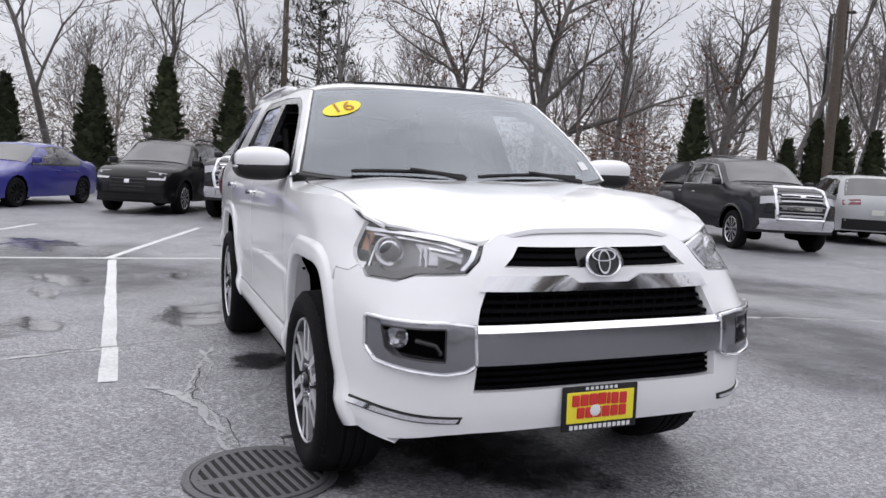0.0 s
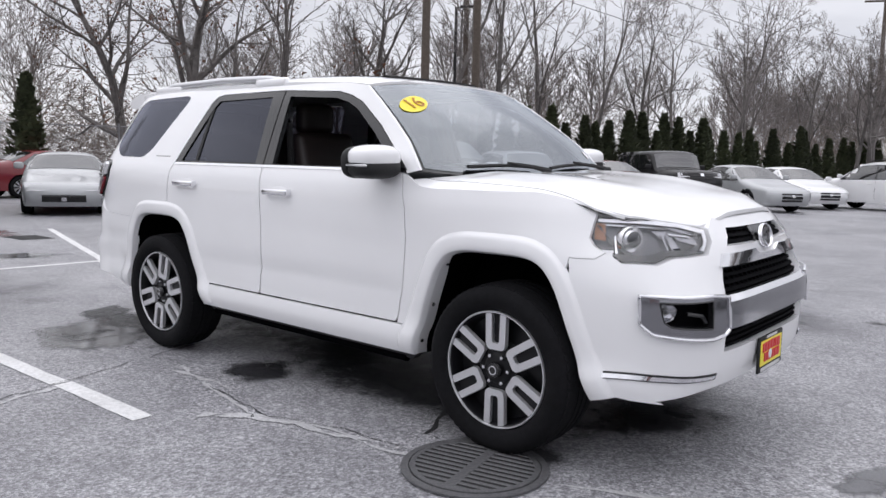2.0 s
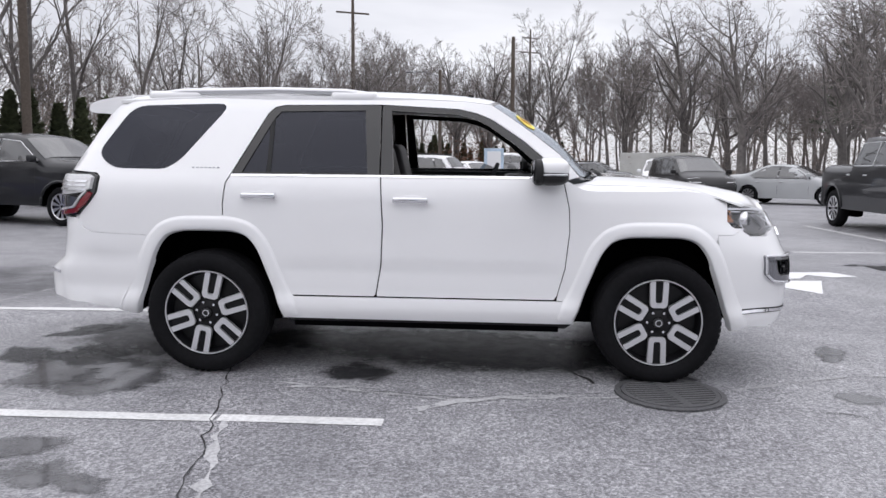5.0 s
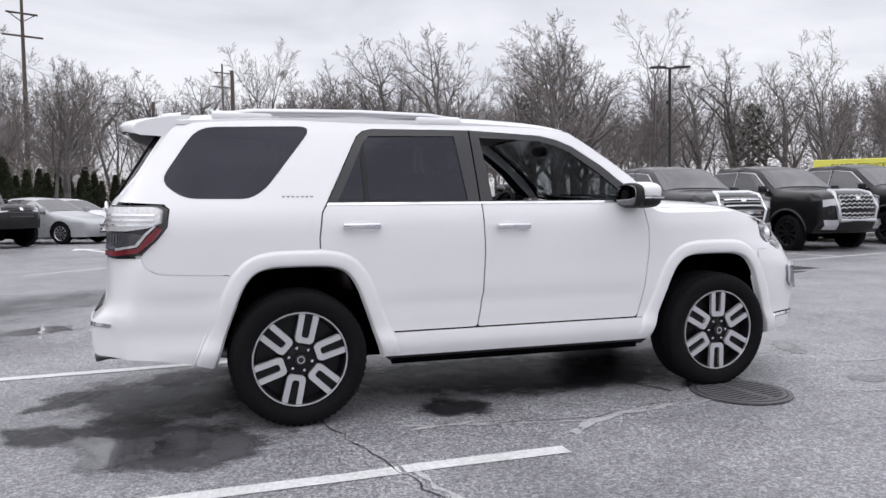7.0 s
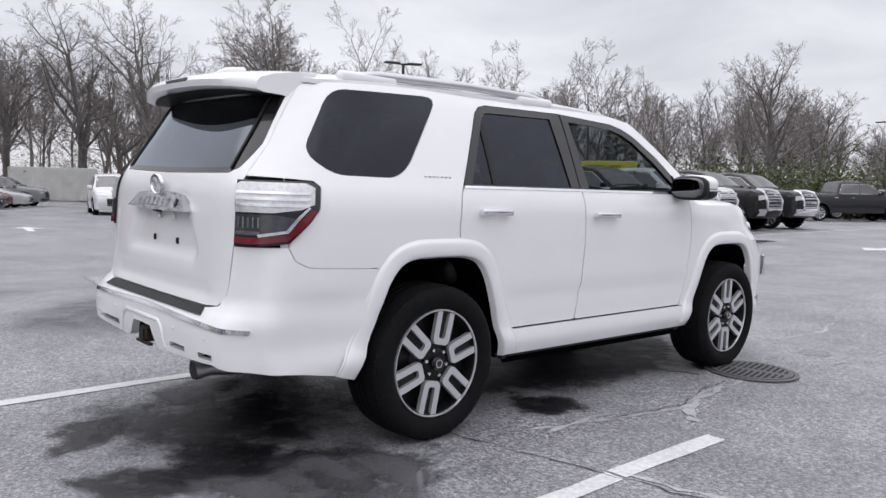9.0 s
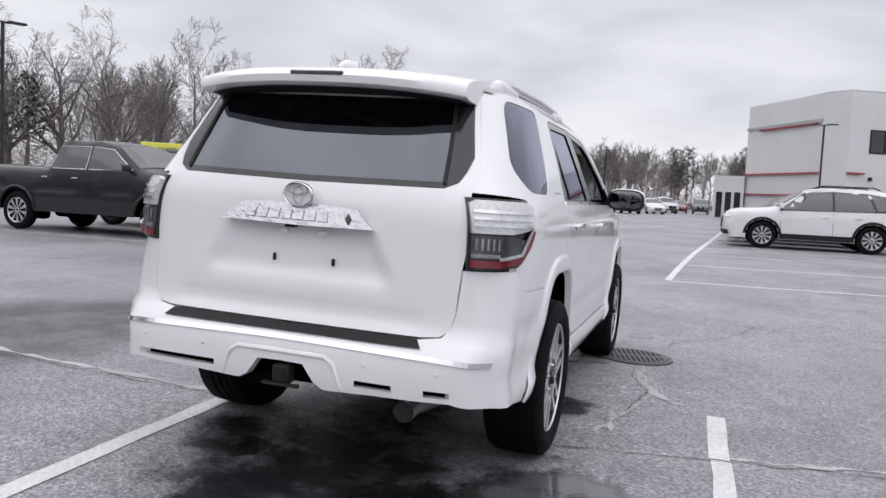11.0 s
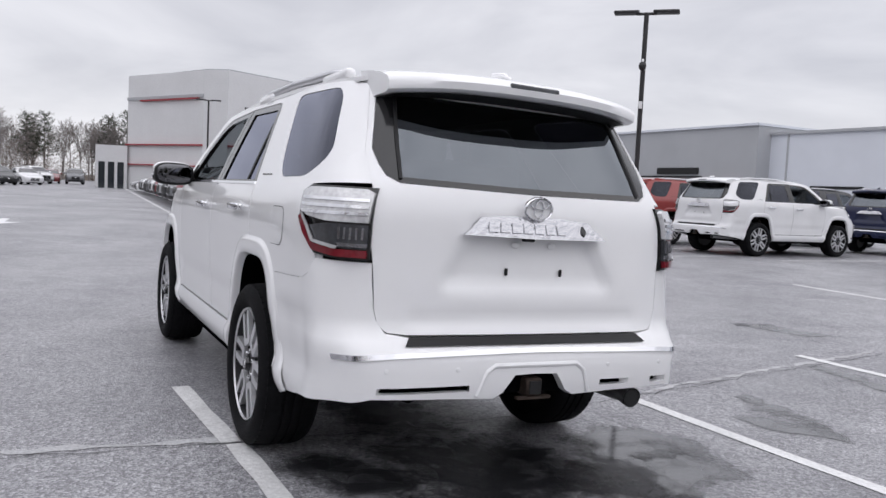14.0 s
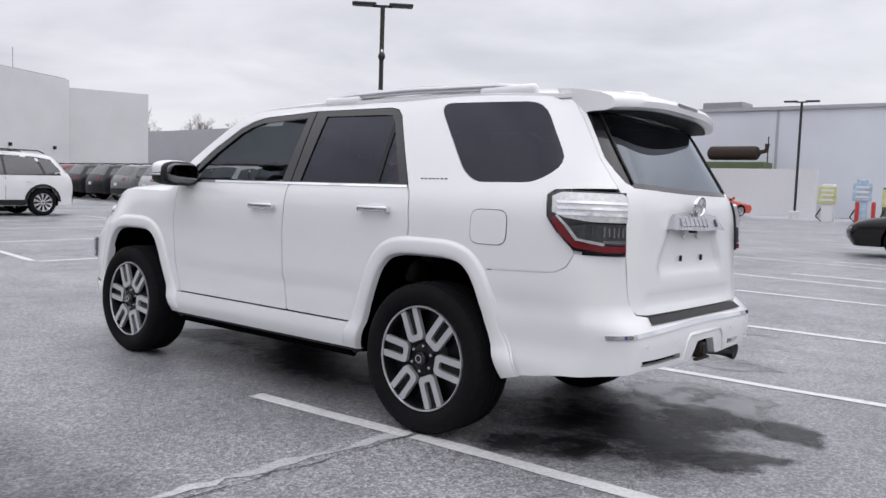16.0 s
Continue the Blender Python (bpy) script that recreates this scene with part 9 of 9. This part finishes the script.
tank = empty("pump_unit", "rust-brown cylinder on an olive green box behind the wall", "machine", pose(14.2, -48.9, 0, 0, 0, 0))
part("box", box(4.2, 1.6, 3.55, (0, 0, 1.78), 0.03, 1), M_DULLGREEN, tank)
part("cylinder", lathe([(0.2, -1.7), (0.42, -1.55), (0.46, -1.4), (0.46, 1.4), (0.42, 1.55), (0.2, 1.7)], 18, "x"), M_RUST, tank).matrix_basis = pose(0.2, 0, 4.15)
part("exhaust_pipe", tube([(-1.5, 0, 4.2), (-1.9, 0, 4.3), (-1.95, 0, 4.75)], 0.15, 8), M_RUST, tank)
part("mast", tube([(-2.0, 0, 3.5), (-2.0, 0, 5.2)], 0.04, 5), M_DARKPOLE, tank)

for x, y, h, key in ((6.6, -41.2, 2.1, 0), (5.1, -41.6, 2.4, 1), (3.9, -42.2, 2.0, 2)):
    st2 = empty("vacuum_station", "coin vacuum station with printed sign boards", "vacuum station", pose(x, y, 0, 0, 0, 12 * key))
    part("cabinet", box(0.6, 0.5, h, (0, 0, h / 2), 0.03, 1), (M_WHITE, M_SIGNBLUE, M_DULLGREEN)[key], st2)
    part("sign_board", box(0.9, 0.06, 0.9, (0, 0.29, h * 0.72), 0.01, 1), (M_SIGNYELLOW, M_SIGNBLUE, M_SIGNYELLOW)[key], st2)
    for j in range(3):
        part("sign_bar", box(0.6, 0.02, 0.10, (0, 0.33, h * 0.72 - 0.25 + 0.25 * j)), M_WHITE, st2)
    part("hose", tube([(0.3, 0.2, 0.8), (0.5, 0.3, 0.4), (0.2, 0.4, 0.1)], 0.04, 6), M_BLACKTRIM, st2)
for x, y in ((5.0, -40.2), (4.3, -40.4), (2.6, -41.0)):
    bo = part("bollard", lathe([(0.1, 0.0), (0.1, 1.15), (0.07, 1.22), (0.0, 1.24)], 12, "z"), M_REDPAINT, None)
    bo.matrix_basis = pose(x, y, 0)
    tagged(bo, "red steel safety bollard by the vacuum station", "bollard", "bollards")
ki = part("kerb", box(22, 6.5, 0.14, (6.5, -45, 0.07), 0.03, 1), M_GREYWALL, None)
tagged(ki, "pale concrete kerbed island before the warehouse", "kerb", kind="structure")

# container yard
cont = empty("shipping_container", "pale weathered steel shipping container", "container", pose(*polar((1.9, -5.2), 79.5, 70), 0, 0, 0, -8))
part("box", box(6.1, 2.44, 2.6, (0, 0, 1.35), 0.02, 1), M_CONTAINER, cont, smooth=False)
for k in range(24):
    part("rib", box(0.10, 0.05, 2.3, (-2.9 + 0.252 * k, -1.235, 1.35)), M_CONTAINER, cont, smooth=False)
for sx in (-3.02, 3.02):
    part("corner_post", box(0.12, 0.12, 2.62, (sx, -1.2, 1.35)), M_CONTAINER, cont, smooth=False)
for k, (az, d) in enumerate(((77.2, 66), (75.8, 66), (82.3, 67), (83.3, 66), (76.5, 63))):
    x, y = polar((1.9, -5.2), az, d)
    r = random.Random(k)
    bm = bmesh.new()
    for j in range(9):
        box(r.uniform(0.3, 1.3), r.uniform(0.3, 0.9), r.uniform(0.15, 0.5), (r.uniform(-1, 1), r.uniform(-0.6, 0.6), r.uniform(0.1, 0.6)), 0, 1, bm)
    tagged(part("rubble_pile", bm, M_CONTAINER, None, smooth=False), "heap of pale scrap and rubble", "rubble").matrix_basis = pose(x, y, 0)
xs, ys = polar((2.0, -5.0), 92.5, 34)
sg = empty("notice_board", "pale notice board on a post beside parked cars", "sign", pose(xs, ys, 0, 0, 0, 5))
part("post", tube([(0, 0, 0), (0, 0, 1.2)], 0.04, 6), M_STEEL, sg)
part("board", box(0.85, 0.05, 1.15, (0, 0, 1.55), 0.01, 1), M_SIGNBLUE, sg)
part("notice", box(0.6, 0.02, 0.8, (0, -0.035, 1.6)), M_WHITE, sg)
yp = part("yellow_bollard", lathe([(0.09, 0.0), (0.09, 1.1), (0.0, 1.18)], 12, "z"), M_YELLOWVAN, None)
yp.matrix_basis = pose(-20.8, 13.4, 0)
tagged(yp, "yellow steel bollard at the fence gate", "bollard")

# yellow box van behind the trucks
van = empty("box_van", "white box van with a yellow lettered roof panel", "van", pose(31.3, 24.4, 0, 0, 0, -50))
part("cargo_box", box(6.2, 2.3, 2.2, (0, 0, 1.95), 0.06, 2), M_WHITE, van)
sign = part("lettered_panel", box(6.25, 2.34, 0.72, (0, 0, 2.72), 0.03, 1), M_YELLOWVAN, van, "yellow panel lettered parts service accessories")
for sgn, rz in ((-1, 0), (1, 180)):
    tme = text_mesh("PARTS  SERVICE  ACCESSORIES", 0.34, 0.004)
    tme.materials.append(M_BLACKTRIM)
    shared("lettering", tme, sign, pose(0, sgn * 1.178, 2.72, 90, 0, rz))
part("cab", box(1.6, 2.1, 1.5, (3.7, 0, 1.15), 0.15, 3), M_WHITE, van)
for x in (-2.0, 3.4):
    for y in (-1.0, 1.0):
        part("wheel", lathe([(0.1, -0.12), (0.38, -0.12), (0.38, 0.12), (0.1, 0.12)], 20), M_TYRE, van).matrix_basis = pose(x, y, 0.38)
# drain grates far off
for x, y in ((-7.0, 3.6), (-9.2, 1.4), (7.9, 5.4), (5.6, 4.6)):
    decal("drain_slot", [(x - 0.35, y - 0.25), (x + 0.35, y - 0.25), (x + 0.35, y + 0.25), (x - 0.35, y + 0.25)], M_PIT, 0.004, 0.5, label="dark cast-iron catch basin grate", category="drain cover")
